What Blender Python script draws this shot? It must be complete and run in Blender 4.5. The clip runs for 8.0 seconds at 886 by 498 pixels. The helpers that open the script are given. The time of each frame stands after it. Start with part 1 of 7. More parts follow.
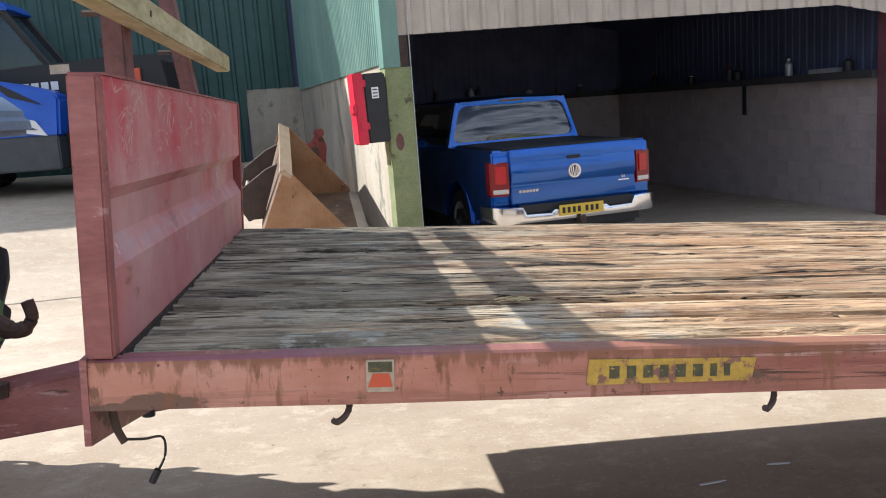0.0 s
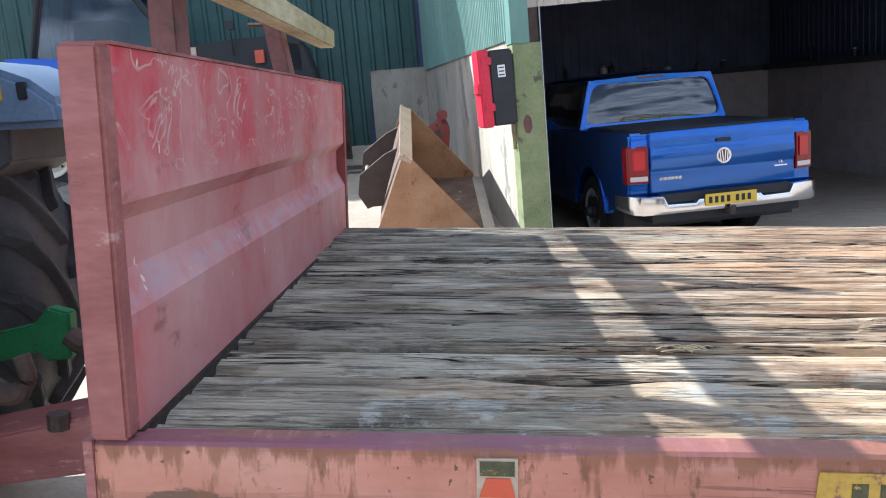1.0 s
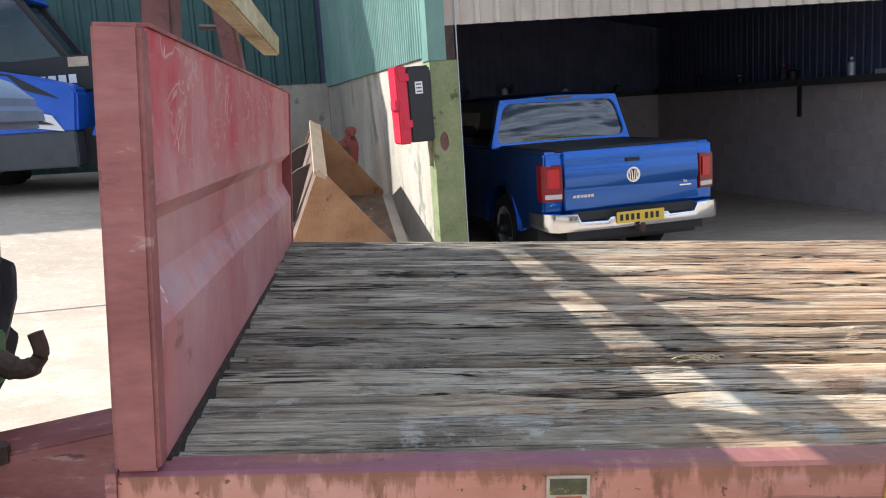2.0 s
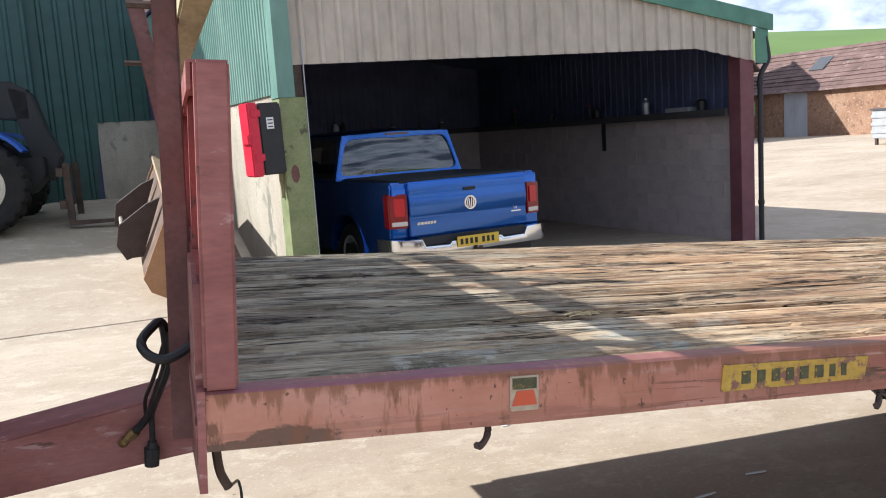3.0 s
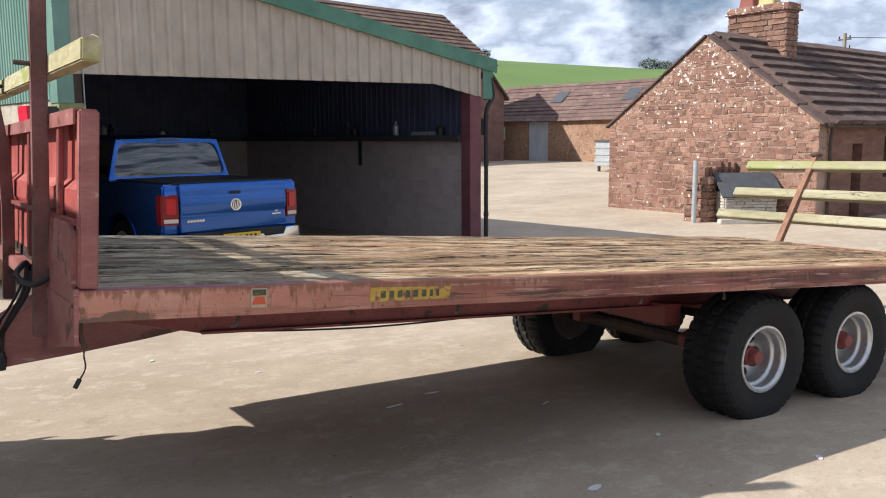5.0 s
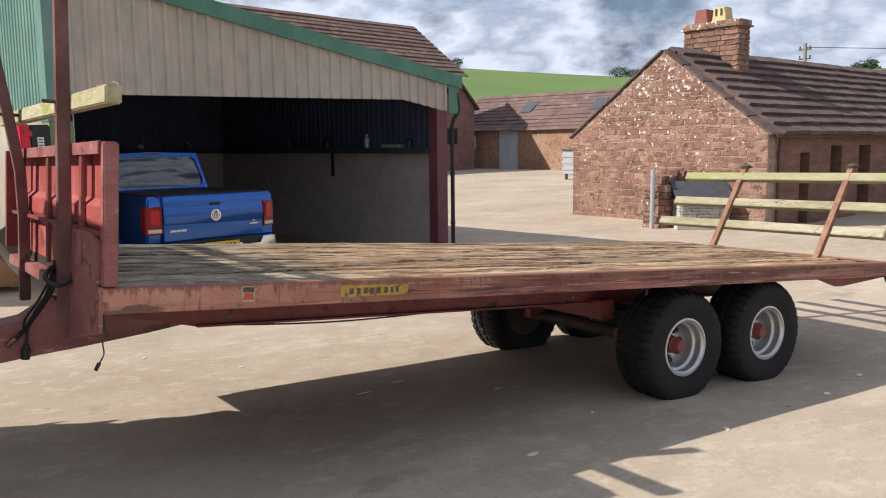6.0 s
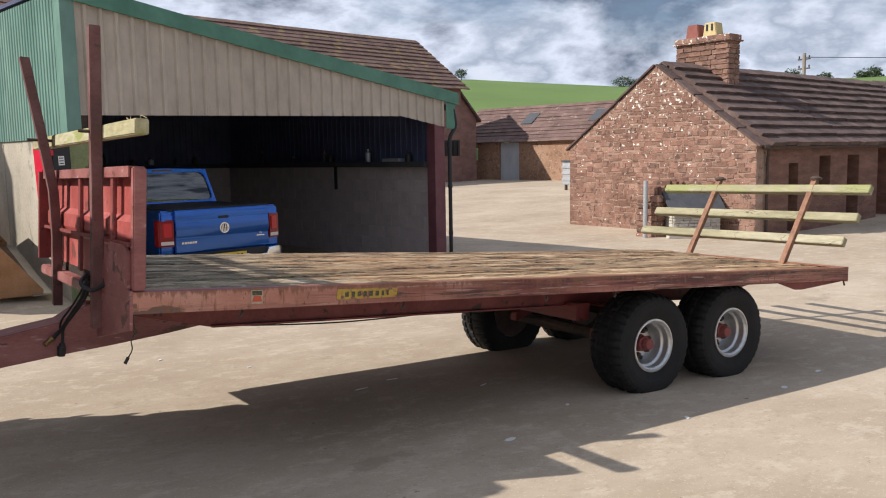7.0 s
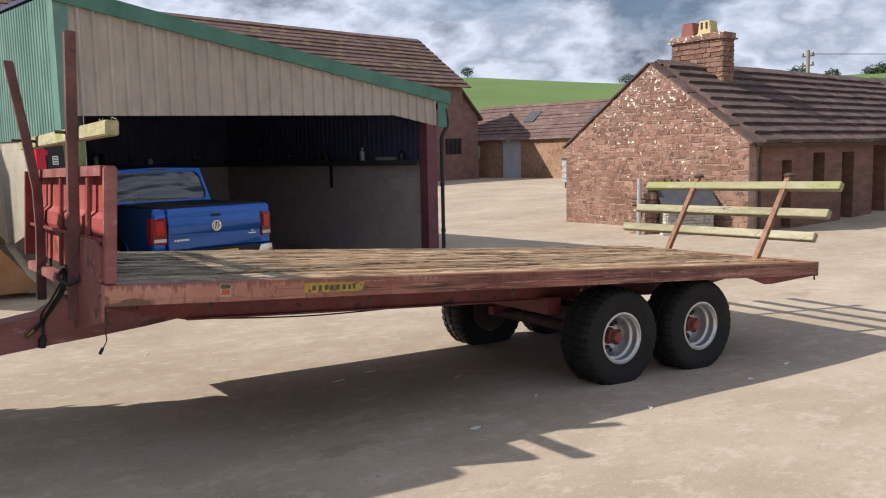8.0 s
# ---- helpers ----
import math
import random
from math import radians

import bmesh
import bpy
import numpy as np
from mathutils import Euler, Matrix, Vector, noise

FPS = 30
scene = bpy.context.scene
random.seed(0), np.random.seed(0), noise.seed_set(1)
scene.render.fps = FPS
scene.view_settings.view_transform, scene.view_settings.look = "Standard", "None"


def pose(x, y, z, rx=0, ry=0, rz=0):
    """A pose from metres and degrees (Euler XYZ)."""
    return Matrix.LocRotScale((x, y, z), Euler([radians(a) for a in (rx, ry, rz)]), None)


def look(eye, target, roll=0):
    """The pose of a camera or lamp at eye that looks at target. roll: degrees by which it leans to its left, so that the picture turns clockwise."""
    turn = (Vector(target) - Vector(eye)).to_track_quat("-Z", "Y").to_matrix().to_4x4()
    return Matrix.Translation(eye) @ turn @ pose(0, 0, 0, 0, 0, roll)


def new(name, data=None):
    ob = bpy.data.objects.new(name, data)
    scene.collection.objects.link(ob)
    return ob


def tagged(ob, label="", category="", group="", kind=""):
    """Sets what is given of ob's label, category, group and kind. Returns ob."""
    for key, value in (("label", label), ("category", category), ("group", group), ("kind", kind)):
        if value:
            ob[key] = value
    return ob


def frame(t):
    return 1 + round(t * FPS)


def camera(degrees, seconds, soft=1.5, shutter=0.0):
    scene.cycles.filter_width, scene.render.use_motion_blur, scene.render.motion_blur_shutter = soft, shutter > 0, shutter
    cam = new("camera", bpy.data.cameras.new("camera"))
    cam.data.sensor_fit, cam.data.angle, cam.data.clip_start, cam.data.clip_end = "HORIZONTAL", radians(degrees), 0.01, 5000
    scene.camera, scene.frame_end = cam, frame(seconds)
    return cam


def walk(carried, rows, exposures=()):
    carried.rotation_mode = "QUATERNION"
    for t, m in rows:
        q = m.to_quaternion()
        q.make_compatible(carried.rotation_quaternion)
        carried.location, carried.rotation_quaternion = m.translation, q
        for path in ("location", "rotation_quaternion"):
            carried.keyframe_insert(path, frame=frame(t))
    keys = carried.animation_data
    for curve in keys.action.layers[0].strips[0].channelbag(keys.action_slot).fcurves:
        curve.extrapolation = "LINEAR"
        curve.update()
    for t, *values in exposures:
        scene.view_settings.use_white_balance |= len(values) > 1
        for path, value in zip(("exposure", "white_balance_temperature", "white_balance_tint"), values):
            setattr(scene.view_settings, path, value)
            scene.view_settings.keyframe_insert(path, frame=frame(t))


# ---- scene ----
cam = camera(56.2, 8.0, soft=1.1)
PATH = [
    (0, (0.724, -1.854, 1.650), (0.838, 0.113, 1.309), -4.22),
    (0.5, (0.646, -1.562, 1.680), (0.558, 0.405, 1.332), -4.92),
    (1, (0.728, -1.221, 1.649), (0.539, 0.737, 1.285), -4.92),
    (1.2, (0.737, -1.137, 1.635), (0.550, 0.820, 1.270), -4.72),
    (2.3, (0.308, -1.174, 1.634), (0.539, 0.788, 1.320), -3.61),
    (2.5, (0.231, -1.280, 1.613), (0.553, 0.672, 1.316), -3.70),
    (3, (0.065, -1.628, 1.607), (0.582, 0.284, 1.333), -3.77),
    (3.5, (-0.097, -1.947, 1.606), (0.580, -0.084, 1.342), -3.24),
    (4, (-0.239, -2.300, 1.647), (0.573, -0.491, 1.383), -2.30),
    (4.5, (-0.272, -2.755, 1.678), (0.662, -1.006, 1.413), -1.07),
    (5, (-0.380, -3.145, 1.672), (0.644, -1.448, 1.404), -0.34),
    (5.2, (-0.397, -3.288, 1.660), (0.632, -1.593, 1.399), -0.03),
    (6.3, (-0.786, -3.994, 1.779), (0.301, -2.333, 1.532), -0.81),
    (6.5, (-0.826, -4.114, 1.786), (0.254, -2.448, 1.546), -0.81),
    (7, (-0.904, -4.388, 1.807), (0.164, -2.713, 1.582), -1.02),
    (7.5, (-0.835, -4.587, 1.804), (0.223, -2.905, 1.579), -1.12),
    (8, (-0.781, -4.700, 1.805), (0.272, -3.015, 1.576), -1.22),
]
EXPOSURES = [(0.0, 0.78, 5650, 13), (0.5, 0.90, 5100, 10), (1.0, 1.12, 5200, 12), (2.5, 0.84, 5550, 13), (3.5, 0.64, 5550, 11), (4.5, 0.48, 5700, 12), (6.5, 0.18, 5950, 14), (8.0, 0.12, 5950, 14)]
walk(cam, [(t, look(eye, target, roll)) for t, eye, target, roll in PATH], EXPOSURES)

# ---- light ----
SUN_WAY = Vector((1.19, -0.49, -1.0))
sun = new("sun", bpy.data.lights.new("sun", "SUN"))
sun.data.energy, sun.data.angle, sun.data.color = 5.2, radians(0.5), (1.0, 0.915, 0.765)
sun.rotation_euler = SUN_WAY.to_track_quat("-Z", "Y").to_euler()
world = bpy.data.worlds.new("sky")
scene.world = world
world.use_nodes = True
wt = world.node_tree
wt.nodes.clear()


def wnode(kind, **values):
    n = wt.nodes.new(kind)
    for k, v in values.items():
        n.inputs[k].default_value = v
    return n


w_out = wnode("ShaderNodeOutputWorld")
w_bg = wnode("ShaderNodeBackground", Strength=0.86)
w_sky = wnode("ShaderNodeTexSky")
w_sky.sky_type, w_sky.sun_disc = "NISHITA", False
w_sky.sun_elevation, w_sky.sun_rotation = radians(38), math.atan2(-1.19, 0.49)
w_dim = wnode("ShaderNodeVectorMath")
w_dim.operation = "SCALE"
w_dim.inputs["Scale"].default_value = 0.085
w_tc = wnode("ShaderNodeTexCoord")
w_map = wnode("ShaderNodeMapping")
w_map.inputs["Scale"].default_value = (1.0, 1.0, 2.3)
w_n1 = wnode("ShaderNodeTexNoise", Scale=2.3, Detail=8.0, Roughness=0.55, Distortion=0.25)
w_n2 = wnode("ShaderNodeTexNoise", Scale=4.0, Detail=9.0, Roughness=0.57, Distortion=0.1)
w_cov = wnode("ShaderNodeValToRGB")
w_cov.color_ramp.elements[0].position, w_cov.color_ramp.elements[1].position = 0.36, 0.46
w_shade = wnode("ShaderNodeValToRGB")
w_shade.color_ramp.elements[0].position, w_shade.color_ramp.elements[1].position = 0.40, 0.80
w_shade.color_ramp.elements[0].color = (0.175, 0.208, 0.265, 1)
for place, tone in ((0.51, (0.30, 0.35, 0.42, 1)), (0.585, (0.47, 0.52, 0.585, 1)), (0.64, (0.80, 0.84, 0.88, 1))):
    w_shade.color_ramp.elements.new(place).color = tone
w_shade.color_ramp.elements[1].color = (0.84, 0.88, 0.93, 1)
w_mix = wnode("ShaderNodeMixRGB")
for a, b in ((w_tc.outputs["Generated"], w_map.inputs["Vector"]), (w_map.outputs["Vector"], w_n1.inputs["Vector"]), (w_map.outputs["Vector"], w_n2.inputs["Vector"]),
             (w_n1.outputs["Fac"], w_cov.inputs["Fac"]), (w_n2.outputs["Fac"], w_shade.inputs["Fac"]), (w_sky.outputs["Color"], w_dim.inputs[0]),
             (w_cov.outputs["Color"], w_mix.inputs["Fac"]), (w_dim.outputs["Vector"], w_mix.inputs["Color1"]), (w_shade.outputs["Color"], w_mix.inputs["Color2"]),
             (w_mix.outputs["Color"], w_bg.inputs["Color"]), (w_bg.outputs["Background"], w_out.inputs["Surface"])):
    wt.links.new(a, b)


# ---- materials ----
def surface(name, cols, scale=4.0, stretch=(1, 1, 1), rough=(0.6, 0.9), metal=0.0, bump=0.3, bump_scale=60.0, spots=None, spot_scale=9.0, spot_at=0.62,
            spots2=None, spot2_scale=40.0, spot2_at=0.66, vary=0.0, coat=0.0, detail=6.0, spec=0.5, bump_dist=0.006, lines=None, line_scale=6.0, line_width=0.012, place=False, spot2_rise=None):
    """A worn surface: a ramp of colours on broad noise, grain on fine noise, up to two kinds of patches, and relief."""
    m = bpy.data.materials.new(name)
    m.use_nodes = True
    t = m.node_tree
    bs = t.nodes["Principled BSDF"]
    L = t.links.new

    def nd(kind, **values):
        n = t.nodes.new(kind)
        for k, v in values.items():
            n.inputs[k].default_value = v
        return n
    tc = nd("ShaderNodeTexCoord")
    mp = nd("ShaderNodeMapping", Scale=stretch)
    L(nd("ShaderNodeNewGeometry").outputs["Position"] if place else tc.outputs["Object"], mp.inputs["Vector"])
    n1 = nd("ShaderNodeTexNoise", Scale=scale, Detail=detail, Roughness=0.62)
    n2 = nd("ShaderNodeTexNoise", Scale=bump_scale, Detail=4.0, Roughness=0.6)
    info = nd("ShaderNodeObjectInfo")
    shift = nd("ShaderNodeVectorMath")
    shift.operation = "SCALE"
    L(info.outputs["Random"], shift.inputs["Scale"])
    shift.inputs[0].default_value = (13.0 * min(1, vary * 9), 7.0 * min(1, vary * 9), 5.0 * min(1, vary * 9))
    add = nd("ShaderNodeVectorMath")
    L(mp.outputs["Vector"], add.inputs[0])
    L(shift.outputs["Vector"], add.inputs[1])
    for n in (n1, n2):
        L(add.outputs["Vector"], n.inputs["Vector"])
    ramp = nd("ShaderNodeValToRGB")
    el = ramp.color_ramp.elements
    while len(el) < len(cols):
        el.new(0.5)
    for k, c in enumerate(cols):
        el[k].position = 0.32 + 0.36 * k / max(1, len(cols) - 1)
        el[k].color = (*c, 1)
    L(n1.outputs["Fac"], ramp.inputs["Fac"])
    col = ramp.outputs["Color"]
    grain = nd("ShaderNodeMixRGB", Fac=0.35)
    grain.blend_type = "OVERLAY"
    L(col, grain.inputs["Color1"])
    L(n2.outputs["Fac"], grain.inputs["Color2"])
    col = grain.outputs["Color"]
    for sc, at, c in ((spot_scale, spot_at, spots), (spot2_scale, spot2_at, spots2)):
        if c is None:
            continue
        n3 = nd("ShaderNodeTexNoise", Scale=sc, Detail=7.0, Roughness=0.65)
        L(add.outputs["Vector"], n3.inputs["Vector"])
        edge = nd("ShaderNodeValToRGB")
        edge.color_ramp.elements[0].position, edge.color_ramp.elements[1].position = at - 0.025, at + 0.025
        value = n3.outputs["Fac"]
        if spot2_rise and c is spots2:
            # lichen that grows thicker towards the top of the wall
            up = nd("ShaderNodeSeparateXYZ")
            L(nd("ShaderNodeNewGeometry").outputs["Position"], up.inputs[0])
            more = nd("ShaderNodeMapRange")
            more.inputs["From Min"].default_value, more.inputs["From Max"].default_value = spot2_rise[:2]
            more.inputs["To Min"].default_value, more.inputs["To Max"].default_value = -spot2_rise[2], 0.0
            L(up.outputs["Z"], more.inputs["Value"])
            total = nd("ShaderNodeMath")
            L(value, total.inputs[0])
            L(more.outputs["Result"], total.inputs[1])
            value = total.outputs[0]
        L(value, edge.inputs["Fac"])
        mix = nd("ShaderNodeMixRGB", Color2=(*c, 1))
        L(edge.outputs["Color"], mix.inputs["Fac"])
        L(col, mix.inputs["Color1"])
        col = mix.outputs["Color"]
    if lines is not None:
        n4 = nd("ShaderNodeTexNoise", Scale=line_scale, Detail=3.0, Roughness=0.5, Distortion=0.4)
        L(add.outputs["Vector"], n4.inputs["Vector"])
        off = nd("ShaderNodeMath")
        off.operation, off.inputs[1].default_value = "SUBTRACT", 0.5
        L(n4.outputs["Fac"], off.inputs[0])
        size = nd("ShaderNodeMath")
        size.operation = "ABSOLUTE"
        L(off.outputs[0], size.inputs[0])
        thin = nd("ShaderNodeMapRange")
        thin.inputs["From Min"].default_value, thin.inputs["From Max"].default_value = line_width * 0.35, line_width
        thin.inputs["To Min"].default_value, thin.inputs["To Max"].default_value = 1.0, 0.0
        L(size.outputs[0], thin.inputs["Value"])
        n5 = nd("ShaderNodeTexNoise", Scale=line_scale * 0.45, Detail=2.0)
        L(mp.outputs["Vector"], n5.inputs["Vector"])
        some = nd("ShaderNodeMapRange")
        some.inputs["From Min"].default_value, some.inputs["From Max"].default_value = 0.44, 0.56
        L(n5.outputs["Fac"], some.inputs["Value"])
        both = nd("ShaderNodeMath")
        both.operation = "MULTIPLY"
        L(thin.outputs["Result"], both.inputs[0])
        L(some.outputs["Result"], both.inputs[1])
        mix = nd("ShaderNodeMixRGB", Color2=(*lines, 1))
        L(both.outputs[0], mix.inputs["Fac"])
        L(col, mix.inputs["Color1"])
        col = mix.outputs["Color"]
    if vary:
        hsv = nd("ShaderNodeHueSaturation")
        mr = nd("ShaderNodeMapRange")
        mr.inputs["To Min"].default_value, mr.inputs["To Max"].default_value = 1 - vary, 1 + vary
        L(info.outputs["Random"], mr.inputs["Value"])
        L(mr.outputs["Result"], hsv.inputs["Value"])
        L(col, hsv.inputs["Color"])
        col = hsv.outputs["Color"]
    L(col, bs.inputs["Base Color"])
    rr = nd("ShaderNodeMapRange")
    rr.inputs["To Min"].default_value, rr.inputs["To Max"].default_value = rough
    L(n1.outputs["Fac"], rr.inputs["Value"])
    L(rr.outputs["Result"], bs.inputs["Roughness"])
    bs.inputs["Metallic"].default_value = metal
    bs.inputs["Coat Weight"].default_value = coat
    bs.inputs["Specular IOR Level"].default_value = spec
    if bump:
        bp = nd("ShaderNodeBump", Strength=bump, Distance=bump_dist)
        L(n2.outputs["Fac"], bp.inputs["Height"])
        L(bp.outputs["Normal"], bs.inputs["Normal"])
    return m


def plain(name, c, rough=0.5, metal=0.0, coat=0.0, emit=None):
    m = bpy.data.materials.new(name)
    m.use_nodes = True
    bs = m.node_tree.nodes["Principled BSDF"]
    bs.inputs["Base Color"].default_value = (*c, 1)
    bs.inputs["Roughness"].default_value, bs.inputs["Metallic"].default_value, bs.inputs["Coat Weight"].default_value = rough, metal, coat
    return m


def tinted_glass(name, c, rough=0.01, ior=1.75):
    m = plain(name, c, rough)
    bs = m.node_tree.nodes["Principled BSDF"]
    bs.inputs["Transmission Weight"].default_value = 1.0
    bs.inputs["IOR"].default_value = ior
    return m


def kit(name):
    """A new material with small tools to stack noise patches upon one another."""
    m = bpy.data.materials.new(name)
    m.use_nodes = True
    t = m.node_tree
    bs = t.nodes["Principled BSDF"]
    L = t.links.new

    class Kit:
        pass
    k = Kit()
    k.mat, k.bs, k.link = m, bs, L

    def nd(kind, **values):
        n = t.nodes.new(kind)
        for key, v in values.items():
            n.inputs[key].default_value = v
        return n
    k.nd = nd
    tc, info = nd("ShaderNodeTexCoord"), nd("ShaderNodeObjectInfo")
    k.random = info.outputs["Random"]
    push = nd("ShaderNodeVectorMath")
    push.operation = "SCALE"
    push.inputs[0].default_value = (9.0, 3.0, 0.0)
    L(k.random, push.inputs["Scale"])
    at = nd("ShaderNodeVectorMath")
    L(tc.outputs["Object"], at.inputs[0])
    L(push.outputs["Vector"], at.inputs[1])
    sep = nd("ShaderNodeSeparateXYZ")
    L(tc.outputs["Object"], sep.inputs[0])
    k.x, k.y, k.z = sep.outputs["X"], sep.outputs["Y"], sep.outputs["Z"]

    def grain(sx, sy, sz=None, detail=8.0, rough=0.65, twist=0.0):
        mp = nd("ShaderNodeMapping", Scale=(sx, sy, sy if sz is None else sz))
        L(at.outputs["Vector"], mp.inputs["Vector"])
        n = nd("ShaderNodeTexNoise", Scale=1.0, Detail=detail, Roughness=rough, Distortion=twist)
        L(mp.outputs["Vector"], n.inputs["Vector"])
        return n.outputs["Fac"]

    def span(x, a, b, c=0.0, d=1.0):
        r = nd("ShaderNodeMapRange")
        r.inputs["From Min"].default_value, r.inputs["From Max"].default_value = a, b
        r.inputs["To Min"].default_value, r.inputs["To Max"].default_value = c, d
        L(x, r.inputs["Value"])
        return r.outputs["Result"]

    def calc(op, a, b=0.0):
        n = nd("ShaderNodeMath")
        n.operation = op
        for q, x in enumerate((a, b)):
            if isinstance(x, (int, float)):
                n.inputs[q].default_value = x
            else:
                L(x, n.inputs[q])
        return n.outputs[0]

    def blend(c, fac, colour):
        n = nd("ShaderNodeMixRGB", Color2=(*colour, 1))
        L(fac, n.inputs["Fac"])
        L(c, n.inputs["Color1"])
        return n.outputs["Color"]

    def ramp(x, *stops):
        r = nd("ShaderNodeValToRGB")
        el = r.color_ramp.elements
        while len(el) < len(stops):
            el.new(0.5)
        for e, (p, c) in zip(el, stops):
            e.position, e.color = p, (*c, 1)
        L(x, r.inputs["Fac"])
        return r.outputs["Color"]

    def finish(col, high=None, rough=0.8, strength=1.0, distance=0.006):
        L(col, bs.inputs["Base Color"])
        if isinstance(rough, float):
            bs.inputs["Roughness"].default_value = rough
        else:
            L(rough, bs.inputs["Roughness"])
        if high is not None:
            bp = nd("ShaderNodeBump", Strength=strength, Distance=distance)
            L(high, bp.inputs["Height"])
            L(bp.outputs["Normal"], bs.inputs["Normal"])
        return m
    k.grain, k.span, k.calc, k.blend, k.ramp, k.finish = grain, span, calc, blend, ramp, finish
    return k


def deck_wood():
    """Sun-bleached softwood: boards of uneven tone with crisp dark checks, pale splinters, reddish streaks, rot, and an
    olive-grey front, weathered and darkened by painted shade.
    """
    k = kit("weathered_plank")

    def mixed(fac, c1, c2):
        mix = k.nd("ShaderNodeMixRGB")
        k.link(fac, mix.inputs["Fac"])
        k.link(c1, mix.inputs["Color1"])
        k.link(c2, mix.inputs["Color2"])
        return mix.outputs["Color"]

    def line(sx, sy, a, b, top, where_x, where_y, lo, hi):
        thin = k.calc("ABSOLUTE", k.calc("SUBTRACT", k.grain(sx, sy, detail=4.0, rough=0.55, twist=0.2), 0.5))
        return k.calc("MULTIPLY", k.span(thin, a, b, top, 0.0), k.span(k.grain(where_x, where_y, detail=4.0), lo, hi))
    calm = k.span(k.y, 0.385, 0.425, 0.25, 1.0)
    tone = k.grain(1.6, 7.0, detail=9.0, rough=0.74)
    fine = k.grain(7.0, 160.0, detail=4.0, rough=0.6)
    t = k.calc("ADD", k.calc("MULTIPLY", tone, 0.80), k.calc("MULTIPLY", fine, 0.20))
    warm = k.ramp(t, (0.40, (0.23, 0.125, 0.06)), (0.47, (0.39, 0.24, 0.125)), (0.54, (0.54, 0.365, 0.20)), (0.61, (0.68, 0.51, 0.32)))
    warm = k.blend(warm, k.span(k.grain(0.5, 3.0, detail=6.0), 0.50, 0.58, 0.0, 0.5), (0.37, 0.19, 0.085))
    # front boards olive-grey and darker, partly the headboard's shade put into the colour
    grey = k.ramp(t, (0.40, (0.09, 0.078, 0.056)), (0.47, (0.185, 0.160, 0.110)), (0.54, (0.30, 0.262, 0.182)), (0.61, (0.46, 0.41, 0.295)))
    front = k.span(k.calc("ADD", k.x, k.span(k.grain(0.9, 6.0, detail=6.0, rough=0.7), 0.3, 0.7, -0.7, 0.7)), 0.6, 1.7, 0.95, 0.0)
    col = mixed(front, warm, grey)
    pale = k.calc("MULTIPLY", k.span(k.grain(1.4, 12.0, detail=9.0, rough=0.75), 0.555, 0.585, 0.0, 0.7), calm)
    col = mixed(pale, col, mixed(front, k.ramp(fine, (0.4, (0.54, 0.40, 0.25)), (0.6, (0.66, 0.53, 0.37))), k.ramp(fine, (0.4, (0.33, 0.285, 0.19)), (0.6, (0.46, 0.41, 0.29)))))
    near = k.calc("MULTIPLY", k.span(k.x, 1.2, 1.7, 1.0, 0.0), k.span(k.y, 0.41, 0.50, 1.0, 0.3))
    scuff = k.calc("MULTIPLY", k.span(k.grain(4.5, 6.0, detail=9.0, rough=0.75), 0.52, 0.57, 0.0, 0.85), near)
    col = k.blend(col, scuff, (0.40, 0.375, 0.30))
    peel = k.calc("MULTIPLY", k.span(k.grain(2.4, 8.0, detail=8.0, rough=0.68, twist=0.3), 0.535, 0.565, 0.0, 0.62), k.calc("MULTIPLY", calm, k.span(front, 0.0, 0.9, 0.3, 1.0)))
    col = mixed(peel, col, mixed(front, k.ramp(fine, (0.4, (0.54, 0.39, 0.235)), (0.6, (0.66, 0.52, 0.36))), k.ramp(fine, (0.4, (0.41, 0.365, 0.26)), (0.6, (0.55, 0.50, 0.38)))))
    dark = k.span(k.grain(1.8, 26.0, detail=9.0, rough=0.76), 0.565, 0.590, 0.0, 0.65)
    col = k.blend(col, k.calc("MULTIPLY", dark, calm), (0.075, 0.052, 0.036))
    rot = k.calc("MULTIPLY", k.span(k.grain(2.2, 18.0, detail=9.0, rough=0.76), 0.615, 0.635), k.span(k.y, 0.36, 0.44, 0.2, 1.0))
    col = k.blend(col, rot, (0.035, 0.022, 0.014))
    splinter = k.span(k.grain(4.0, 90.0, detail=6.0, rough=0.7), 0.625, 0.640, 0.0, 0.5)
    col = k.blend(col, splinter, (0.58, 0.50, 0.38))
    shake = line(0.5, 13.0, 0.004, 0.010, 1.0, 1.1, 5.0, 0.44, 0.47)
    check = line(1.2, 44.0, 0.008, 0.020, 0.9, 2.0, 9.0, 0.48, 0.51)
    hair = line(2.5, 95.0, 0.010, 0.030, 0.4, 3.0, 14.0, 0.50, 0.54)
    for f, c in ((hair, (0.06, 0.045, 0.032)), (check, (0.022, 0.016, 0.012)), (shake, (0.008, 0.006, 0.005))):
        col = k.blend(col, k.calc("MULTIPLY", f, calm), c)
    hsv = k.nd("ShaderNodeHueSaturation")
    k.link(k.span(k.random, 0.0, 1.0, 0.74, 1.16), hsv.inputs["Value"])
    k.link(col, hsv.inputs["Color"])
    cut = k.calc("ADD", k.calc("MULTIPLY", shake, 1.0), k.calc("ADD", k.calc("MULTIPLY", rot, 0.6), k.calc("ADD", k.calc("MULTIPLY", check, 0.6), k.calc("MULTIPLY", dark, 0.25))))
    high = k.calc("SUBTRACT", k.calc("ADD", k.calc("MULTIPLY", fine, 0.3), k.calc("MULTIPLY", tone, 0.4)), cut)
    return k.finish(hsv.outputs["Color"], high, 0.85, 1.0, 0.012)


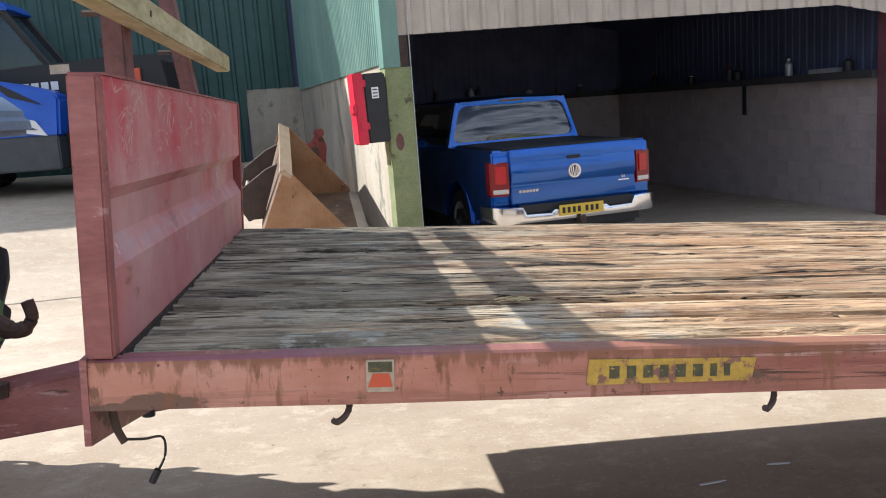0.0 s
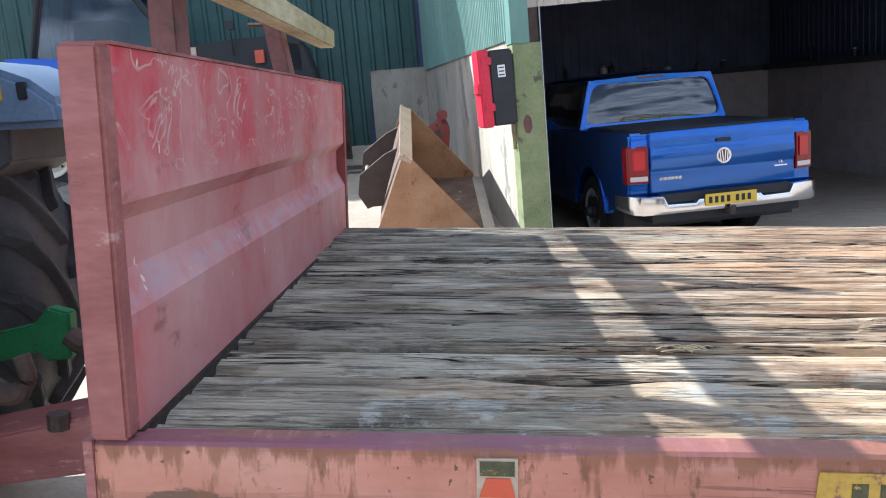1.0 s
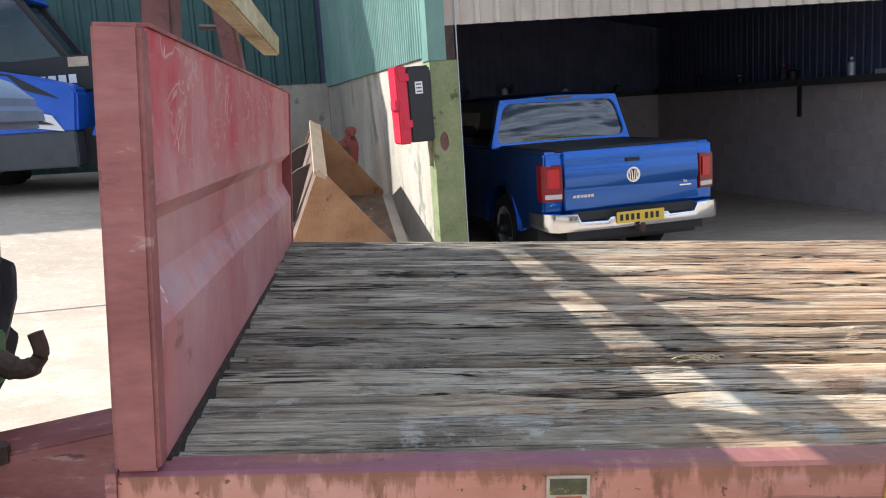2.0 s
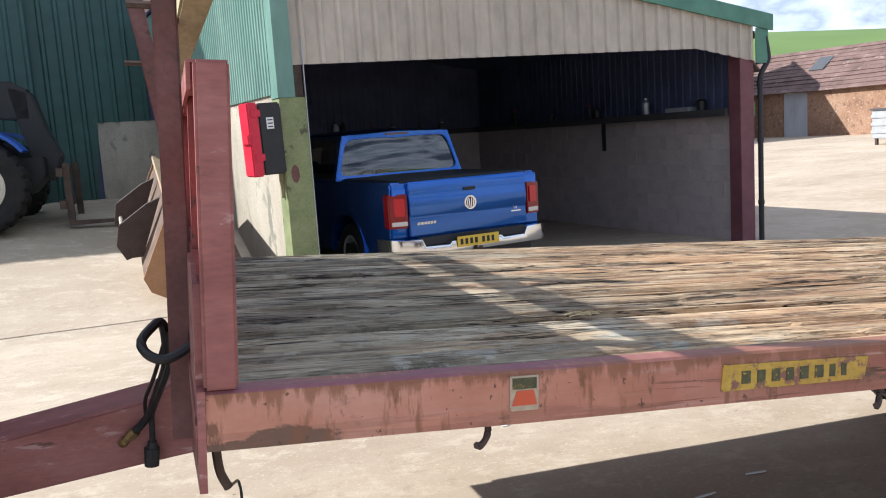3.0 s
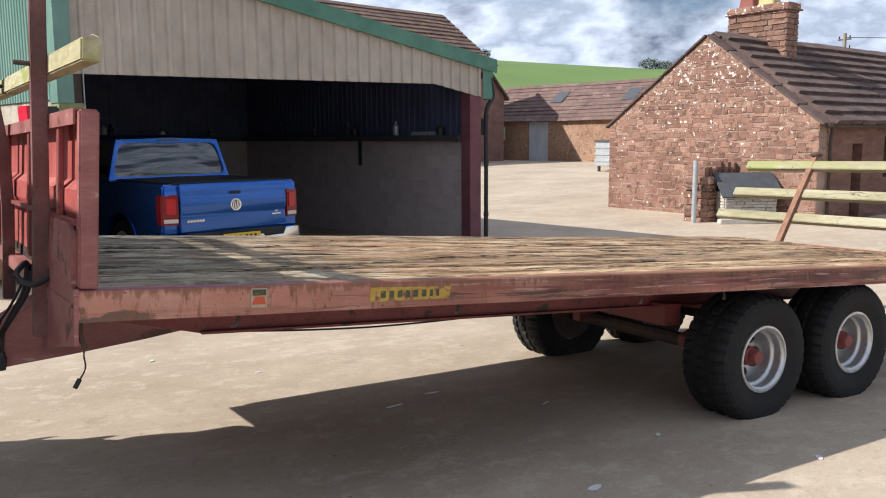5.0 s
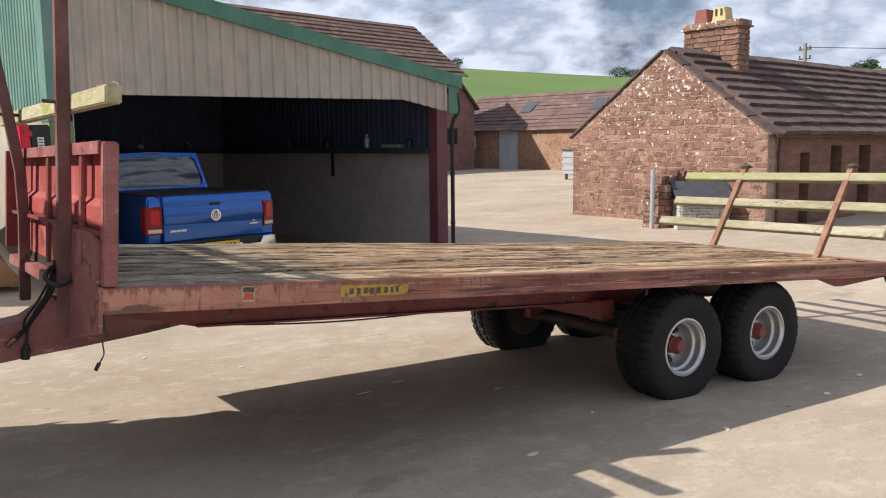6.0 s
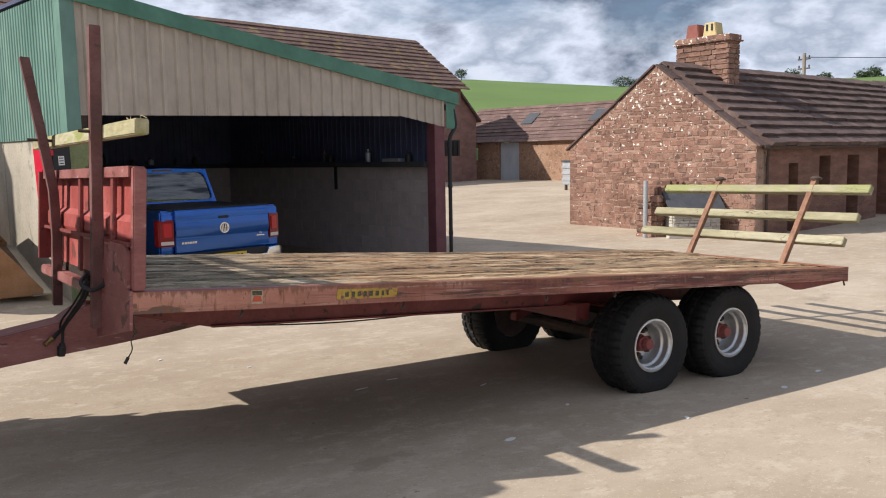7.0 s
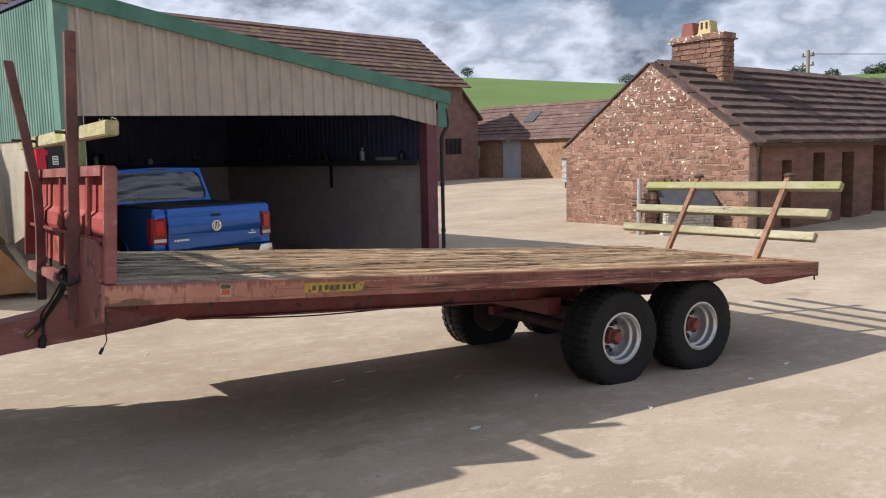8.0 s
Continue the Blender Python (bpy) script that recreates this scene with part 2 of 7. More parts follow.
def rail_paint(name, tone=1.0):
    """Chalky red paint on a steel rail: long scrapes to bare primer, brown gouges, rust drips and a rusted foot at the front."""
    k = kit(name)
    c = lambda r, g, b: (r * tone, g * tone, b * tone)
    wear = k.span(k.x, 0.8, 2.0)
    col = k.ramp(k.grain(2.0, 5.0), (0.34, c(0.37, 0.14, 0.09)), (0.50, c(0.47, 0.205, 0.138)), (0.66, c(0.51, 0.26, 0.185)))
    dark = k.ramp(k.grain(1.1, 9.0, 26.0), (0.36, c(0.075, 0.020, 0.016)), (0.52, c(0.16, 0.036, 0.028)), (0.66, c(0.26, 0.08, 0.06)))
    mix = k.nd("ShaderNodeMixRGB")
    k.link(k.calc("MULTIPLY", wear, k.span(k.grain(0.9, 7.0, 14.0), 0.36, 0.50, 0.45, 1.0)), mix.inputs["Fac"])
    k.link(col, mix.inputs["Color1"])
    k.link(dark, mix.inputs["Color2"])
    col = mix.outputs["Color"]
    some = k.span(k.x, 0.7, 1.6, 0.2, 1.0)
    scrape = k.calc("MULTIPLY", k.span(k.grain(1.6, 20.0, 46.0), 0.565, 0.61, 0.0, 0.85), some)
    col = k.blend(col, scrape, (0.46, 0.29, 0.235))
    gouge = k.calc("MULTIPLY", k.span(k.grain(1.4, 16.0, 36.0, twist=0.2), 0.555, 0.585), some)
    col = k.blend(col, gouge, (0.07, 0.030, 0.020))
    stain = k.span(k.grain(5.0, 4.0, 3.0, detail=7.0), 0.48, 0.74, 0.0, 0.4)
    col = k.blend(col, stain, (0.30, 0.125, 0.06))
    drip = k.span(k.grain(18.0, 4.0, 6.0, detail=5.0), 0.60, 0.65, 0.0, 0.85)
    col = k.blend(col, drip, (0.16, 0.07, 0.036))
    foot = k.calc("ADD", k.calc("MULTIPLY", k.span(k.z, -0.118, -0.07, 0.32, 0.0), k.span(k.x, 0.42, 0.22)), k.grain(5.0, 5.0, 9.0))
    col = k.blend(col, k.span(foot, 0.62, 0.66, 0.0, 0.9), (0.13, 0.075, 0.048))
    rim = k.span(k.calc("ADD", k.grain(7.0, 12.0, 12.0), k.span(k.z, -0.03, -0.004, 0.0, 0.14)), 0.60, 0.72, 0.0, 0.6)
    col = k.blend(col, rim, (0.20, 0.085, 0.06))
    bleed = k.span(k.calc("ADD", k.grain(26.0, 6.0, 5.0, detail=6.0), k.span(k.z, -0.042, -0.010, 0.0, 0.16)), 0.57, 0.66, 0.0, 0.75)
    col = k.blend(col, bleed, (0.21, 0.085, 0.038))
    # shaded purple sky tint painted on the front lip, sunlit rusty brown behind
    lip = k.calc("MULTIPLY", k.span(k.z, -0.008, -0.004), k.span(k.grain(4.0, 14.0, 14.0, detail=7.0), 0.56, 0.50, 0.25, 0.9))
    col = k.blend(col, k.calc("MULTIPLY", lip, k.span(k.x, 0.7, 1.5, 1.0, 0.0)), (0.22, 0.075, 0.10))
    col = k.blend(col, k.calc("MULTIPLY", lip, k.span(k.x, 0.7, 1.5)), (0.27, 0.115, 0.06))
    pit = k.span(k.grain(42.0, 42.0, 42.0, detail=3.0), 0.665, 0.70, 0.0, 0.9)
    col = k.blend(col, pit, (0.12, 0.055, 0.035))
    return k.finish(col, k.calc("SUBTRACT", k.grain(60.0, 60.0), k.calc("ADD", gouge, pit)), k.span(k.grain(6.0, 6.0), 0.3, 0.7, 0.42, 0.62), 0.35, 0.004)


def board_paint():
    """Red headboard paint bleached to pink, scuffed to a pale violet primer on the ridge, with runs and small bright nicks."""
    k = kit("scratched_headboard_paint")
    col = k.ramp(k.grain(1.6, 2.4, 1.6, detail=5.0), (0.36, (0.46, 0.10, 0.095)), (0.45, (0.47, 0.175, 0.165)), (0.56, (0.49, 0.22, 0.205)), (0.68, (0.54, 0.29, 0.27)))
    high = k.span(k.z, 0.36, 0.46)
    col = k.blend(col, k.calc("MULTIPLY", high, k.calc("MULTIPLY", k.span(k.grain(2.0, 3.0, 2.0), 0.42, 0.56, 0.95, 0.15), k.span(k.y, 0.5, 2.0, 1.0, 0.3))), (0.50, 0.045, 0.065))
    runs = k.span(k.grain(1.0, 15.0, 1.0, detail=6.0), 0.57, 0.70, 0.0, 0.4)
    col = k.blend(col, runs, (0.50, 0.26, 0.24))
    scratch = k.calc("ABSOLUTE", k.calc("SUBTRACT", k.grain(7.0, 5.0, 7.0, detail=3.0, twist=0.8), 0.5))
    scratch = k.calc("MULTIPLY", k.span(scratch, 0.004, 0.015, 0.85, 0.0), k.calc("MULTIPLY", high, k.span(k.grain(3.0, 3.0, 3.0, detail=3.0), 0.40, 0.50)))
    col = k.blend(col, scratch, (0.56, 0.36, 0.32))
    ridge = k.calc("SUBTRACT", 1.0, k.span(k.calc("ABSOLUTE", k.calc("SUBTRACT", k.z, 0.225)), 0.0, 0.075))
    ridge2 = k.calc("SUBTRACT", 1.0, k.span(k.calc("ABSOLUTE", k.calc("SUBTRACT", k.z, 0.40)), 0.0, 0.05))
    scuff = k.span(k.calc("ADD", k.grain(10.0, 9.0, 14.0, rough=0.75), k.calc("MULTIPLY", k.calc("ADD", ridge, k.calc("MULTIPLY", ridge2, 0.5)), 0.20)), 0.62, 0.78, 0.0, 0.75)
    col = k.blend(col, scuff, (0.43, 0.30, 0.33))
    dirt = k.span(k.grain(3.0, 5.0, 9.0), 0.60, 0.68, 0.0, 0.7)
    col = k.blend(col, dirt, (0.20, 0.075, 0.055))
    nick = k.span(k.grain(40.0, 34.0, 14.0, detail=2.0), 0.71, 0.74)
    col = k.blend(col, nick, (0.66, 0.56, 0.48))
    return k.finish(col, k.calc("SUBTRACT", k.grain(5.0, 5.0), k.calc("MULTIPLY", scuff, 0.3)), k.span(k.grain(5.0, 5.0), 0.3, 0.7, 0.30, 0.50), 0.25, 0.010)


def yard_concrete():
    """Worn pale concrete: broad tan stains, wheel-swept streaks, exposed grit, fine pits and a few dark oil marks."""
    k = kit("yard_concrete")
    col = k.ramp(k.grain(0.35, 0.5, detail=7.0), (0.34, (0.350, 0.275, 0.196)), (0.50, (0.423, 0.342, 0.252)), (0.66, (0.501, 0.414, 0.313)))
    col = k.blend(col, k.span(k.grain(0.6, 1.1, detail=8.0, rough=0.7), 0.48, 0.62, 0.0, 0.6), (0.364, 0.284, 0.200))
    col = k.blend(col, k.span(k.grain(4.0, 6.0, detail=8.0, rough=0.75), 0.52, 0.62, 0.0, 0.6), (0.546, 0.464, 0.357))
    col = k.blend(col, k.span(k.grain(14.0, 18.0, detail=8.0, rough=0.75), 0.54, 0.66, 0.0, 0.55), (0.309, 0.243, 0.170))
    col = k.blend(col, k.span(k.grain(55.0, 55.0, detail=3.0, rough=0.7), 0.60, 0.68, 0.0, 0.7), (0.582, 0.504, 0.396))
    col = k.blend(col, k.span(k.grain(1.1, 1.6, detail=6.0), 0.655, 0.70, 0.0, 0.45), (0.246, 0.194, 0.135))
    col = k.blend(col, k.span(k.grain(9.0, 14.0, detail=3.0), 0.72, 0.745, 0.0, 0.8), (0.155, 0.126, 0.091))
    return k.finish(col, k.calc("ADD", k.calc("MULTIPLY", k.grain(60.0, 80.0), 0.5), k.grain(6.0, 9.0)), 0.88, 0.5, 0.007)


M_CONC = yard_concrete()
M_GRASS = surface("field_grass", [(0.095, 0.155, 0.03), (0.115, 0.185, 0.038), (0.135, 0.21, 0.048)], 0.02, rough=(0.8, 1), bump=0)
M_RED = surface("faded_red_paint", [(0.20, 0.062, 0.054), (0.28, 0.10, 0.088), (0.34, 0.145, 0.13)], 4.0, stretch=(0.45, 1, 1.6), rough=(0.42, 0.65), bump=0.12, spots=(0.12, 0.052, 0.036), spot_scale=5, spot_at=0.61, spots2=(0.42, 0.24, 0.22), spot2_scale=16, spot2_at=0.64)
M_HUB = surface("hub_red_paint", [(0.16, 0.03, 0.028), (0.22, 0.045, 0.04), (0.25, 0.07, 0.06)], 3.5, rough=(0.45, 0.7), bump=0.12, spots=(0.075, 0.035, 0.025), spot_scale=8, spot_at=0.63)
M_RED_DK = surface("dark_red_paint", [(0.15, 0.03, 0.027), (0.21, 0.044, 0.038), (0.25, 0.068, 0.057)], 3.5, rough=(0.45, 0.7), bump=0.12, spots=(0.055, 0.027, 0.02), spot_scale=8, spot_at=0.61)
M_BACKRED = surface("sunlit_deep_red_paint", [(0.28, 0.050, 0.042), (0.36, 0.072, 0.060), (0.42, 0.11, 0.095)], 4.0, rough=(0.42, 0.65), bump=0.12, spots=(0.16, 0.05, 0.04), spot_scale=6, spot_at=0.63)
M_BOARD = board_paint()
M_SIDERAIL = rail_paint("scraped_rail_paint", 1.06)
M_DECK = deck_wood()
M_BEAM = surface("mossy_timber", [(0.27, 0.235, 0.12), (0.40, 0.36, 0.20), (0.50, 0.46, 0.30)], 5.0, stretch=(1, 0.25, 1), rough=(0.7, 0.95), bump=0.6, bump_scale=40, spots=(0.30, 0.31, 0.09), spot_scale=3, spot_at=0.56)
M_RAIL = surface("weathered_rail", [(0.22, 0.20, 0.11), (0.32, 0.29, 0.18), (0.41, 0.38, 0.27)], 4.0, stretch=(1, 0.2, 1), rough=(0.7, 0.95), bump=0.5, bump_scale=40, spots=(0.27, 0.28, 0.11), spot_scale=2.2, spot_at=0.55, lines=(0.12, 0.10, 0.07), line_scale=9, line_width=0.008)
M_RUBBER = surface("tyre_rubber", [(0.010, 0.0098, 0.010), (0.016, 0.0155, 0.0155), (0.024, 0.022, 0.020)], 5.0, rough=(0.6, 0.85), bump=0.2, spec=0.28)
M_DUSTRUBBER = surface("dusty_tyre_rubber", [(0.030, 0.030, 0.031), (0.048, 0.047, 0.047), (0.075, 0.071, 0.066)], 4.0, rough=(0.6, 0.8), bump=0.15)
M_RIM = surface("silver_wheel_paint", [(0.48, 0.48, 0.48), (0.64, 0.64, 0.63), (0.74, 0.73, 0.70)], 6.0, rough=(0.22, 0.42), metal=0.8, bump=0.05, spots=(0.25, 0.16, 0.11), spot_scale=12, spot_at=0.68)
M_CREAM = surface("cream_wheel_paint", [(0.52, 0.47, 0.36), (0.62, 0.57, 0.46)], 5.0, rough=(0.4, 0.6), bump=0.05, spots=(0.25, 0.19, 0.12), spot_scale=8, spot_at=0.68)
M_BRASS = surface("dull_brass", [(0.22, 0.15, 0.06), (0.34, 0.25, 0.11)], 30.0, rough=(0.35, 0.55), metal=0.8, bump=0.05)
M_STEEL = surface("dark_rusty_steel", [(0.045, 0.032, 0.027), (0.08, 0.053, 0.04), (0.11, 0.075, 0.058)], 6.0, rough=(0.6, 0.9), metal=0.2, bump=0.2)
M_POST = surface("worn_brown_steel", [(0.095, 0.036, 0.03), (0.145, 0.06, 0.052), (0.19, 0.095, 0.085)], 5.0, rough=(0.5, 0.8), bump=0.15, spots=(0.07, 0.04, 0.028), spot_scale=9, spot_at=0.62)
M_RUST = surface("brown_rust", [(0.17, 0.085, 0.05), (0.25, 0.13, 0.08), (0.32, 0.18, 0.115)], 8.0, rough=(0.75, 0.95), bump=0.2)
M_BLACK = surface("black_plastic", [(0.012, 0.012, 0.013), (0.02, 0.02, 0.022)], 8.0, rough=(0.45, 0.6), bump=0.05)
M_BEIGE = surface("beige_cladding", [(0.40, 0.345, 0.28), (0.45, 0.39, 0.32), (0.49, 0.43, 0.36)], 0.9, stretch=(1, 1, 0.5), rough=(0.4, 0.6), bump=0.03, bump_scale=5, spots=(0.36, 0.31, 0.25), spot_scale=3, spot_at=0.66)
M_GREEN = surface("green_cladding", [(0.11, 0.215, 0.175), (0.145, 0.26, 0.215), (0.185, 0.30, 0.25)], 0.8, stretch=(1, 1, 0.4), rough=(0.4, 0.6), bump=0.03, bump_scale=5)
M_TRIM = surface("green_trim", [(0.055, 0.165, 0.115), (0.075, 0.20, 0.14), (0.095, 0.23, 0.165)], 1.2, rough=(0.4, 0.6), bump=0.03, bump_scale=5)
M_DKGREEN = surface("dark_green_cladding", [(0.022, 0.062, 0.055), (0.032, 0.082, 0.072), (0.04, 0.10, 0.088)], 0.7, rough=(0.4, 0.6), bump=0.03, bump_scale=5)
M_WALL = surface("weathered_concrete_wall", [(0.30, 0.27, 0.21), (0.42, 0.37, 0.29), (0.50, 0.45, 0.36)], 1.3, stretch=(1, 1, 0.55), rough=(0.8, 0.95), bump=0.35, spots=(0.24, 0.23, 0.18), spot_scale=2.4, spot_at=0.6)
M_BLOCK = surface("grey_block", [(0.39, 0.335, 0.315), (0.455, 0.39, 0.365), (0.51, 0.44, 0.41)], 2.0, rough=(0.85, 0.98), bump=0.4, spots=(0.36, 0.31, 0.29), spot_scale=1.6, spot_at=0.58, vary=0.02)
M_MOSSPOST = surface("mossy_green_post", [(0.14, 0.17, 0.07), (0.21, 0.24, 0.11), (0.27, 0.29, 0.15)], 3.0, rough=(0.7, 0.95), bump=0.3, spots=(0.09, 0.085, 0.05), spot_scale=5, spot_at=0.63)
M_DKSHEET = surface("blue_grey_fibre_sheet", [(0.05, 0.06, 0.115), (0.07, 0.082, 0.15), (0.09, 0.105, 0.185)], 1.5, rough=(0.5, 0.8), bump=0.1)
M_MAROON = surface("maroon_post_paint", [(0.11, 0.035, 0.045), (0.15, 0.05, 0.06), (0.17, 0.07, 0.08)], 4.0, rough=(0.5, 0.75), bump=0.1)
M_STONE = surface("red_sandstone", [(0.17, 0.088, 0.062), (0.255, 0.14, 0.10), (0.335, 0.21, 0.155)], 1.8, rough=(0.85, 0.98), bump=0.8, bump_scale=28, spots=(0.125, 0.075, 0.058), spot_scale=6, spot_at=0.58, spots2=(0.80, 0.76, 0.69), spot2_scale=9.0, spot2_at=0.588, vary=0.22, bump_dist=0.015, place=True, spot2_rise=(1.0, 3.2, 0.075))
M_STONE_CLEAN = surface("clean_sandstone", [(0.16, 0.085, 0.060), (0.235, 0.135, 0.098), (0.31, 0.20, 0.15)], 1.8, rough=(0.85, 0.98), bump=0.8, bump_scale=28, spots=(0.12, 0.075, 0.058), spot_scale=6, spot_at=0.58, vary=0.22, bump_dist=0.015, place=True)
M_MORTAR = surface("lime_mortar", [(0.26, 0.165, 0.12), (0.33, 0.225, 0.17), (0.39, 0.285, 0.225)], 5.0, rough=(0.9, 1), bump=0.5, bump_scale=35, spots=(0.17, 0.11, 0.08), spot_scale=8.0, spot_at=0.60, bump_dist=0.015, place=True)
M_SLATE = surface("brown_stone_slate", [(0.060, 0.039, 0.035), (0.105, 0.067, 0.058), (0.155, 0.105, 0.09)], 1.8, rough=(0.85, 0.97), bump=0.6, bump_scale=30, spots=(0.19, 0.15, 0.125), spot_scale=6, spot_at=0.645, vary=0.22, place=True)
M_OLDROOF = surface("lichened_slate", [(0.105, 0.06, 0.05), (0.155, 0.092, 0.075), (0.20, 0.125, 0.10)], 1.4, rough=(0.8, 0.95), bump=0.4, spots=(0.24, 0.165, 0.075), spot_scale=2.2, spot_at=0.585, vary=0.1)
M_BRICK = surface("warm_brick", [(0.28, 0.16, 0.095), (0.36, 0.215, 0.135), (0.42, 0.27, 0.175)], 1.2, rough=(0.85, 0.98), bump=0.6, bump_scale=14, spots=(0.24, 0.135, 0.09), spot_scale=4, spot_at=0.58, spots2=(0.50, 0.38, 0.27), spot2_scale=9, spot2_at=0.62, vary=0.15, bump_dist=0.02)
M_BUCKET = surface("rusty_orange_bucket", [(0.24, 0.12, 0.055), (0.33, 0.18, 0.09), (0.38, 0.23, 0.13)], 3.0, rough=(0.6, 0.85), metal=0.1, bump=0.15, spots=(0.15, 0.08, 0.045), spot_scale=5, spot_at=0.64)
M_BUCKETIN = surface("rusty_shaded_bucket_inside", [(0.07, 0.042, 0.03), (0.12, 0.075, 0.05), (0.18, 0.115, 0.08)], 4.0, rough=(0.7, 0.9), bump=0.3, spots=(0.24, 0.20, 0.15), spot_scale=7, spot_at=0.66)
M_BRACKET = surface("dark_bracket_steel", [(0.04, 0.03, 0.027), (0.075, 0.05, 0.042)], 6.0, rough=(0.5, 0.8), metal=0.2, bump=0.15, spots=(0.10, 0.06, 0.04), spot_scale=9, spot_at=0.66)
M_SHELL = surface("worn_bucket_shell", [(0.24, 0.18, 0.13), (0.36, 0.29, 0.215), (0.46, 0.385, 0.29)], 2.5, rough=(0.5, 0.75), metal=0.1, bump=0.15, spots=(0.20, 0.11, 0.06), spot_scale=4, spot_at=0.6)
M_LIP = surface("pale_bucket_lip", [(0.34, 0.24, 0.15), (0.44, 0.33, 0.22)], 4.0, rough=(0.5, 0.7), bump=0.1, spots=(0.22, 0.12, 0.06), spot_scale=8, spot_at=0.63)
M_WORN = surface("bare_bucket_steel", [(0.38, 0.33, 0.27), (0.48, 0.43, 0.36)], 4.0, rough=(0.4, 0.6), metal=0.4, bump=0.1)
M_CARBLUE = surface("blue_car_paint", [(0.005, 0.085, 0.38), (0.007, 0.098, 0.43)], 3.0, rough=(0.24, 0.28), metal=0.8, bump=0, coat=1.0)
M_TRACBLUE = surface("blue_machine_paint", [(0.012, 0.075, 0.42), (0.02, 0.10, 0.50)], 3.0, rough=(0.3, 0.45), bump=0.02, coat=0.2)
M_FENDER = surface("dusty_blue_fender", [(0.10, 0.15, 0.22), (0.14, 0.20, 0.29)], 3.0, rough=(0.5, 0.7), bump=0.03)
M_LINK = surface("green_linkage_paint", [(0.01, 0.11, 0.03), (0.02, 0.16, 0.05)], 8.0, rough=(0.5, 0.7), bump=0.1, spots=(0.05, 0.035, 0.025), spot_scale=9, spot_at=0.6)
M_CHROME = surface("bright_bumper", [(0.70, 0.70, 0.70), (0.78, 0.78, 0.78)], 3.0, rough=(0.12, 0.2), metal=1.0, bump=0)
M_DARK = plain("black_trim", (0.012, 0.012, 0.013), 0.55)
M_CABGLASS = tinted_glass("dark_tinted_glass", (0.30, 0.33, 0.36))
M_REARGLASS = tinted_glass("mirror_tinted_glass", (0.10, 0.11, 0.12), ior=1.9)
M_LAMP = plain("red_lamp_lens", (0.20, 0.003, 0.006), 0.22, coat=0.2)
M_LAMPB = plain("bright_red_lens", (0.46, 0.008, 0.012), 0.22, coat=0.2)
M_LAMPW = plain("clear_lamp_lens", (0.55, 0.50, 0.47), 0.12, coat=1.0)
M_PLATE = plain("yellow_plate", (0.68, 0.46, 0.04), 0.4)
M_WORNINK = surface("flaking_black_print", [(0.035, 0.04, 0.025), (0.09, 0.085, 0.03)], 30.0, rough=(0.4, 0.6), bump=0.05, spots=(0.42, 0.28, 0.05), spot_scale=70, spot_at=0.61)
M_INK = plain("black_lettering", (0.015, 0.015, 0.016), 0.5)
M_WHITE = plain("white_lettering", (0.75, 0.75, 0.73), 0.4)
M_STICKY = surface("worn_yellow_sticker", [(0.40, 0.24, 0.03), (0.52, 0.34, 0.05)], 9.0, rough=(0.4, 0.6), bump=0.05, spots=(0.22, 0.10, 0.07), spot_scale=22, spot_at=0.55)
M_STICKW = surface("worn_cream_sticker", [(0.40, 0.31, 0.21), (0.50, 0.42, 0.31)], 12.0, rough=(0.4, 0.6), bump=0.05, spots=(0.35, 0.17, 0.13), spot_scale=40, spot_at=0.62)
# rot colour, darkened so that it also paints the shade in deck gaps
M_ROT_GAP = surface("rotten_wood_and_gap_shade", [(0.010, 0.007, 0.005), (0.028, 0.016, 0.010), (0.07, 0.038, 0.02)], 40.0, rough=(0.9, 1), bump=0.6, bump_scale=90)
M_STRAW = plain("dry_straw", (0.55, 0.44, 0.24), 0.8)
M_ORANGE = plain("orange_red_print", (0.55, 0.09, 0.035), 0.45)
M_REDBOX = surface("red_plastic", [(0.50, 0.01, 0.035), (0.62, 0.02, 0.05)], 6.0, rough=(0.35, 0.5), bump=0.03)
M_GALV = surface("galvanised_steel", [(0.40, 0.42, 0.44), (0.50, 0.52, 0.54)], 7.0, rough=(0.4, 0.6), metal=0.5, bump=0.05)
M_LEAF = surface("far_foliage", [(0.025, 0.045, 0.015), (0.045, 0.075, 0.022), (0.06, 0.095, 0.03)], 0.8, rough=(0.8, 1), bump=0)
M_BARK = surface("bark", [(0.06, 0.045, 0.035), (0.10, 0.08, 0.06)], 5.0, rough=(0.85, 1), bump=0.4)
M_POLE = surface("bleached_pole_timber", [(0.20, 0.18, 0.15), (0.30, 0.275, 0.23)], 5.0, stretch=(1, 1, 0.2), rough=(0.8, 0.95), bump=0.2)
M_DOORGREY = surface("pale_grey_door", [(0.42, 0.44, 0.47), (0.52, 0.54, 0.56)], 3.0, stretch=(1, 1, 0.3), rough=(0.6, 0.8), bump=0.1)
M_SLATEGREY = surface("grey_slate", [(0.05, 0.055, 0.065), (0.08, 0.085, 0.095)], 5.0, rough=(0.6, 0.85), bump=0.3)
M_WHITESTONE = surface("whitewashed_stone", [(0.40, 0.37, 0.32), (0.56, 0.53, 0.47)], 5.0, rough=(0.8, 0.95), bump=0.5, vary=0.12)
M_POTYEL = surface("yellow_terracotta", [(0.50, 0.40, 0.18), (0.60, 0.50, 0.26)], 6.0, rough=(0.7, 0.9), bump=0.1)
M_POTRED = surface("red_terracotta", [(0.22, 0.07, 0.055), (0.28, 0.10, 0.08)], 6.0, rough=(0.7, 0.9), bump=0.1)
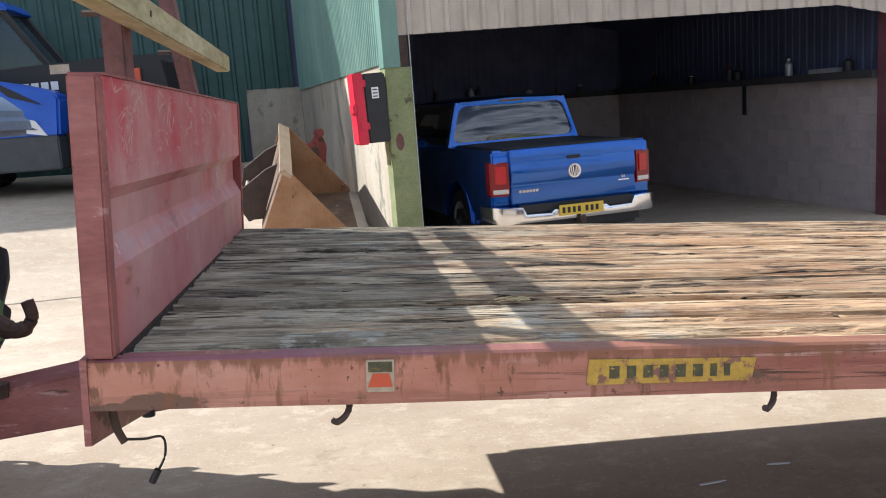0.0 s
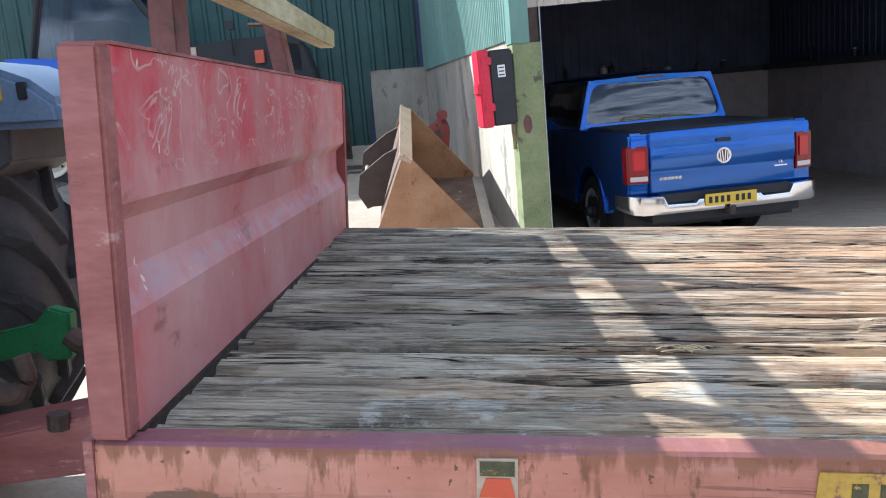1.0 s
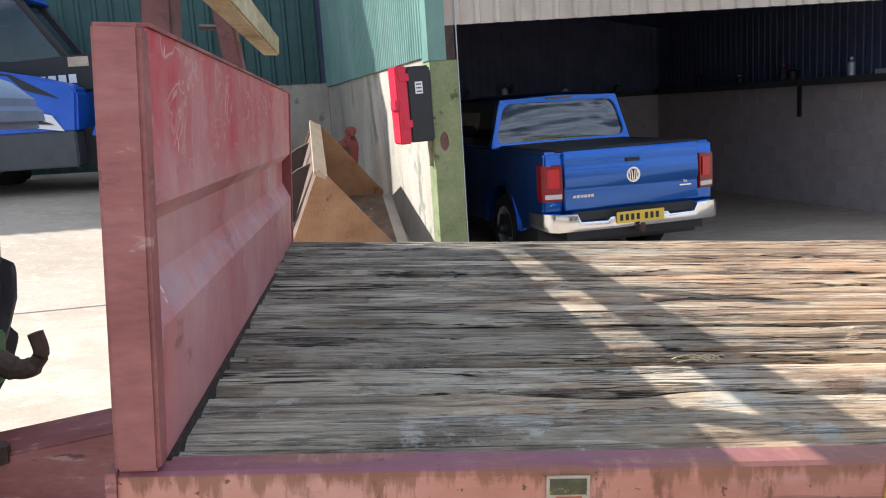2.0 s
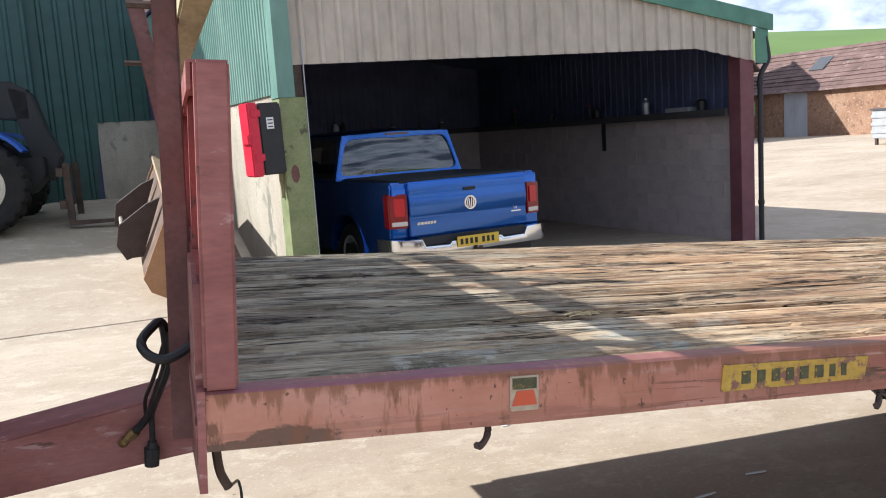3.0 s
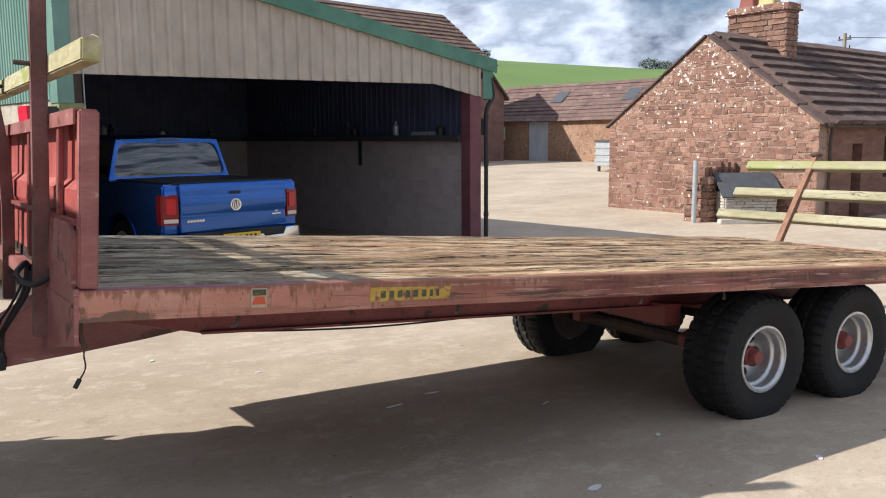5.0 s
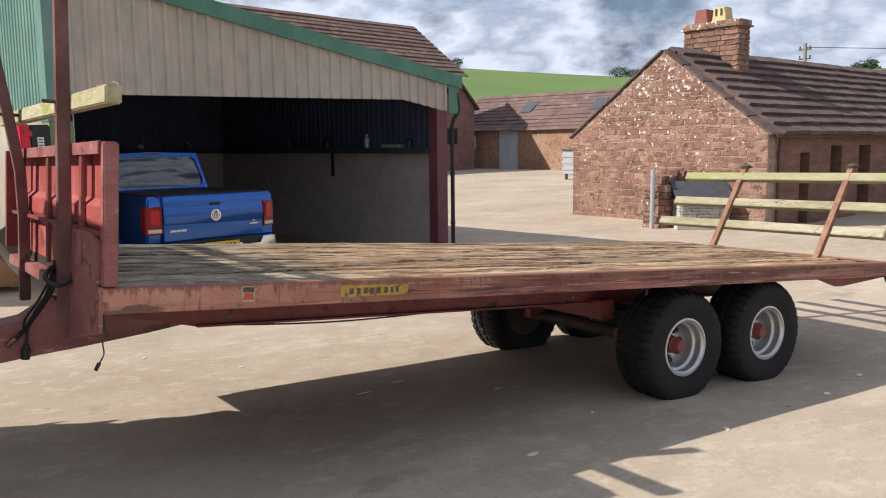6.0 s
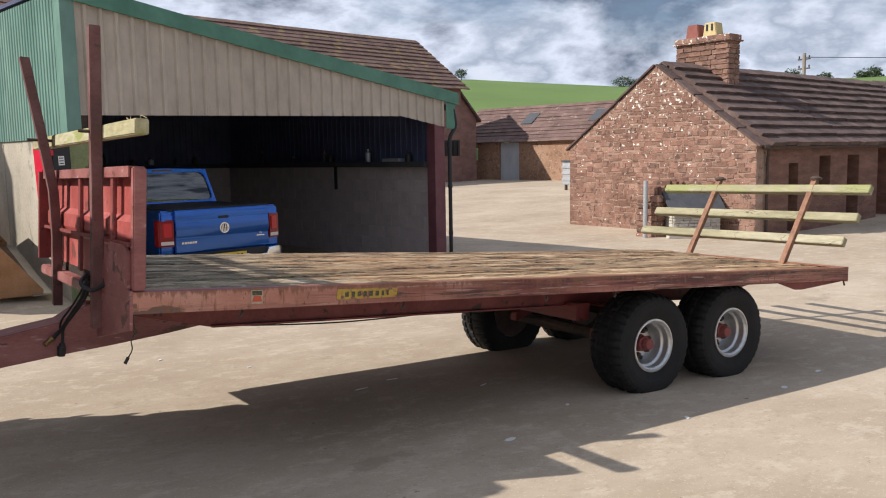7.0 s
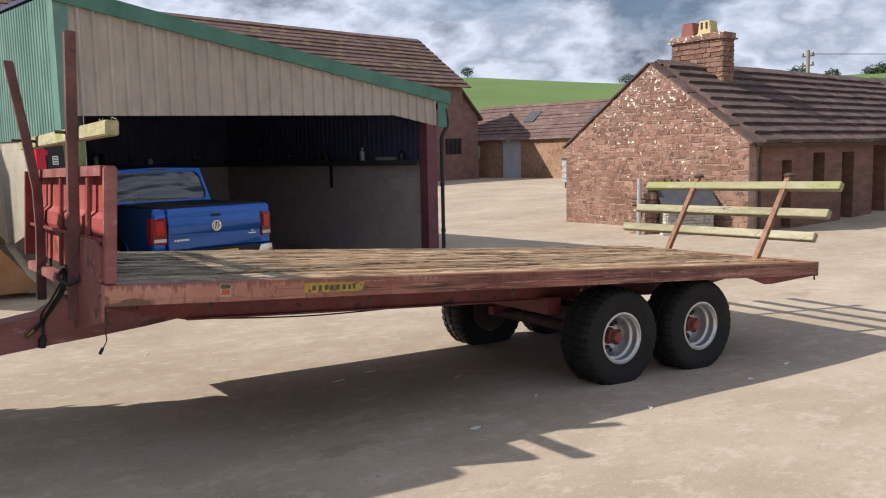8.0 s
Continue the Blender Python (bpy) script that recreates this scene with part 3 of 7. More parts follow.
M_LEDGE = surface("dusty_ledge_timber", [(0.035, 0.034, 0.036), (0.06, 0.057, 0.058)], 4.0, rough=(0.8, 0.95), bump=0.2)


# ---- mesh tools ----
def box(bm, x0, x1, y0, y1, z0, z1, m=None):
    """Adds a box to bm and returns its corners."""
    v = [bm.verts.new((x, y, z)) for x in (x0, x1) for y in (y0, y1) for z in (z0, z1)]
    for f in ((0, 1, 3, 2), (4, 6, 7, 5), (0, 4, 5, 1), (2, 3, 7, 6), (0, 2, 6, 4), (1, 5, 7, 3)):
        bm.faces.new([v[k] for k in f])
    if m is not None:
        bmesh.ops.transform(bm, matrix=m, verts=v)
    return v


def prism(bm, outline, along, a, b, m=None):
    """Adds a solid with the given outline, drawn out along an axis from a to b. The outline's pairs are the other two axes in order."""
    def at(p, w):
        return {"x": (w, p[0], p[1]), "y": (p[0], w, p[1]), "z": (p[0], p[1], w)}[along]
    lo, hi = [bm.verts.new(at(p, a)) for p in outline], [bm.verts.new(at(p, b)) for p in outline]
    n = len(outline)
    bm.faces.new(lo)
    bm.faces.new(hi[::-1])
    for k in range(n):
        bm.faces.new((lo[k], lo[(k + 1) % n], hi[(k + 1) % n], hi[k]))
    if m is not None:
        bmesh.ops.transform(bm, matrix=m, verts=lo + hi)
    return lo + hi


def lathe(bm, profile, axis="y", turns=36, m=None):
    """Adds the solid that (radius, place along the axis) sweeps."""
    rings = []
    for r, w in profile:
        ring = []
        for k in range(turns):
            a = 2 * math.pi * k / turns
            c, s = r * math.cos(a), r * math.sin(a)
            ring.append(bm.verts.new({"x": (w, c, s), "y": (c, w, s), "z": (c, s, w)}[axis]))
        rings.append(ring)
    for p, q in zip(rings, rings[1:]):
        for k in range(turns):
            bm.faces.new((p[k], p[(k + 1) % turns], q[(k + 1) % turns], q[k]))
    verts = [v for r in rings for v in r]
    if m is not None:
        bmesh.ops.transform(bm, matrix=m, verts=verts)
    return verts


def tube(bm, points, r, sides=8, closed=False):
    """Adds a round bar through the points. r: one radius, or one for each point."""
    pts = [Vector(p) for p in points]
    rs = r if isinstance(r, (list, tuple)) else [r] * len(pts)
    rings, up = [], Vector((0.31, 0.17, 0.93))
    for k, p in enumerate(pts):
        d = (pts[min(k + 1, len(pts) - 1)] - pts[max(k - 1, 0)]).normalized()
        x = d.cross(up)
        x = (x if x.length > 0.05 else d.cross(Vector((1, 0, 0)))).normalized()
        y = d.cross(x).normalized()
        rings.append([bm.verts.new(p + rs[k] * (x * math.cos(2 * math.pi * j / sides) + y * math.sin(2 * math.pi * j / sides))) for j in range(sides)])
    for p, q in zip(rings, rings[1:]):
        for j in range(sides):
            bm.faces.new((p[j], p[(j + 1) % sides], q[(j + 1) % sides], q[j]))
    bm.faces.new(rings[0][::-1])
    bm.faces.new(rings[-1])


def smooth_path(points, steps=5):
    """A rounded line through the points."""
    p = [Vector(q) for q in points]
    out = []
    for k in range(len(p) - 1):
        a, b, c, d = p[max(k - 1, 0)], p[k], p[k + 1], p[min(k + 2, len(p) - 1)]
        for j in range(steps):
            t = j / steps
            out.append(0.5 * (2 * b + (c - a) * t + (2 * a - 5 * b + 4 * c - d) * t * t + (3 * b - a - 3 * c + d) * t ** 3))
    return out + [p[-1]]


def mesh_of(name, bm, material, bevel=0.0, smooth=False):
    bmesh.ops.recalc_face_normals(bm, faces=bm.faces)
    if bevel:
        bmesh.ops.bevel(bm, geom=[e for e in bm.edges if len(e.link_faces) == 2 and e.calc_face_angle() > 0.5], offset=bevel, segments=2, affect="EDGES", clamp_overlap=True)
    me = bpy.data.meshes.new(name)
    bm.to_mesh(me)
    bm.free()
    me.materials.append(material)
    if smooth:
        me.shade_smooth()
        me.set_sharp_from_angle(angle=radians(38))
    return me


def part(name, bm, material, parent=None, label="", m=None, bevel=0.0, smooth=False):
    """Links a bmesh as one mesh object under a thing or a part."""
    ob = new(name, mesh_of(name, bm, material, bevel, smooth))
    ob.parent = parent
    if m is not None:
        ob.matrix_basis = m
    return tagged(ob, label)


def base(name, m, label, category, group="", kind=""):
    """The empty at the base of a thing of several parts."""
    return tagged(set_pose(new(name), m), label, category, group, kind)


def set_pose(ob, m):
    ob.matrix_basis = m
    return ob


def letters(text, size, depth, material, parent, m, name="lettering", bold=0.0):
    c = bpy.data.curves.new(name, "FONT")
    c.body, c.size, c.extrude, c.align_x, c.offset = text, size, depth, "CENTER", bold
    tmp = bpy.data.objects.new(name, c)
    scene.collection.objects.link(tmp)
    bpy.context.view_layer.update()
    me = bpy.data.meshes.new_from_object(tmp)
    bpy.data.objects.remove(tmp)
    me.materials.clear()
    me.materials.append(material)
    ob = new(name, me)
    ob.parent = parent
    ob.matrix_basis = m
    return ob


def B():
    return bmesh.new()


# ---- plan ----
SHED = Matrix.Translation((0.891, 6.791, 0)) @ Matrix.Rotation(math.atan2(0.21134, 0.97741), 4, "Z")
SHED_INV = SHED.inverted()
HOUSE = Matrix.Translation((14.07, 12.69, -0.12)) @ Matrix.Rotation(radians(-83), 4, "Z")
SHED_W, SHED_D = 6.62, 7.2


def step(a, b, x):
    t = min(1, max(0, (x - a) / (b - a)))
    return t * t * (3 - 2 * t)


def ground_z(x, y):
    """Height of the yard: a slight fall to one side, a ramp along the shed's side wall, and a slow rise to the far range."""
    q = SHED_INV @ Vector((x, y, 0))
    h = -0.021 * max(-12, min(6, x))
    left = 1 - step(-0.06, 0.06, q.x)
    h += left * (0.155 * max(0, min(4.6, q.y + 0.1)) + 0.05 * max(0, min(3, q.y - 4.5)))
    h += 0.55 * step(18, 36, math.hypot(max(0, x), max(0, y)))
    return h


def set_on_ground(x, y):
    return Vector((x, y, ground_z(x, y)))


# ---- ground ----
def build_ground():
    def axis(lo, hi, marks):
        out, p = [lo], lo
        while p < hi:
            p += 0.25 if -8 < p < 16 else 1.0 if -20 < p < 40 else 5.0
            out.append(p)
        return sorted(out + marks)
    us, vs = axis(-70, 75, [-0.06, -0.03, 0.0, 0.03, 0.06]), axis(-70, 75, [0.10, 0.115, 0.13, -0.1])
    bm = B()
    grid = []
    for u in us:
        row = []
        for v in vs:
            p = SHED @ Vector((u, v, 0))
            z = ground_z(p.x, p.y) + 0.006 * noise.noise((p.x * 0.9, p.y * 0.9, 0)) - (0.018 if v == 0.115 and u < 0 else 0)
            row.append(bm.verts.new((p.x, p.y, z)))
        grid.append(row)
    for a, b in zip(grid, grid[1:]):
        for k in range(len(vs) - 1):
            bm.faces.new((a[k], b[k], b[k + 1], a[k + 1]))
    ob = part("ground", bm, M_CONC, smooth=True)
    tagged(ob, "pale worn concrete farmyard with a shallow ramp", "ground", kind="structure")
    bm = B()
    rings = []
    for r in (50, 60, 75, 110, 170, 240, 300, 360, 450, 800, 2500):
        ring = []
        for k in range(72):
            a = 2 * math.pi * k / 72
            heading = math.degrees(a)
            hill = step(70, 330, r) * (25 + 5 * step(42, 58, heading if heading < 180 else heading - 360) - 12 * step(5, -60, heading if heading < 180 else heading - 360) - 20 * step(150, 240, heading))
            z = 0.2 + hill + (0.03 * (r - 330) if r > 330 else 0) * 0.12 - (0.6 if r < 60 else 0)
            ring.append(bm.verts.new((r * math.cos(a), r * math.sin(a), z)))
        rings.append(ring)
    for p, q in zip(rings, rings[1:]):
        for k in range(72):
            bm.faces.new((p[k], p[(k + 1) % 72], q[(k + 1) % 72], q[k]))
    tagged(part("field", bm, M_GRASS, smooth=True), "bright green grass field rising to a low hill", "field", kind="structure")


build_ground()


# ---- trailer ----
TRAILER = pose(0.02, 0, 1.14, -1.15, 3.9, 0)
DECK_L, DECK_W, SKEW = 6.33, 2.43, 0.046


def plank_mesh(y0, y1, seed, ragged, rot=0.0):
    """A worn plank from y0 to y1: split, uneven edges, long open shakes, and a rotted hollow along its far edge where rot is given."""
    bm = B()
    n, m, rows = 230, 18, []
    mid = (y0 + y1) / 2
    for k in range(n + 1):
        x0 = 0.049 - SKEW * mid + 0.003 * math.sin(seed * 7)
        skew = SKEW * (1 - k / n)
        x = x0 + (DECK_L - 0.07 - x0) * k / n
        hollow = rot * (0.35 + 0.65 * step(0.3, 0.9, x)) * (1 - 0.6 * step(1.9, 3.4, x)) * (0.65 + 0.7 * noise.noise((x * 4.5, seed, 11)))
        e0 = y0 + 0.0125 + ragged * (0.5 + 0.5 * noise.noise((x * 1.3, seed, 0))) ** 2 + 0.004 * noise.noise((x * 9, seed, 3))
        e1 = y1 - 0.0125 - ragged * (0.5 + 0.5 * noise.noise((x * 1.1, seed, 5))) ** 2 - 0.004 * noise.noise((x * 8, seed, 7)) - max(0, hollow)
        row = []
        for j in range(m + 1):
            y = e0 + (e1 - e0) * j / m
            z = -0.005 + (0.012 if y0 > 1.6 else 0.0) + 0.005 * math.sin(seed * 5) + 0.004 * noise.noise((x * 0.35, seed, 2)) + 0.006 * noise.noise((x * 0.6, y * 14, seed)) + 0.004 * noise.noise((x * 2.3, y * 45, seed + 9))
            open_shake = noise.noise((x * 0.8, y * 30, seed + 21))
            if open_shake > 0.30 and 0 < j < m:
                z -= 0.016 * min(1, (open_shake - 0.30) / 0.12)
            z -= 0.014 if j in (0, m) else 0.004 if j in (1, m - 1) else 0
            row.append(bm.verts.new((x - skew * (y - mid), y, z)))
        row += [bm.verts.new((x - skew * (e1 - mid), e1 + 0.10 * max(0, hollow), -0.034)), bm.verts.new((x - skew * (e1 - mid), e1 + 0.12 * max(0, hollow), -0.046)), bm.verts.new((x - skew * (e0 - mid), e0, -0.046))]
        rows.append(row)
    c = m + 4
    for a, b in zip(rows, rows[1:]):
        for j in range(c):
            bm.faces.new((a[j], a[(j + 1) % c], b[(j + 1) % c], b[j]))
    bm.faces.new(rows[0])
    bm.faces.new(rows[-1][::-1])
    return bm


def wheel(parent, m, R, W, rim_r, rim_mat, hub_mat, lugs, lug_h, dish):
    """A tyre with its tread blocks; the rim and hub are its pieces. The outside faces -y."""
    bm = B()
    h = W / 2
    tread = [(R * 0.925, -h * 0.93, 0.6), (R * 0.968, -h * 0.80, 1), (R * 0.992, -h * 0.66, 1), (R, -h * 0.42, 1), (R, -h * 0.40, 0), (R, -h * 0.16, 0), (R, -h * 0.14, 2), (R, h * 0.14, 2), (R, h * 0.16, 0),
             (R, h * 0.40, 0), (R, h * 0.42, 1), (R * 0.992, h * 0.66, 1), (R * 0.968, h * 0.80, 1), (R * 0.925, h * 0.93, 0.6)]
    profile = [(rim_r, -h * 0.72, 0), (rim_r * 1.06, -h * 0.86, 0), (R * 0.70, -h * 0.985, 0), (R * 0.76, -h, 0), (R * 0.86, -h * 0.985, 0)] + tread + [(R * 0.86, h * 0.985, 0), (R * 0.76, h, 0), (R * 0.70, h * 0.985, 0), (rim_r * 1.06, h * 0.86, 0), (rim_r, h * 0.72, 0)]
    turns = lugs * 4
    rings = []
    for k in range(turns):
        a = 2 * math.pi * k / turns
        ring = []
        for r, y, kind in profile:
            if kind in (1, 0.6) and k % 4 == (0 if y < 0 else 2):
                r -= lug_h * kind
            if kind == 2 and k % 4 == 1:
                r -= lug_h
            if kind == 0 and abs(y) < h * 0.45 and abs(y) > h * 0.15:
                r -= lug_h * 0.9
            ring.append(bm.verts.new((r * math.sin(a), y, r * math.cos(a))))
        rings.append(ring)
    c = len(profile)
    for a, b in zip(rings, rings[1:] + rings[:1]):
        for j in range(c):
            bm.faces.new((a[j], b[j], b[(j + 1) % c], a[(j + 1) % c]))
    ob = part("wheel", bm, M_RUBBER, parent, "black rubber tyre with worn blocky tread", m)
    bm = B()
    lathe(bm, [(rim_r * 1.05, -h * 0.83), (rim_r * 1.05, -h * 0.90), (rim_r * 0.985, -h * 0.91), (rim_r * 0.96, -h * 0.84), (rim_r * 0.90, -h * 0.80), (rim_r * 0.88, -h * 0.50), (rim_r * 0.80, -h * 0.44), (rim_r * 0.77, dish - 0.03), (rim_r * 0.70, dish + 0.015),
               (rim_r * 0.60, dish), (rim_r * 0.55, dish - 0.02), (rim_r * 0.34, dish - 0.02), (rim_r * 0.34, dish + 0.012), (rim_r * 0.70, dish + 0.03), (rim_r * 0.90, h * 0.8), (rim_r * 1.04, h * 0.84)], turns=44)
    part("rim", bm, rim_mat, ob, "painted steel rim with chipped edge", bevel=0.003, smooth=True)
    bm = B()
    lathe(bm, [(0.001, h * 0.46), (rim_r * 0.62, h * 0.46), (rim_r * 0.66, h * 0.52), (rim_r * 0.70, h * 0.80), (rim_r * 0.93, h * 0.81), (rim_r * 1.03, h * 0.845), (rim_r * 1.03, h * 0.87), (rim_r * 0.60, h * 0.90), (0.001, h * 0.92)], turns=28)
    part("brake_drum", bm, M_STEEL, ob, "dark dirty brake drum", smooth=True)
    bm = B()
    lathe(bm, [(0.001, dish - 0.135), (rim_r * 0.20, dish - 0.135), (rim_r * 0.235, dish - 0.12), (rim_r * 0.245, dish - 0.085), (rim_r * 0.30, dish - 0.075), (rim_r * 0.31, dish - 0.02), (rim_r * 0.36, dish - 0.018), (rim_r * 0.36, dish + 0.1), (0.001, dish + 0.1)], turns=20)
    part("hub", bm, hub_mat, ob, "painted hub cap", smooth=True)
    for k in range(6):
        a = 2 * math.pi * (k + 0.3) / 6
        bm = B()
        lathe(bm, [(0.001, dish - 0.055), (0.012, dish - 0.055), (0.018, dish - 0.04), (0.020, dish - 0.018), (0.020, dish + 0.005), (0.001, dish + 0.005)], turns=6, m=Matrix.Translation((rim_r * 0.47 * math.cos(a), 0, rim_r * 0.47 * math.sin(a))))
        part("wheel_nut", bm, M_STEEL, ob)
        # black disc on the rim, painted in place of a hand hole's shade
        bm = B()
        b = a + math.pi / 6
        lathe(bm, [(0.001, dish - 0.010), (0.016, dish - 0.010), (0.019, dish - 0.003), (0.001, dish - 0.002)], turns=12, m=Matrix.Translation((rim_r * 0.64 * math.cos(b), 0, rim_r * 0.64 * math.sin(b))))
        part("dark_hole_disc", bm, M_DARK, ob)
    return ob


def skewed(bm):
    """The headboard stands slightly askew across the deck."""
    for v in bm.verts:
        v.co.x -= SKEW * v.co.y
    return bm


def build_trailer():
    T = base("flatbed_trailer", TRAILER, "faded red flatbed farm trailer with weathered plank deck, standing hitched", "trailer")
    # side rails with a lip at the top and the bottom
    for y, s, d in ((0, 1, 0), (DECK_W, -1, 0.022)):
        bm = B()
        prism(bm, [(y, -0.118), (y + s * 0.004, -0.006 - d), (y + s * 0.010, -d), (y + s * 0.064, -d), (y + s * 0.064, -0.008 - d), (y + s * 0.012, -0.010 - d), (y + s * 0.010, -0.108), (y + s * 0.05, -0.11), (y + s * 0.05, -0.118)], "x", -0.01, DECK_L)
        for k in range(1, 60):
            cut = -0.01 + (DECK_L + 0.01) * k / 60
            bmesh.ops.bisect_plane(bm, geom=bm.verts[:] + bm.edges[:] + bm.faces[:], plane_co=(cut, 0, 0), plane_no=(1, 0, 0))
        for v in bm.verts:
            v.co.y += 0.0035 * noise.noise((v.co.x * 1.7, v.co.z * 5, y))
            v.co.z += 0.0025 * noise.noise((v.co.x * 2.3, 4, y))
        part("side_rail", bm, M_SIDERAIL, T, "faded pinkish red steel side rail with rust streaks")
    bm = B()
    prism(bm, [(DECK_L - 0.07, 0.004), (DECK_L + 0.004, 0.004), (DECK_L + 0.004, -0.13), (DECK_L - 0.05, -0.13), (DECK_L - 0.05, -0.118), (DECK_L - 0.008, -0.115), (DECK_L - 0.008, -0.008), (DECK_L - 0.07, -0.008)], "y", 0.003, DECK_W - 0.003)
    part("end_rail", bm, M_SIDERAIL, T)
    bm = B()
    prism(bm, [(5.35, -0.119), (5.62, -0.19), (5.72, -0.192), (6.31, -0.135), (6.31, -0.119)], "y", 0.055, 0.065)
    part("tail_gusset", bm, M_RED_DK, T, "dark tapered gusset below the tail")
    bm = B()
    box(bm, -0.03, 0.10, 0.015, DECK_W - 0.015, -0.116, -0.050)
    part("front_cross_beam", skewed(bm), M_RED, T, bevel=0.006)
    # deck planks
    edges = [0.0585, 0.128, 0.415, 0.60, 0.665, 0.94, 1.21, 1.42, 1.63, 1.88, 2.148, 2.37]
    for k, (a, b) in enumerate(zip(edges, edges[1:])):
        part("plank", plank_mesh(a, b, 3.7 * k + 1, 0.010 if k in (2, 4, 5, 7) else 0.006, 0.055 if k == 1 else 0.03 if k == 4 else 0.0), M_DECK, T, "split grey-brown weathered deck plank" if k == 1 else "")
    # dirt packed into the joints, kept near black to carry the shade of the gaps
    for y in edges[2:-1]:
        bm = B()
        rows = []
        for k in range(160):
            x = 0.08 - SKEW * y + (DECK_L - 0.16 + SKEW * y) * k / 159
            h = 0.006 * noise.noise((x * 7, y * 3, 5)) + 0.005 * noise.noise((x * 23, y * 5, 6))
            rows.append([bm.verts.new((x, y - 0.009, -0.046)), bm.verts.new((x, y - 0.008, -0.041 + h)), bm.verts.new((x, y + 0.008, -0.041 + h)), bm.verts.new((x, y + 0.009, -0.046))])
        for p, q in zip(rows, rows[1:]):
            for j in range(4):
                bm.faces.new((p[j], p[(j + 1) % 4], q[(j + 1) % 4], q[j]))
        part("joint_dirt", bm, M_ROT_GAP, T)
    # added unseen strips that close each joint from below, to stop sun leaking through
    for y in edges:
        bm = B()
        box(bm, 0.102 - SKEW * y, DECK_L - 0.02, max(y - 0.035, 0.013), min(y + 0.035, DECK_W - 0.013), -0.062, -0.0475)
        part("batten", bm, M_ROT_GAP, T)
    # dark strip painted as the shaded gap under the headboard; seals light leaks
    bm = B()
    box(bm, 0.036, 0.057, 0.05, DECK_W - 0.05, -0.049, 0.003)
    part("joint_dirt", skewed(bm), M_ROT_GAP, T)
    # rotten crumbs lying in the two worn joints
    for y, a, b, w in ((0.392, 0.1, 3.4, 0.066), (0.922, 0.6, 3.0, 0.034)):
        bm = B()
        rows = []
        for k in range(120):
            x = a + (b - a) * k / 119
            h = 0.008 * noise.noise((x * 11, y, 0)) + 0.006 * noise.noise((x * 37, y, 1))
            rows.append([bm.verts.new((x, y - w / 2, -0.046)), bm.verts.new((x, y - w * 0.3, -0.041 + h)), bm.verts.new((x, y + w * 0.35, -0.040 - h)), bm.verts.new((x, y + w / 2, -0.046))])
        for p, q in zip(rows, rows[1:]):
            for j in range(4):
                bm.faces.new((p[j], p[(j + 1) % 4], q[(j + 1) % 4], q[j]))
        part("rotten_crumb", bm, M_ROT_GAP, T, "dark rotten wood crumbs in the joint")
    # chassis
    rail = [(DECK_L - 0.05, -0.125), (DECK_L - 0.05, -0.15), (DECK_L - 0.75, -0.28), (5.2, -0.325), (0.62, -0.325), (0.0, -0.20), (0.06, -0.125)]
    for y in (0.74, 1.62):
        bm = B()
        prism(bm, rail, "y", y, y + 0.012)
        prism(bm, [(x, z) for x, z in ((0.62, -0.325), (5.2, -0.325), (5.2, -0.313), (0.62, -0.313))], "y", y - 0.04, y + 0.05)
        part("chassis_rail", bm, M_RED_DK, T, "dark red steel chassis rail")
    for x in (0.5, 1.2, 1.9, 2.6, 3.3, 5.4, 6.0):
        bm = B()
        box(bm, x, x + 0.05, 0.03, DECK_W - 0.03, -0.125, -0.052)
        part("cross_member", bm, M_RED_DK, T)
    bm = B()
    prism(bm, [(0.9, -0.20), (0.9, -0.325), (0.45, -0.41), (0.10, -0.465), (-0.12, -0.495), (-1.75, -0.755), (-1.75, -0.63), (-0.2, -0.302), (-0.05, -0.20)], "y", 1.10, 1.36)
    prism(bm, [(-1.74, -0.78), (-1.98, -0.82), (-1.98, -0.75), (-1.74, -0.68)], "y", 1.18, 1.28)
    part("drawbar", bm, M_RED, T, "red box-section drawbar with dark oil stains", bevel=0.008)
    bm = B()
    lathe(bm, [(0.035, -0.03), (0.075, -0.03), (0.08, 0), (0.075, 0.03), (0.035, 0.03), (0.03, 0), (0.035, -0.03)], axis="z", turns=20, m=Matrix.Translation((-2.05, 1.23, -0.785)))
    part("towing_eye", bm, M_STEEL, T)
    bm = B()
    tube(bm, [(-0.72, 1.10, -0.43), (-0.72, 1.10, -0.38)], 0.035, 8)
    part("drawbar_bolt", bm, M_STEEL, T)
    # headboard
    bm = B()
    face = [(0.050, 0.0), (0.050, 0.20), (0.016, 0.265), (0.016, 0.35), (0.050, 0.385), (0.050, 0.635)]
    back = [(x - 0.010, z) for x, z in face]
    prism(bm, face + back[::-1], "y", 0.05, DECK_W - 0.02)
    H = part("headboard", skewed(bm), M_BOARD, T, "scratched red steel headboard with a pressed channel")
    # back faces carry a deeper red, the sunlit tone put into the paint
    H.data.materials.append(M_BACKRED)
    for f in H.data.polygons:
        f.material_index = 1 if f.normal.x < -0.1 else 0
    bm = B()
    prism(bm, [(-0.012, 0.004), (0.054, 0.004), (0.054, 0.635), (-0.012, 0.637)], "y", -0.004, 0.048)
    part("end_post", skewed(bm), M_RED, H, bevel=0.006)
    bm = B()
    prism(bm, [(-0.05, 0.0), (0.054, 0.0), (0.054, 0.635), (-0.05, 0.635)], "y", DECK_W - 0.05, DECK_W - 0.003)
    part("end_post", skewed(bm), M_RED_DK, H)
    bm = B()
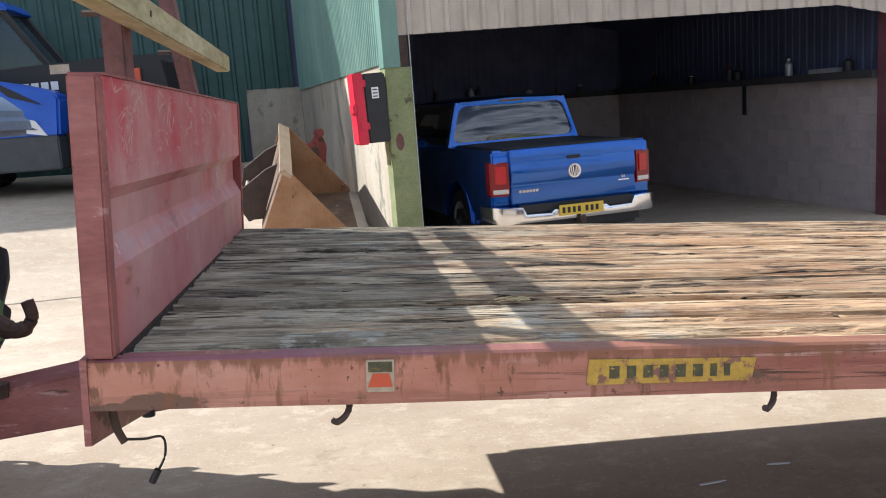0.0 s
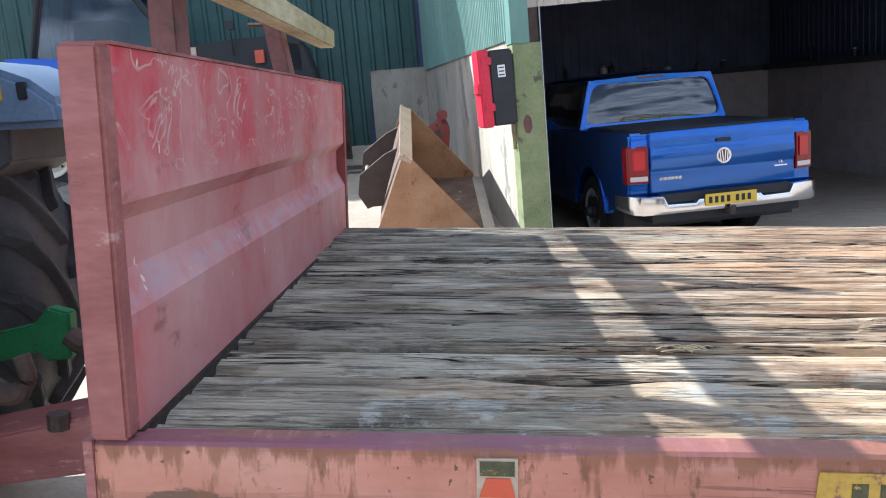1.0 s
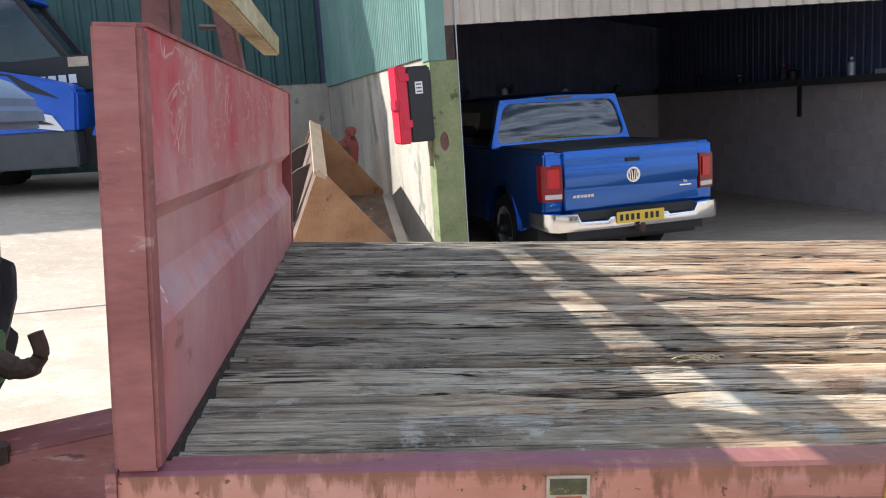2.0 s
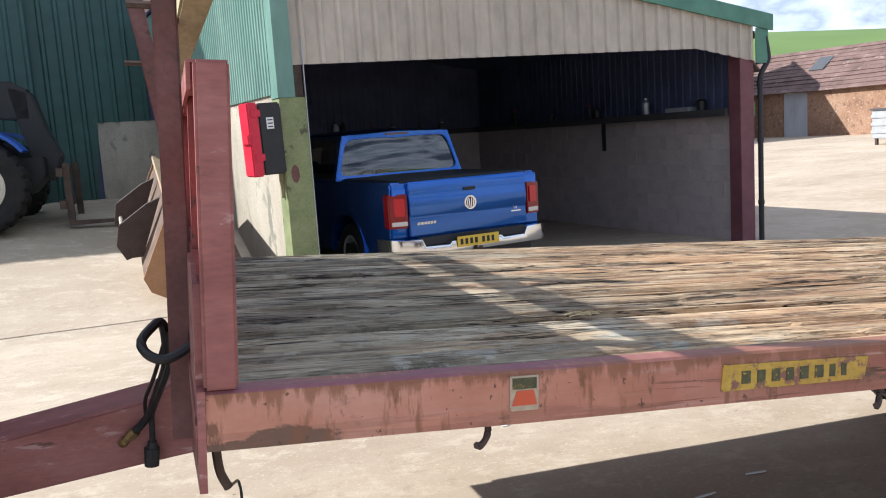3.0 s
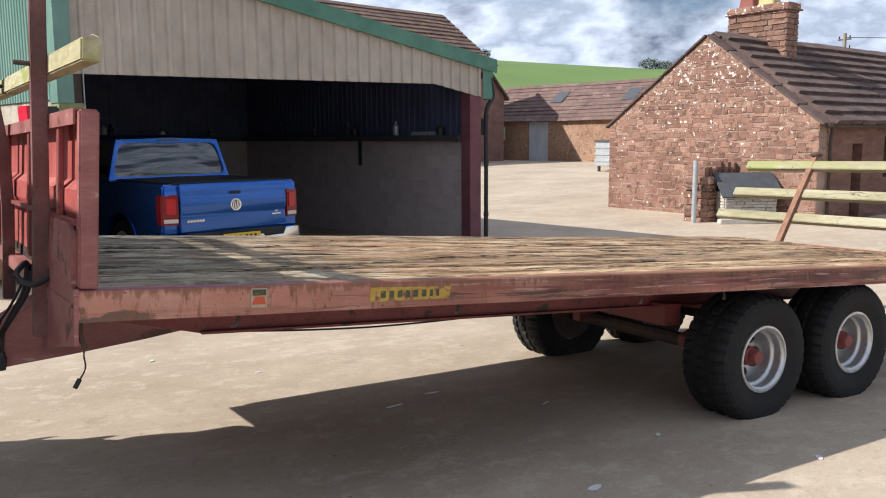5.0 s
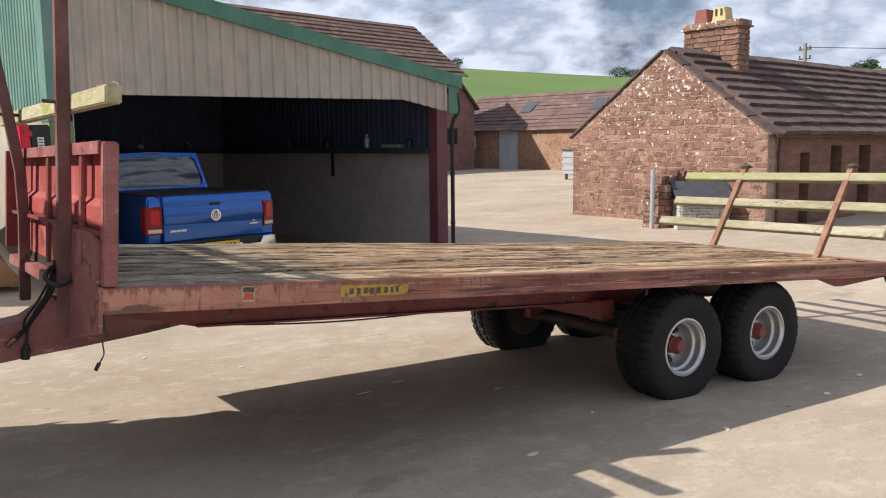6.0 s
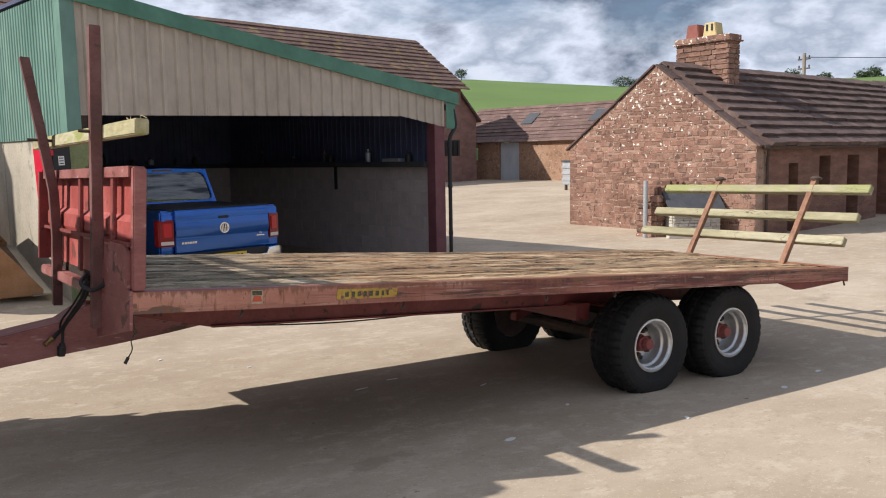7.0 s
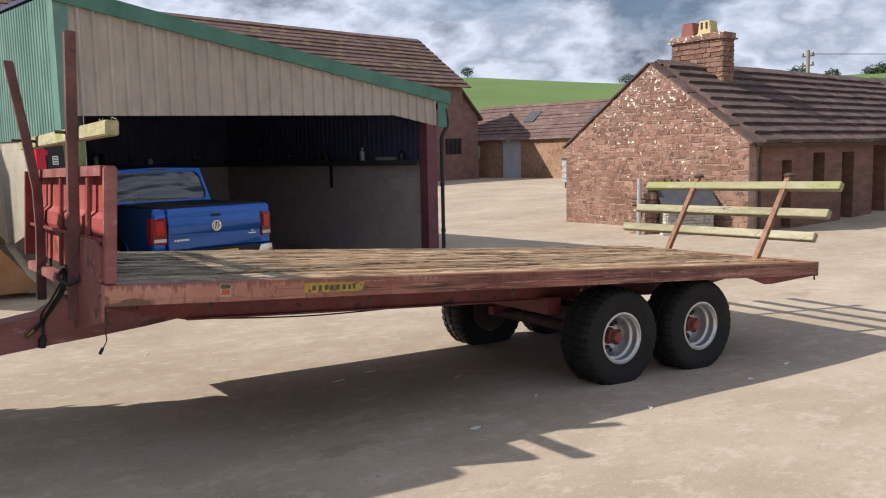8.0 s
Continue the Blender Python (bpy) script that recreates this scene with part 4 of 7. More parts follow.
    prism(bm, [(-0.024, 0.585), (-0.024, 0.642), (0.054, 0.642), (0.054, 0.636), (-0.016, 0.636), (-0.016, 0.585)], "y", 0.049, DECK_W - 0.052)
    part("top_rail", skewed(bm), M_RED, H)
    for y in (0.42, 1.22, 2.02):
        bm = B()
        box(bm, -0.015, 0.005, y - 0.03, y + 0.03, 0.003, 0.60)
        part("stiffener", skewed(bm), M_RED_DK, H, bevel=0.004)
    bm = B()
    box(bm, -0.018, 0.005, 0.05, DECK_W - 0.055, 0.225, 0.245)
    part("stiffener", skewed(bm), M_RED_DK, H)
    # skirt plate below the near corner
    bm = B()
    prism(bm, [(0.051, 0.003), (0.051, 0.17), (0.06, 0.205), (0.12, 0.23), (0.40, 0.235), (0.52, 0.20), (0.56, 0.10), (0.70, -0.05), (0.70, -0.34), (0.18, -0.235), (-0.003, -0.20), (-0.003, 0.003)], "x", -0.026, -0.0105)
    part("corner_plate", skewed(bm), M_RED, T, "scuffed pinkish red corner plate")
    # two uprights and the beam they carry
    for y, pts in ((0.61, [(-0.072, -0.27), (-0.075, 0.3), (-0.085, 0.83), (-0.098, 1.425)]), (1.86, [(-0.108, -0.29), (-0.114, 0.2), (-0.135, 0.50), (-0.205, 0.86), (-0.315, 1.385)])):
        bm = B()
        rows = []
        for x, z in pts:
            rows.append([bm.verts.new((x + dx, y + dy, z)) for dx, dy in ((-0.03, -0.04), (0.03, -0.04), (0.03, 0.04), (-0.03, 0.04))])
        for a, b in zip(rows, rows[1:]):
            for j in range(4):
                bm.faces.new((a[j], a[(j + 1) % 4], b[(j + 1) % 4], b[j]))
        bm.faces.new(rows[0][::-1])
        bm.faces.new(rows[-1])
        P = part("upright_post", bm, M_POST, T, "rusty brown square steel upright", bevel=0.004)
        bm = B()
        tube(bm, [(pts[-2][0] - 0.09, y, 0.84), (pts[-2][0] + 0.10, y, 0.84)], 0.010, 6)
        part("bolt", bm, M_STEEL, P)
    bm = B()
    v = box(bm, -0.042, 0.028, -0.04, 2.53, 0.80, 0.88)
    for q in v:
        q.co.x += 0.025 - 0.165 * (q.co.y / 2.5)
    part("timber_beam", bm, M_BEAM, T, "mossy yellow-green square timber beam", bevel=0.006)
    r = random.Random(3)
    for k in range(3):
        bm = B()
        y = r.uniform(-0.04, 0.25)
        p = Vector((r.uniform(-0.01, 0.07), y, 0.885))
        tube(bm, smooth_path([p - Vector((0, 0, 0.01)), p + Vector((r.uniform(-0.02, 0.02), r.uniform(-0.03, 0.02), 0.015)), p + Vector((r.uniform(-0.05, 0.05), r.uniform(-0.06, 0.02), r.uniform(0.0, 0.012)))]), 0.0012, 4)
        part("twine", bm, M_STRAW, T)
    # stickers
    bm = B()
    box(bm, 0.617, 0.682, -0.002, 0.002, -0.090, -0.014)
    S = part("sticker", bm, M_STICKW, T, "worn cream sticker with red emblem")
    bm = B()
    prism(bm, [(0.621, -0.078), (0.678, -0.078), (0.670, -0.046), (0.632, -0.046)], "y", -0.004, 0.0)
    part("emblem", bm, M_ORANGE, S)
    bm = B()
    box(bm, 0.622, 0.677, -0.004, 0.0, -0.042, -0.018)
    part("emblem", bm, M_WORNINK, S)
    bm = B()
    prism(bm, [(1.135, -0.088), (1.535, -0.086), (1.545, -0.030), (1.14, -0.026)], "y", -0.002, 0.002)
    S = part("sticker", bm, M_STICKY, T, "peeling yellow sticker with illegible dark bars")
    x = 1.185
    for w in (0.036, 0.034, 0.034, 0.032, 0.036, 0.036, 0.028, 0.026):
        bm = B()
        box(bm, x + 0.004, x + w - 0.008, -0.0035, 0.0, -0.073, -0.043)
        part("bar", bm, M_WORNINK, S)
        x += w + 0.006
    # rope hooks under the rail
    for x in (0.575, 1.605, 2.75, 3.4, 6.30):
        bm = B()
        tube(bm, smooth_path([(x, 0.03, -0.11), (x, 0.022, -0.135), (x - 0.010, 0.012, -0.152), (x - 0.026, 0.0, -0.160), (x - 0.036, -0.008, -0.154)]), 0.008, 6)
        part("rope_hook", bm, M_STEEL, T)
    bm = B()
    tube(bm, smooth_path([(0.005, 0.10, -0.11), (0.008, 0.10, -0.16), (0.015, 0.10, -0.20), (0.03, 0.10, -0.232)]), 0.010, 7)
    part("rope_hook", bm, M_STEEL, T)
    # wheels, axles and bogie
    for x, z in ((3.965, -0.585), (4.90, -0.540)):
        wheel(T, pose(x, 0.30, z), 0.413, 0.35, 0.202, M_RIM, M_HUB, 36, 0.015, 0.02)
        wheel(T, pose(x, DECK_W - 0.30, z, 0, 0, 180), 0.413, 0.35, 0.202, M_RIM, M_HUB, 36, 0.015, 0.02)
        bm = B()
        tube(bm, [(x, 0.35, z), (x, DECK_W - 0.35, z)], 0.05, 10)
        part("axle", bm, M_STEEL, T)
    for y in (0.62, 1.70):
        bm = B()
        prism(bm, [(3.8, -0.60), (4.3, -0.42), (4.62, -0.42), (5.12, -0.60), (5.12, -0.52), (4.62, -0.33), (4.3, -0.33), (3.8, -0.52)], "y", y, y + 0.09)
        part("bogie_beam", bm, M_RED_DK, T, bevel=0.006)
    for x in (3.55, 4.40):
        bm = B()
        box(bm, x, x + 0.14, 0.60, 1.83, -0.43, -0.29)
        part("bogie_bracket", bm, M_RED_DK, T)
    # rear rack: two leaning uprights and three rails
    for y in (0.64, 1.81):
        bm = B()
        a, b = Vector((6.25, y, -0.02)), Vector((6.70, y - 0.02, 0.84))
        box(bm, -0.022, 0.022, -0.028, 0.028, 0, (b - a).length, m=Matrix.Translation(a) @ (b - a).to_track_quat("Z", "X").to_matrix().to_4x4())
        P = part("rack_upright", bm, M_RUST, T, "rusty leaning steel rack upright")
        bm = B()
        lathe(bm, [(0.001, -0.02), (0.055, -0.018), (0.06, 0.0), (0.03, 0.02), (0.001, 0.024)], axis="z", turns=14, m=Matrix.Translation(b))
        part("cap", bm, M_STEEL, P)
    for x, z, a, b in ((6.475, 0.20, 0.11, 2.66), (6.585, 0.425, 0.05, 2.56), (6.70, 0.695, 0.01, 2.52)):
        bm = B()
        v = box(bm, -0.09, -0.025, a, b, -0.043, 0.043, m=None)
        bmesh.ops.transform(bm, matrix=Matrix.Translation((x, 0, z)) @ Matrix.Rotation(radians(28), 4, "Y"), verts=v)
        part("rack_rail", bm, M_RAIL, T, "weathered timber rack rail with green algae", bevel=0.005)
    # hoses and the lamp cable
    def run(name, pts, r, mat=M_BLACK, label="", steps=6):
        bm = B()
        tube(bm, smooth_path(pts, steps), r, 8)
        return part(name, bm, mat, T, label, smooth=True)
    run("hydraulic_hose", [(-0.020, 0.585, 0.13), (-0.018, 0.580, 0.06), (-0.02, 0.545, 0.015), (-0.06, 0.525, -0.022), (-0.11, 0.51, -0.042), (-0.150, 0.52, -0.030), (-0.168, 0.545, -0.004), (-0.152, 0.575, 0.020), (-0.125, 0.64, 0.03),
                           (-0.118, 0.70, -0.03), (-0.125, 0.78, -0.12), (-0.155, 0.90, -0.215), (-0.190, 1.02, -0.32), (-0.215, 1.055, -0.36), (-0.245, 1.07, -0.395)], 0.0125, label="looped black rubber hose")
    run("hydraulic_hose", [(0.0, 0.60, 0.03), (-0.012, 0.572, 0.045), (-0.045, 0.545, 0.01), (-0.03, 0.55, -0.01), (-0.005, 0.585, 0.02)], 0.011)
    bm = B()
    tube(bm, [(-0.020, 0.585, 0.125), (-0.020, 0.585, 0.155)], [0.016, 0.015], 8)
    part("hose_cap", bm, M_BLACK, T)
    bm = B()
    tube(bm, [(-0.238, 1.066, -0.387), (-0.256, 1.074, -0.405), (-0.258, 1.075, -0.407), (-0.272, 1.081, -0.421), (-0.274, 1.082, -0.423), (-0.285, 1.087, -0.434)], [0.018, 0.018, 0.012, 0.012, 0.016, 0.014], 8)
    part("hose_coupling", bm, M_BRASS, T, "worn brass hose coupling")
    run("lamp_cable", [(0.75, 0.735, -0.322), (1.1, 0.735, -0.338), (1.5, 0.735, -0.345), (1.9, 0.735, -0.335), (2.2, 0.735, -0.320)], 0.005)
    run("lamp_cable", [(-0.105, 0.665, 0.0), (-0.112, 0.73, -0.10), (-0.15, 0.88, -0.22), (-0.185, 1.03, -0.325), (-0.188, 1.055, -0.385), (-0.190, 1.065, -0.435)], 0.009)
    run("lamp_cable", [(-0.105, 0.665, 0.02), (-0.16, 0.85, -0.16), (-0.20, 1.0, -0.27), (-0.205, 1.05, -0.33)], 0.006)
    bm = B()
    tube(bm, [(-0.190, 1.065, -0.425), (-0.191, 1.067, -0.445), (-0.192, 1.068, -0.447), (-0.194, 1.069, -0.505)], [0.014, 0.018, 0.025, 0.023], 10)
    part("trailer_plug", bm, M_BLACK, T, "black trailer plug")
    bm = B()
    tube(bm, smooth_path([(0.028, 0.11, -0.228), (0.04, 0.22, -0.27), (0.055, 0.335, -0.31), (0.06, 0.33, -0.36), (0.035, 0.33, -0.41)]), 0.0035, 6)
    part("lamp_cable", bm, M_BLACK, T, "dangling thin black cable")
    bm = B()
    tube(bm, [(0.04, 0.33, -0.40), (0.022, 0.328, -0.435)], 0.010, 8)
    part("cable_plug", bm, M_BLACK, T)



build_trailer()


# ---- shed ----
def clad(bm, a, b, lo, hi, off, pitch=0.2, rib=0.03, place=lambda u, o: (u, o)):
    """A profiled sheet from a to b, with its foot at lo(u) and its top at hi(u)."""
    us, k = [], 0
    u = a
    while u < b - 1e-6:
        for f, o in ((0, 0), (0.62, 0), (0.72, 1), (0.90, 1), (1.0, 0)):
            w = u + f * pitch
            if w <= b + 1e-6:
                us.append((w, o))
        u += pitch
    for side in (0, 0.004):
        last = None
        for w, o in us:
            x, y = place(w, off + side - rib * o)
            if last and (last[0].co - Vector((x, y, lo(w)))).length < 1e-5:
                continue
            now = (bm.verts.new((x, y, lo(w))), bm.verts.new((x, y, hi(w))))
            if last:
                bm.faces.new((last[0], now[0], now[1], last[1]))
            last = now


def fascia_top(u):
    return 3.775 - 0.158 * u


def fascia_foot(u):
    return 2.375 + 0.018 * u if u < 5.4 else 2.472 - 0.17 * (u - 5.4)


def build_shed():
    front = tagged(set_pose(new("wall_front"), SHED), "beige profiled steel fascia over an open shed front", "wall", kind="structure")
    u = 0.0
    while u < 6.39:
        b = min(u + 1.0, 6.44)
        bm = B()
        clad(bm, u, b, fascia_foot, fascia_top, -0.005)
        part("cladding_sheet", bm, M_BEIGE, front)
        u = b
    bm = B()
    prism(bm, [(-0.16, fascia_top(-0.16) - 0.02), (6.72, fascia_top(6.72) - 0.02), (6.72, fascia_top(6.72) + 0.19), (-0.16, fascia_top(-0.16) + 0.19)], "y", -0.075, -0.04)
    part("verge_trim", bm, M_TRIM, front, "green steel verge trim")
    bm = B()
    prism(bm, [(-0.145, -0.045), (0.03, -0.045), (0.03, -0.038), (-0.137, -0.038), (-0.137, 0.20), (-0.145, 0.20)], "z", 2.06, 3.82)
    part("corner_trim", bm, M_GREEN, front)
    bm = B()
    prism(bm, [(6.42, -0.05), (6.65, -0.05), (6.65, 0.16), (6.642, 0.16), (6.642, -0.042), (6.42, -0.042)], "z", 2.27, fascia_top(6.6))
    part("corner_trim", bm, M_TRIM, front)
    bm = B()
    prism(bm, [(0.0, -0.1), (6.5, -0.1), (6.5, 0.0), (0.0, 0.0)], "z", 2.60, 2.70)
    bmesh.ops.transform(bm, matrix=Matrix.Translation((0, 0.14, 0)), verts=bm.verts)
    part("lintel_beam", bm, M_STEEL, front)
    # posts
    bm = B()
    prism(bm, [(-0.135, -0.04), (0.14, -0.04), (0.14, -0.02), (0.02, -0.015), (0.02, 0.18), (0.14, 0.185), (0.14, 0.205), (-0.135, 0.205)], "z", -0.25, 2.06)
    post = tagged(part("post_corner", bm, M_MOSSPOST, m=SHED, bevel=0.004), "mossy green painted steel corner post with a rust patch", "post", kind="structure")
    bm = B()
    lathe(bm, [(0.001, -0.044), (0.040, -0.043), (0.043, -0.0395), (0.001, -0.0395)], turns=18)
    for v in bm.verts:
        v.co.x += -0.035 + 0.006 * noise.noise((v.co.z * 40, 1, 2))
        v.co.z = 1.31 + v.co.z * 2.1 + 0.01 * noise.noise((v.co.x * 60, 3, 2))
    part("rust_patch", bm, M_POST, post)
    bm = B()
    box(bm, 0.136, 0.143, -0.046, -0.02, -0.25, 2.62)
    part("edge_strip", bm, M_GALV, post)
    bm = B()
    box(bm, -0.17, -0.136, 0.05, 0.09, 1.08, 1.96)
    tagged(part("batten", bm, M_RAIL, m=SHED, bevel=0.003), "weathered grey timber batten beside the post", "batten", kind="structure")
    # upper stretch of the post; dark steel colour paints the shadow on it
    bm = B()
    box(bm, 0.0, 0.13, 0.0, 0.18, 2.06, 3.6)
    tagged(part("post_upper", bm, M_STEEL, m=SHED), "steel post behind the fascia, coloured dark for its shadow", "post", kind="structure")
    bm = B()
    prism(bm, [(6.17, 0.0), (6.42, 0.0), (6.42, 0.02), (6.31, 0.025), (6.31, 0.18), (6.42, 0.185), (6.42, 0.205), (6.17, 0.205)], "z", -0.3, 2.42)
    tagged(part("post_end", bm, M_MAROON, m=SHED, bevel=0.004), "maroon painted steel end post", "post", kind="structure")
    d = base("downpipe", SHED, "black plastic rainwater downpipe with a swan neck", "downpipe", kind="structure")
    bm = B()
    tube(bm, smooth_path([(6.62, -0.02, 2.62), (6.66, -0.03, 2.42), (6.66, -0.03, 2.30), (6.57, -0.01, 2.16), (6.54, 0.0, 2.05)], 4) + [Vector((6.54, 0, 1.0)), Vector((6.54, 0, -0.15))], 0.036, 10)
    part("pipe", bm, M_BLACK, d)
    for z in (0.4, 1.25, 2.0):
        bm = B()
        tube(bm, [(6.54, 0, z - 0.03), (6.54, 0, z + 0.03)], 0.044, 10)
        part("pipe_clip", bm, M_BLACK, d)
    # roof
    bm = B()
    prism(bm, [(-0.16, fascia_top(-0.16) + 0.10), (6.75, fascia_top(6.75) + 0.10), (6.75, fascia_top(6.75) + 0.15), (-0.16, fascia_top(-0.16) + 0.15)], "y", -0.04, SHED_D + 0.2)
    tagged(part("roof", bm, M_DKSHEET, m=SHED), "shallow sloped steel shed roof", "roof", kind="structure")
    # left side wall: concrete below, green sheets above
    left = tagged(set_pose(new("wall_side"), SHED), "stained concrete side wall with pale green sheeting above", "wall", kind="structure")
    k = 0
    for a, b in ((0.205, 2.4), (2.4, 4.8), (4.8, SHED_D)):
        bm = B()
        v = box(bm, -0.13, 0.02, a + 0.004, b - 0.004, -0.4, 2.13)
        part("concrete_panel", bm, M_WALL, left, bevel=0.006)
    v0 = 0.18
    while v0 < SHED_D - 0.05:
        b = min(v0 + 1.0, SHED_D)
        bm = B()
        clad(bm, v0, b, lambda w: 2.10, lambda w: 3.86, -0.15, pitch=0.10, rib=0.012, place=lambda w, o: (o, w))
        part("cladding_sheet", bm, M_GREEN, left)
        v0 = b
    bm = B()
    box(bm, -0.10, -0.02, 0.2, SHED_D, 2.13, 3.9)
    part("backing", bm, M_DKGREEN, left)
    # inside: block walls with dark sheets above and a ledge between
    block = mesh_of("block", (lambda bm: (box(bm, 0.003, 0.447, -0.048, 0.05, 0.003, 0.220), bm)[1])(B()), M_BLOCK, bevel=0.004)
    bm = B()
    for name, m, length in (("wall_inner_right", SHED @ Matrix.Translation((6.35, 0.22, 0)) @ Matrix.Rotation(radians(90), 4, "Z"), SHED_D - 0.16),
                            ("wall_back", SHED @ Matrix.Translation((0.03, SHED_D + 0.02, 0)), 6.5)):
        w = base(name, m, "grey concrete block wall inside the shed", "wall", kind="structure")
        bm2 = B()
        box(bm2, 0, length, -0.044, 0.046, -0.5, 1.60)
        part("mortar_bed", bm2, M_MORTAR_GREY, w)
        for row in range(8):
            x = -0.225 * (row % 2)
            while x < length - 0.05:
                if x >= -0.01 and x + 0.45 <= length + 0.02:
                    ob = new("block", block)
                    ob.parent = w
                    ob.matrix_basis = pose(x, random.uniform(-0.002, 0.002), -0.2 + row * 0.2235)
                else:
                    ob = new("block", block)
                    ob.parent = w
                    lo, hi = max(0, x), min(length, x + 0.45)
                    ob.matrix_basis = pose(lo, 0, -0.2 + row * 0.2235) @ Matrix.Diagonal(((hi - lo) / 0.45, 1, 1, 1))
                x += 0.45
        bm2 = B()
        clad(bm2, 0.0, length, lambda u: 1.58, lambda u: 3.9 if "back" in name else 2.95, -0.02, pitch=0.15, rib=0.010)
        part("sheet", bm2, M_DKSHEET, w)
        bm2 = B()
        s = 1 if "right" in name else -1
        box(bm2, 0.0, length, (0.05 if s > 0 else -0.22), (0.24 if s > 0 else -0.05), 1.60, 1.70)
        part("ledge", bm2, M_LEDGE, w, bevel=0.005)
    bm = B()
    box(bm, 0.021, 0.12, 0.21, SHED_D - 0.04, 1.60, 1.70)
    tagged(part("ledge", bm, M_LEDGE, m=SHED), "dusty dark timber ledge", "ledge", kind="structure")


M_MORTAR_GREY = surface("grey_mortar", [(0.38, 0.345, 0.32), (0.44, 0.40, 0.375)], 5.0, rough=(0.9, 1), bump=0.4)
build_shed()


# ---- dark green building behind ----
def build_back_building():
    w = base("wall_back_building", SHED @ Matrix.Translation((0, SHED_D, 0)), "tall dark green profiled steel building", "wall", kind="structure")
    u = -14.0
    while u < -0.2:
        b = min(u + 1.0, -0.14)
        # unseen roof heights, chosen for the shadow they throw on wall and yard
        top = 8.6 if u > -7.5 else 6.7
        bm = B()
        clad(bm, u, b, lambda x: 2.17 if x > -1.12 else 0.55, lambda x: top, -0.03, pitch=0.25, rib=0.035)
        part("cladding_sheet", bm, M_DKGREEN, w)
        u = b
    bm = B()
    box(bm, -14, -7.5, 0.0, 6, 0.0, 6.65)
    box(bm, -7.5, -0.15, 0.01, 6, 0.0, 8.55)
    part("core", bm, M_DKSHEET, w)
    bm = B()
    box(bm, -1.12, -0.14, -0.03, 0.0, 0.2, 2.17)
    part("concrete_panel", bm, M_WALL, w)
    # a run of lower sheets standing proud, as on a sliding door
    bm = B()
    clad(bm, -7.0, -1.9, lambda x: 0.75, lambda x: 6.2, -0.12, pitch=0.25, rib=0.03)
    part("sliding_door", bm, M_DKGREEN, w, "dark green sliding door sheet")


build_back_building()


# ---- sandstone house ----
def stone_meshes():
    """Rough blocks of a unit size: a bowed, chipped face with eight uneven corners."""
    out = []
    for k in range(12):
        r = random.Random(k)
        bm = B()
        rim = []
        for x, z in ((0, 0.12), (0.07, 0), (0.93, 0), (1, 0.12), (1, 0.88), (0.93, 1), (0.07, 1), (0, 0.88)):
            rim.append((x + r.uniform(-0.05, 0.05), z + r.uniform(-0.09, 0.09)))
        back = [bm.verts.new((x, 0.6, z)) for x, z in rim]
        side = [bm.verts.new((x, -0.35 + r.uniform(-0.3, 0.2), z)) for x, z in rim]
        face = [bm.verts.new((0.5 + (x - 0.5) * 0.90, -0.9 + r.uniform(-0.45, 0.35), 0.5 + (z - 0.5) * 0.84)) for x, z in rim]
        for a, b in ((back, side), (side, face)):
            for q in range(8):
                bm.faces.new((a[q], b[q], b[(q + 1) % 8], a[(q + 1) % 8]))
        mid = bm.verts.new((0.5 + r.uniform(-0.2, 0.2), -1.0 + r.uniform(-0.3, 0.3), 0.5 + r.uniform(-0.2, 0.2)))
        for q in range(8):
            bm.faces.new((face[q], mid, face[(q + 1) % 8]))
        bmesh.ops.recalc_face_normals(bm, faces=bm.faces)
        out.append(mesh_of("stone", bm, M_STONE))
    return out


HW, EAVE, APEX, AX, HLEN = 5.42, 2.03, 3.96, 2.74, 16.0


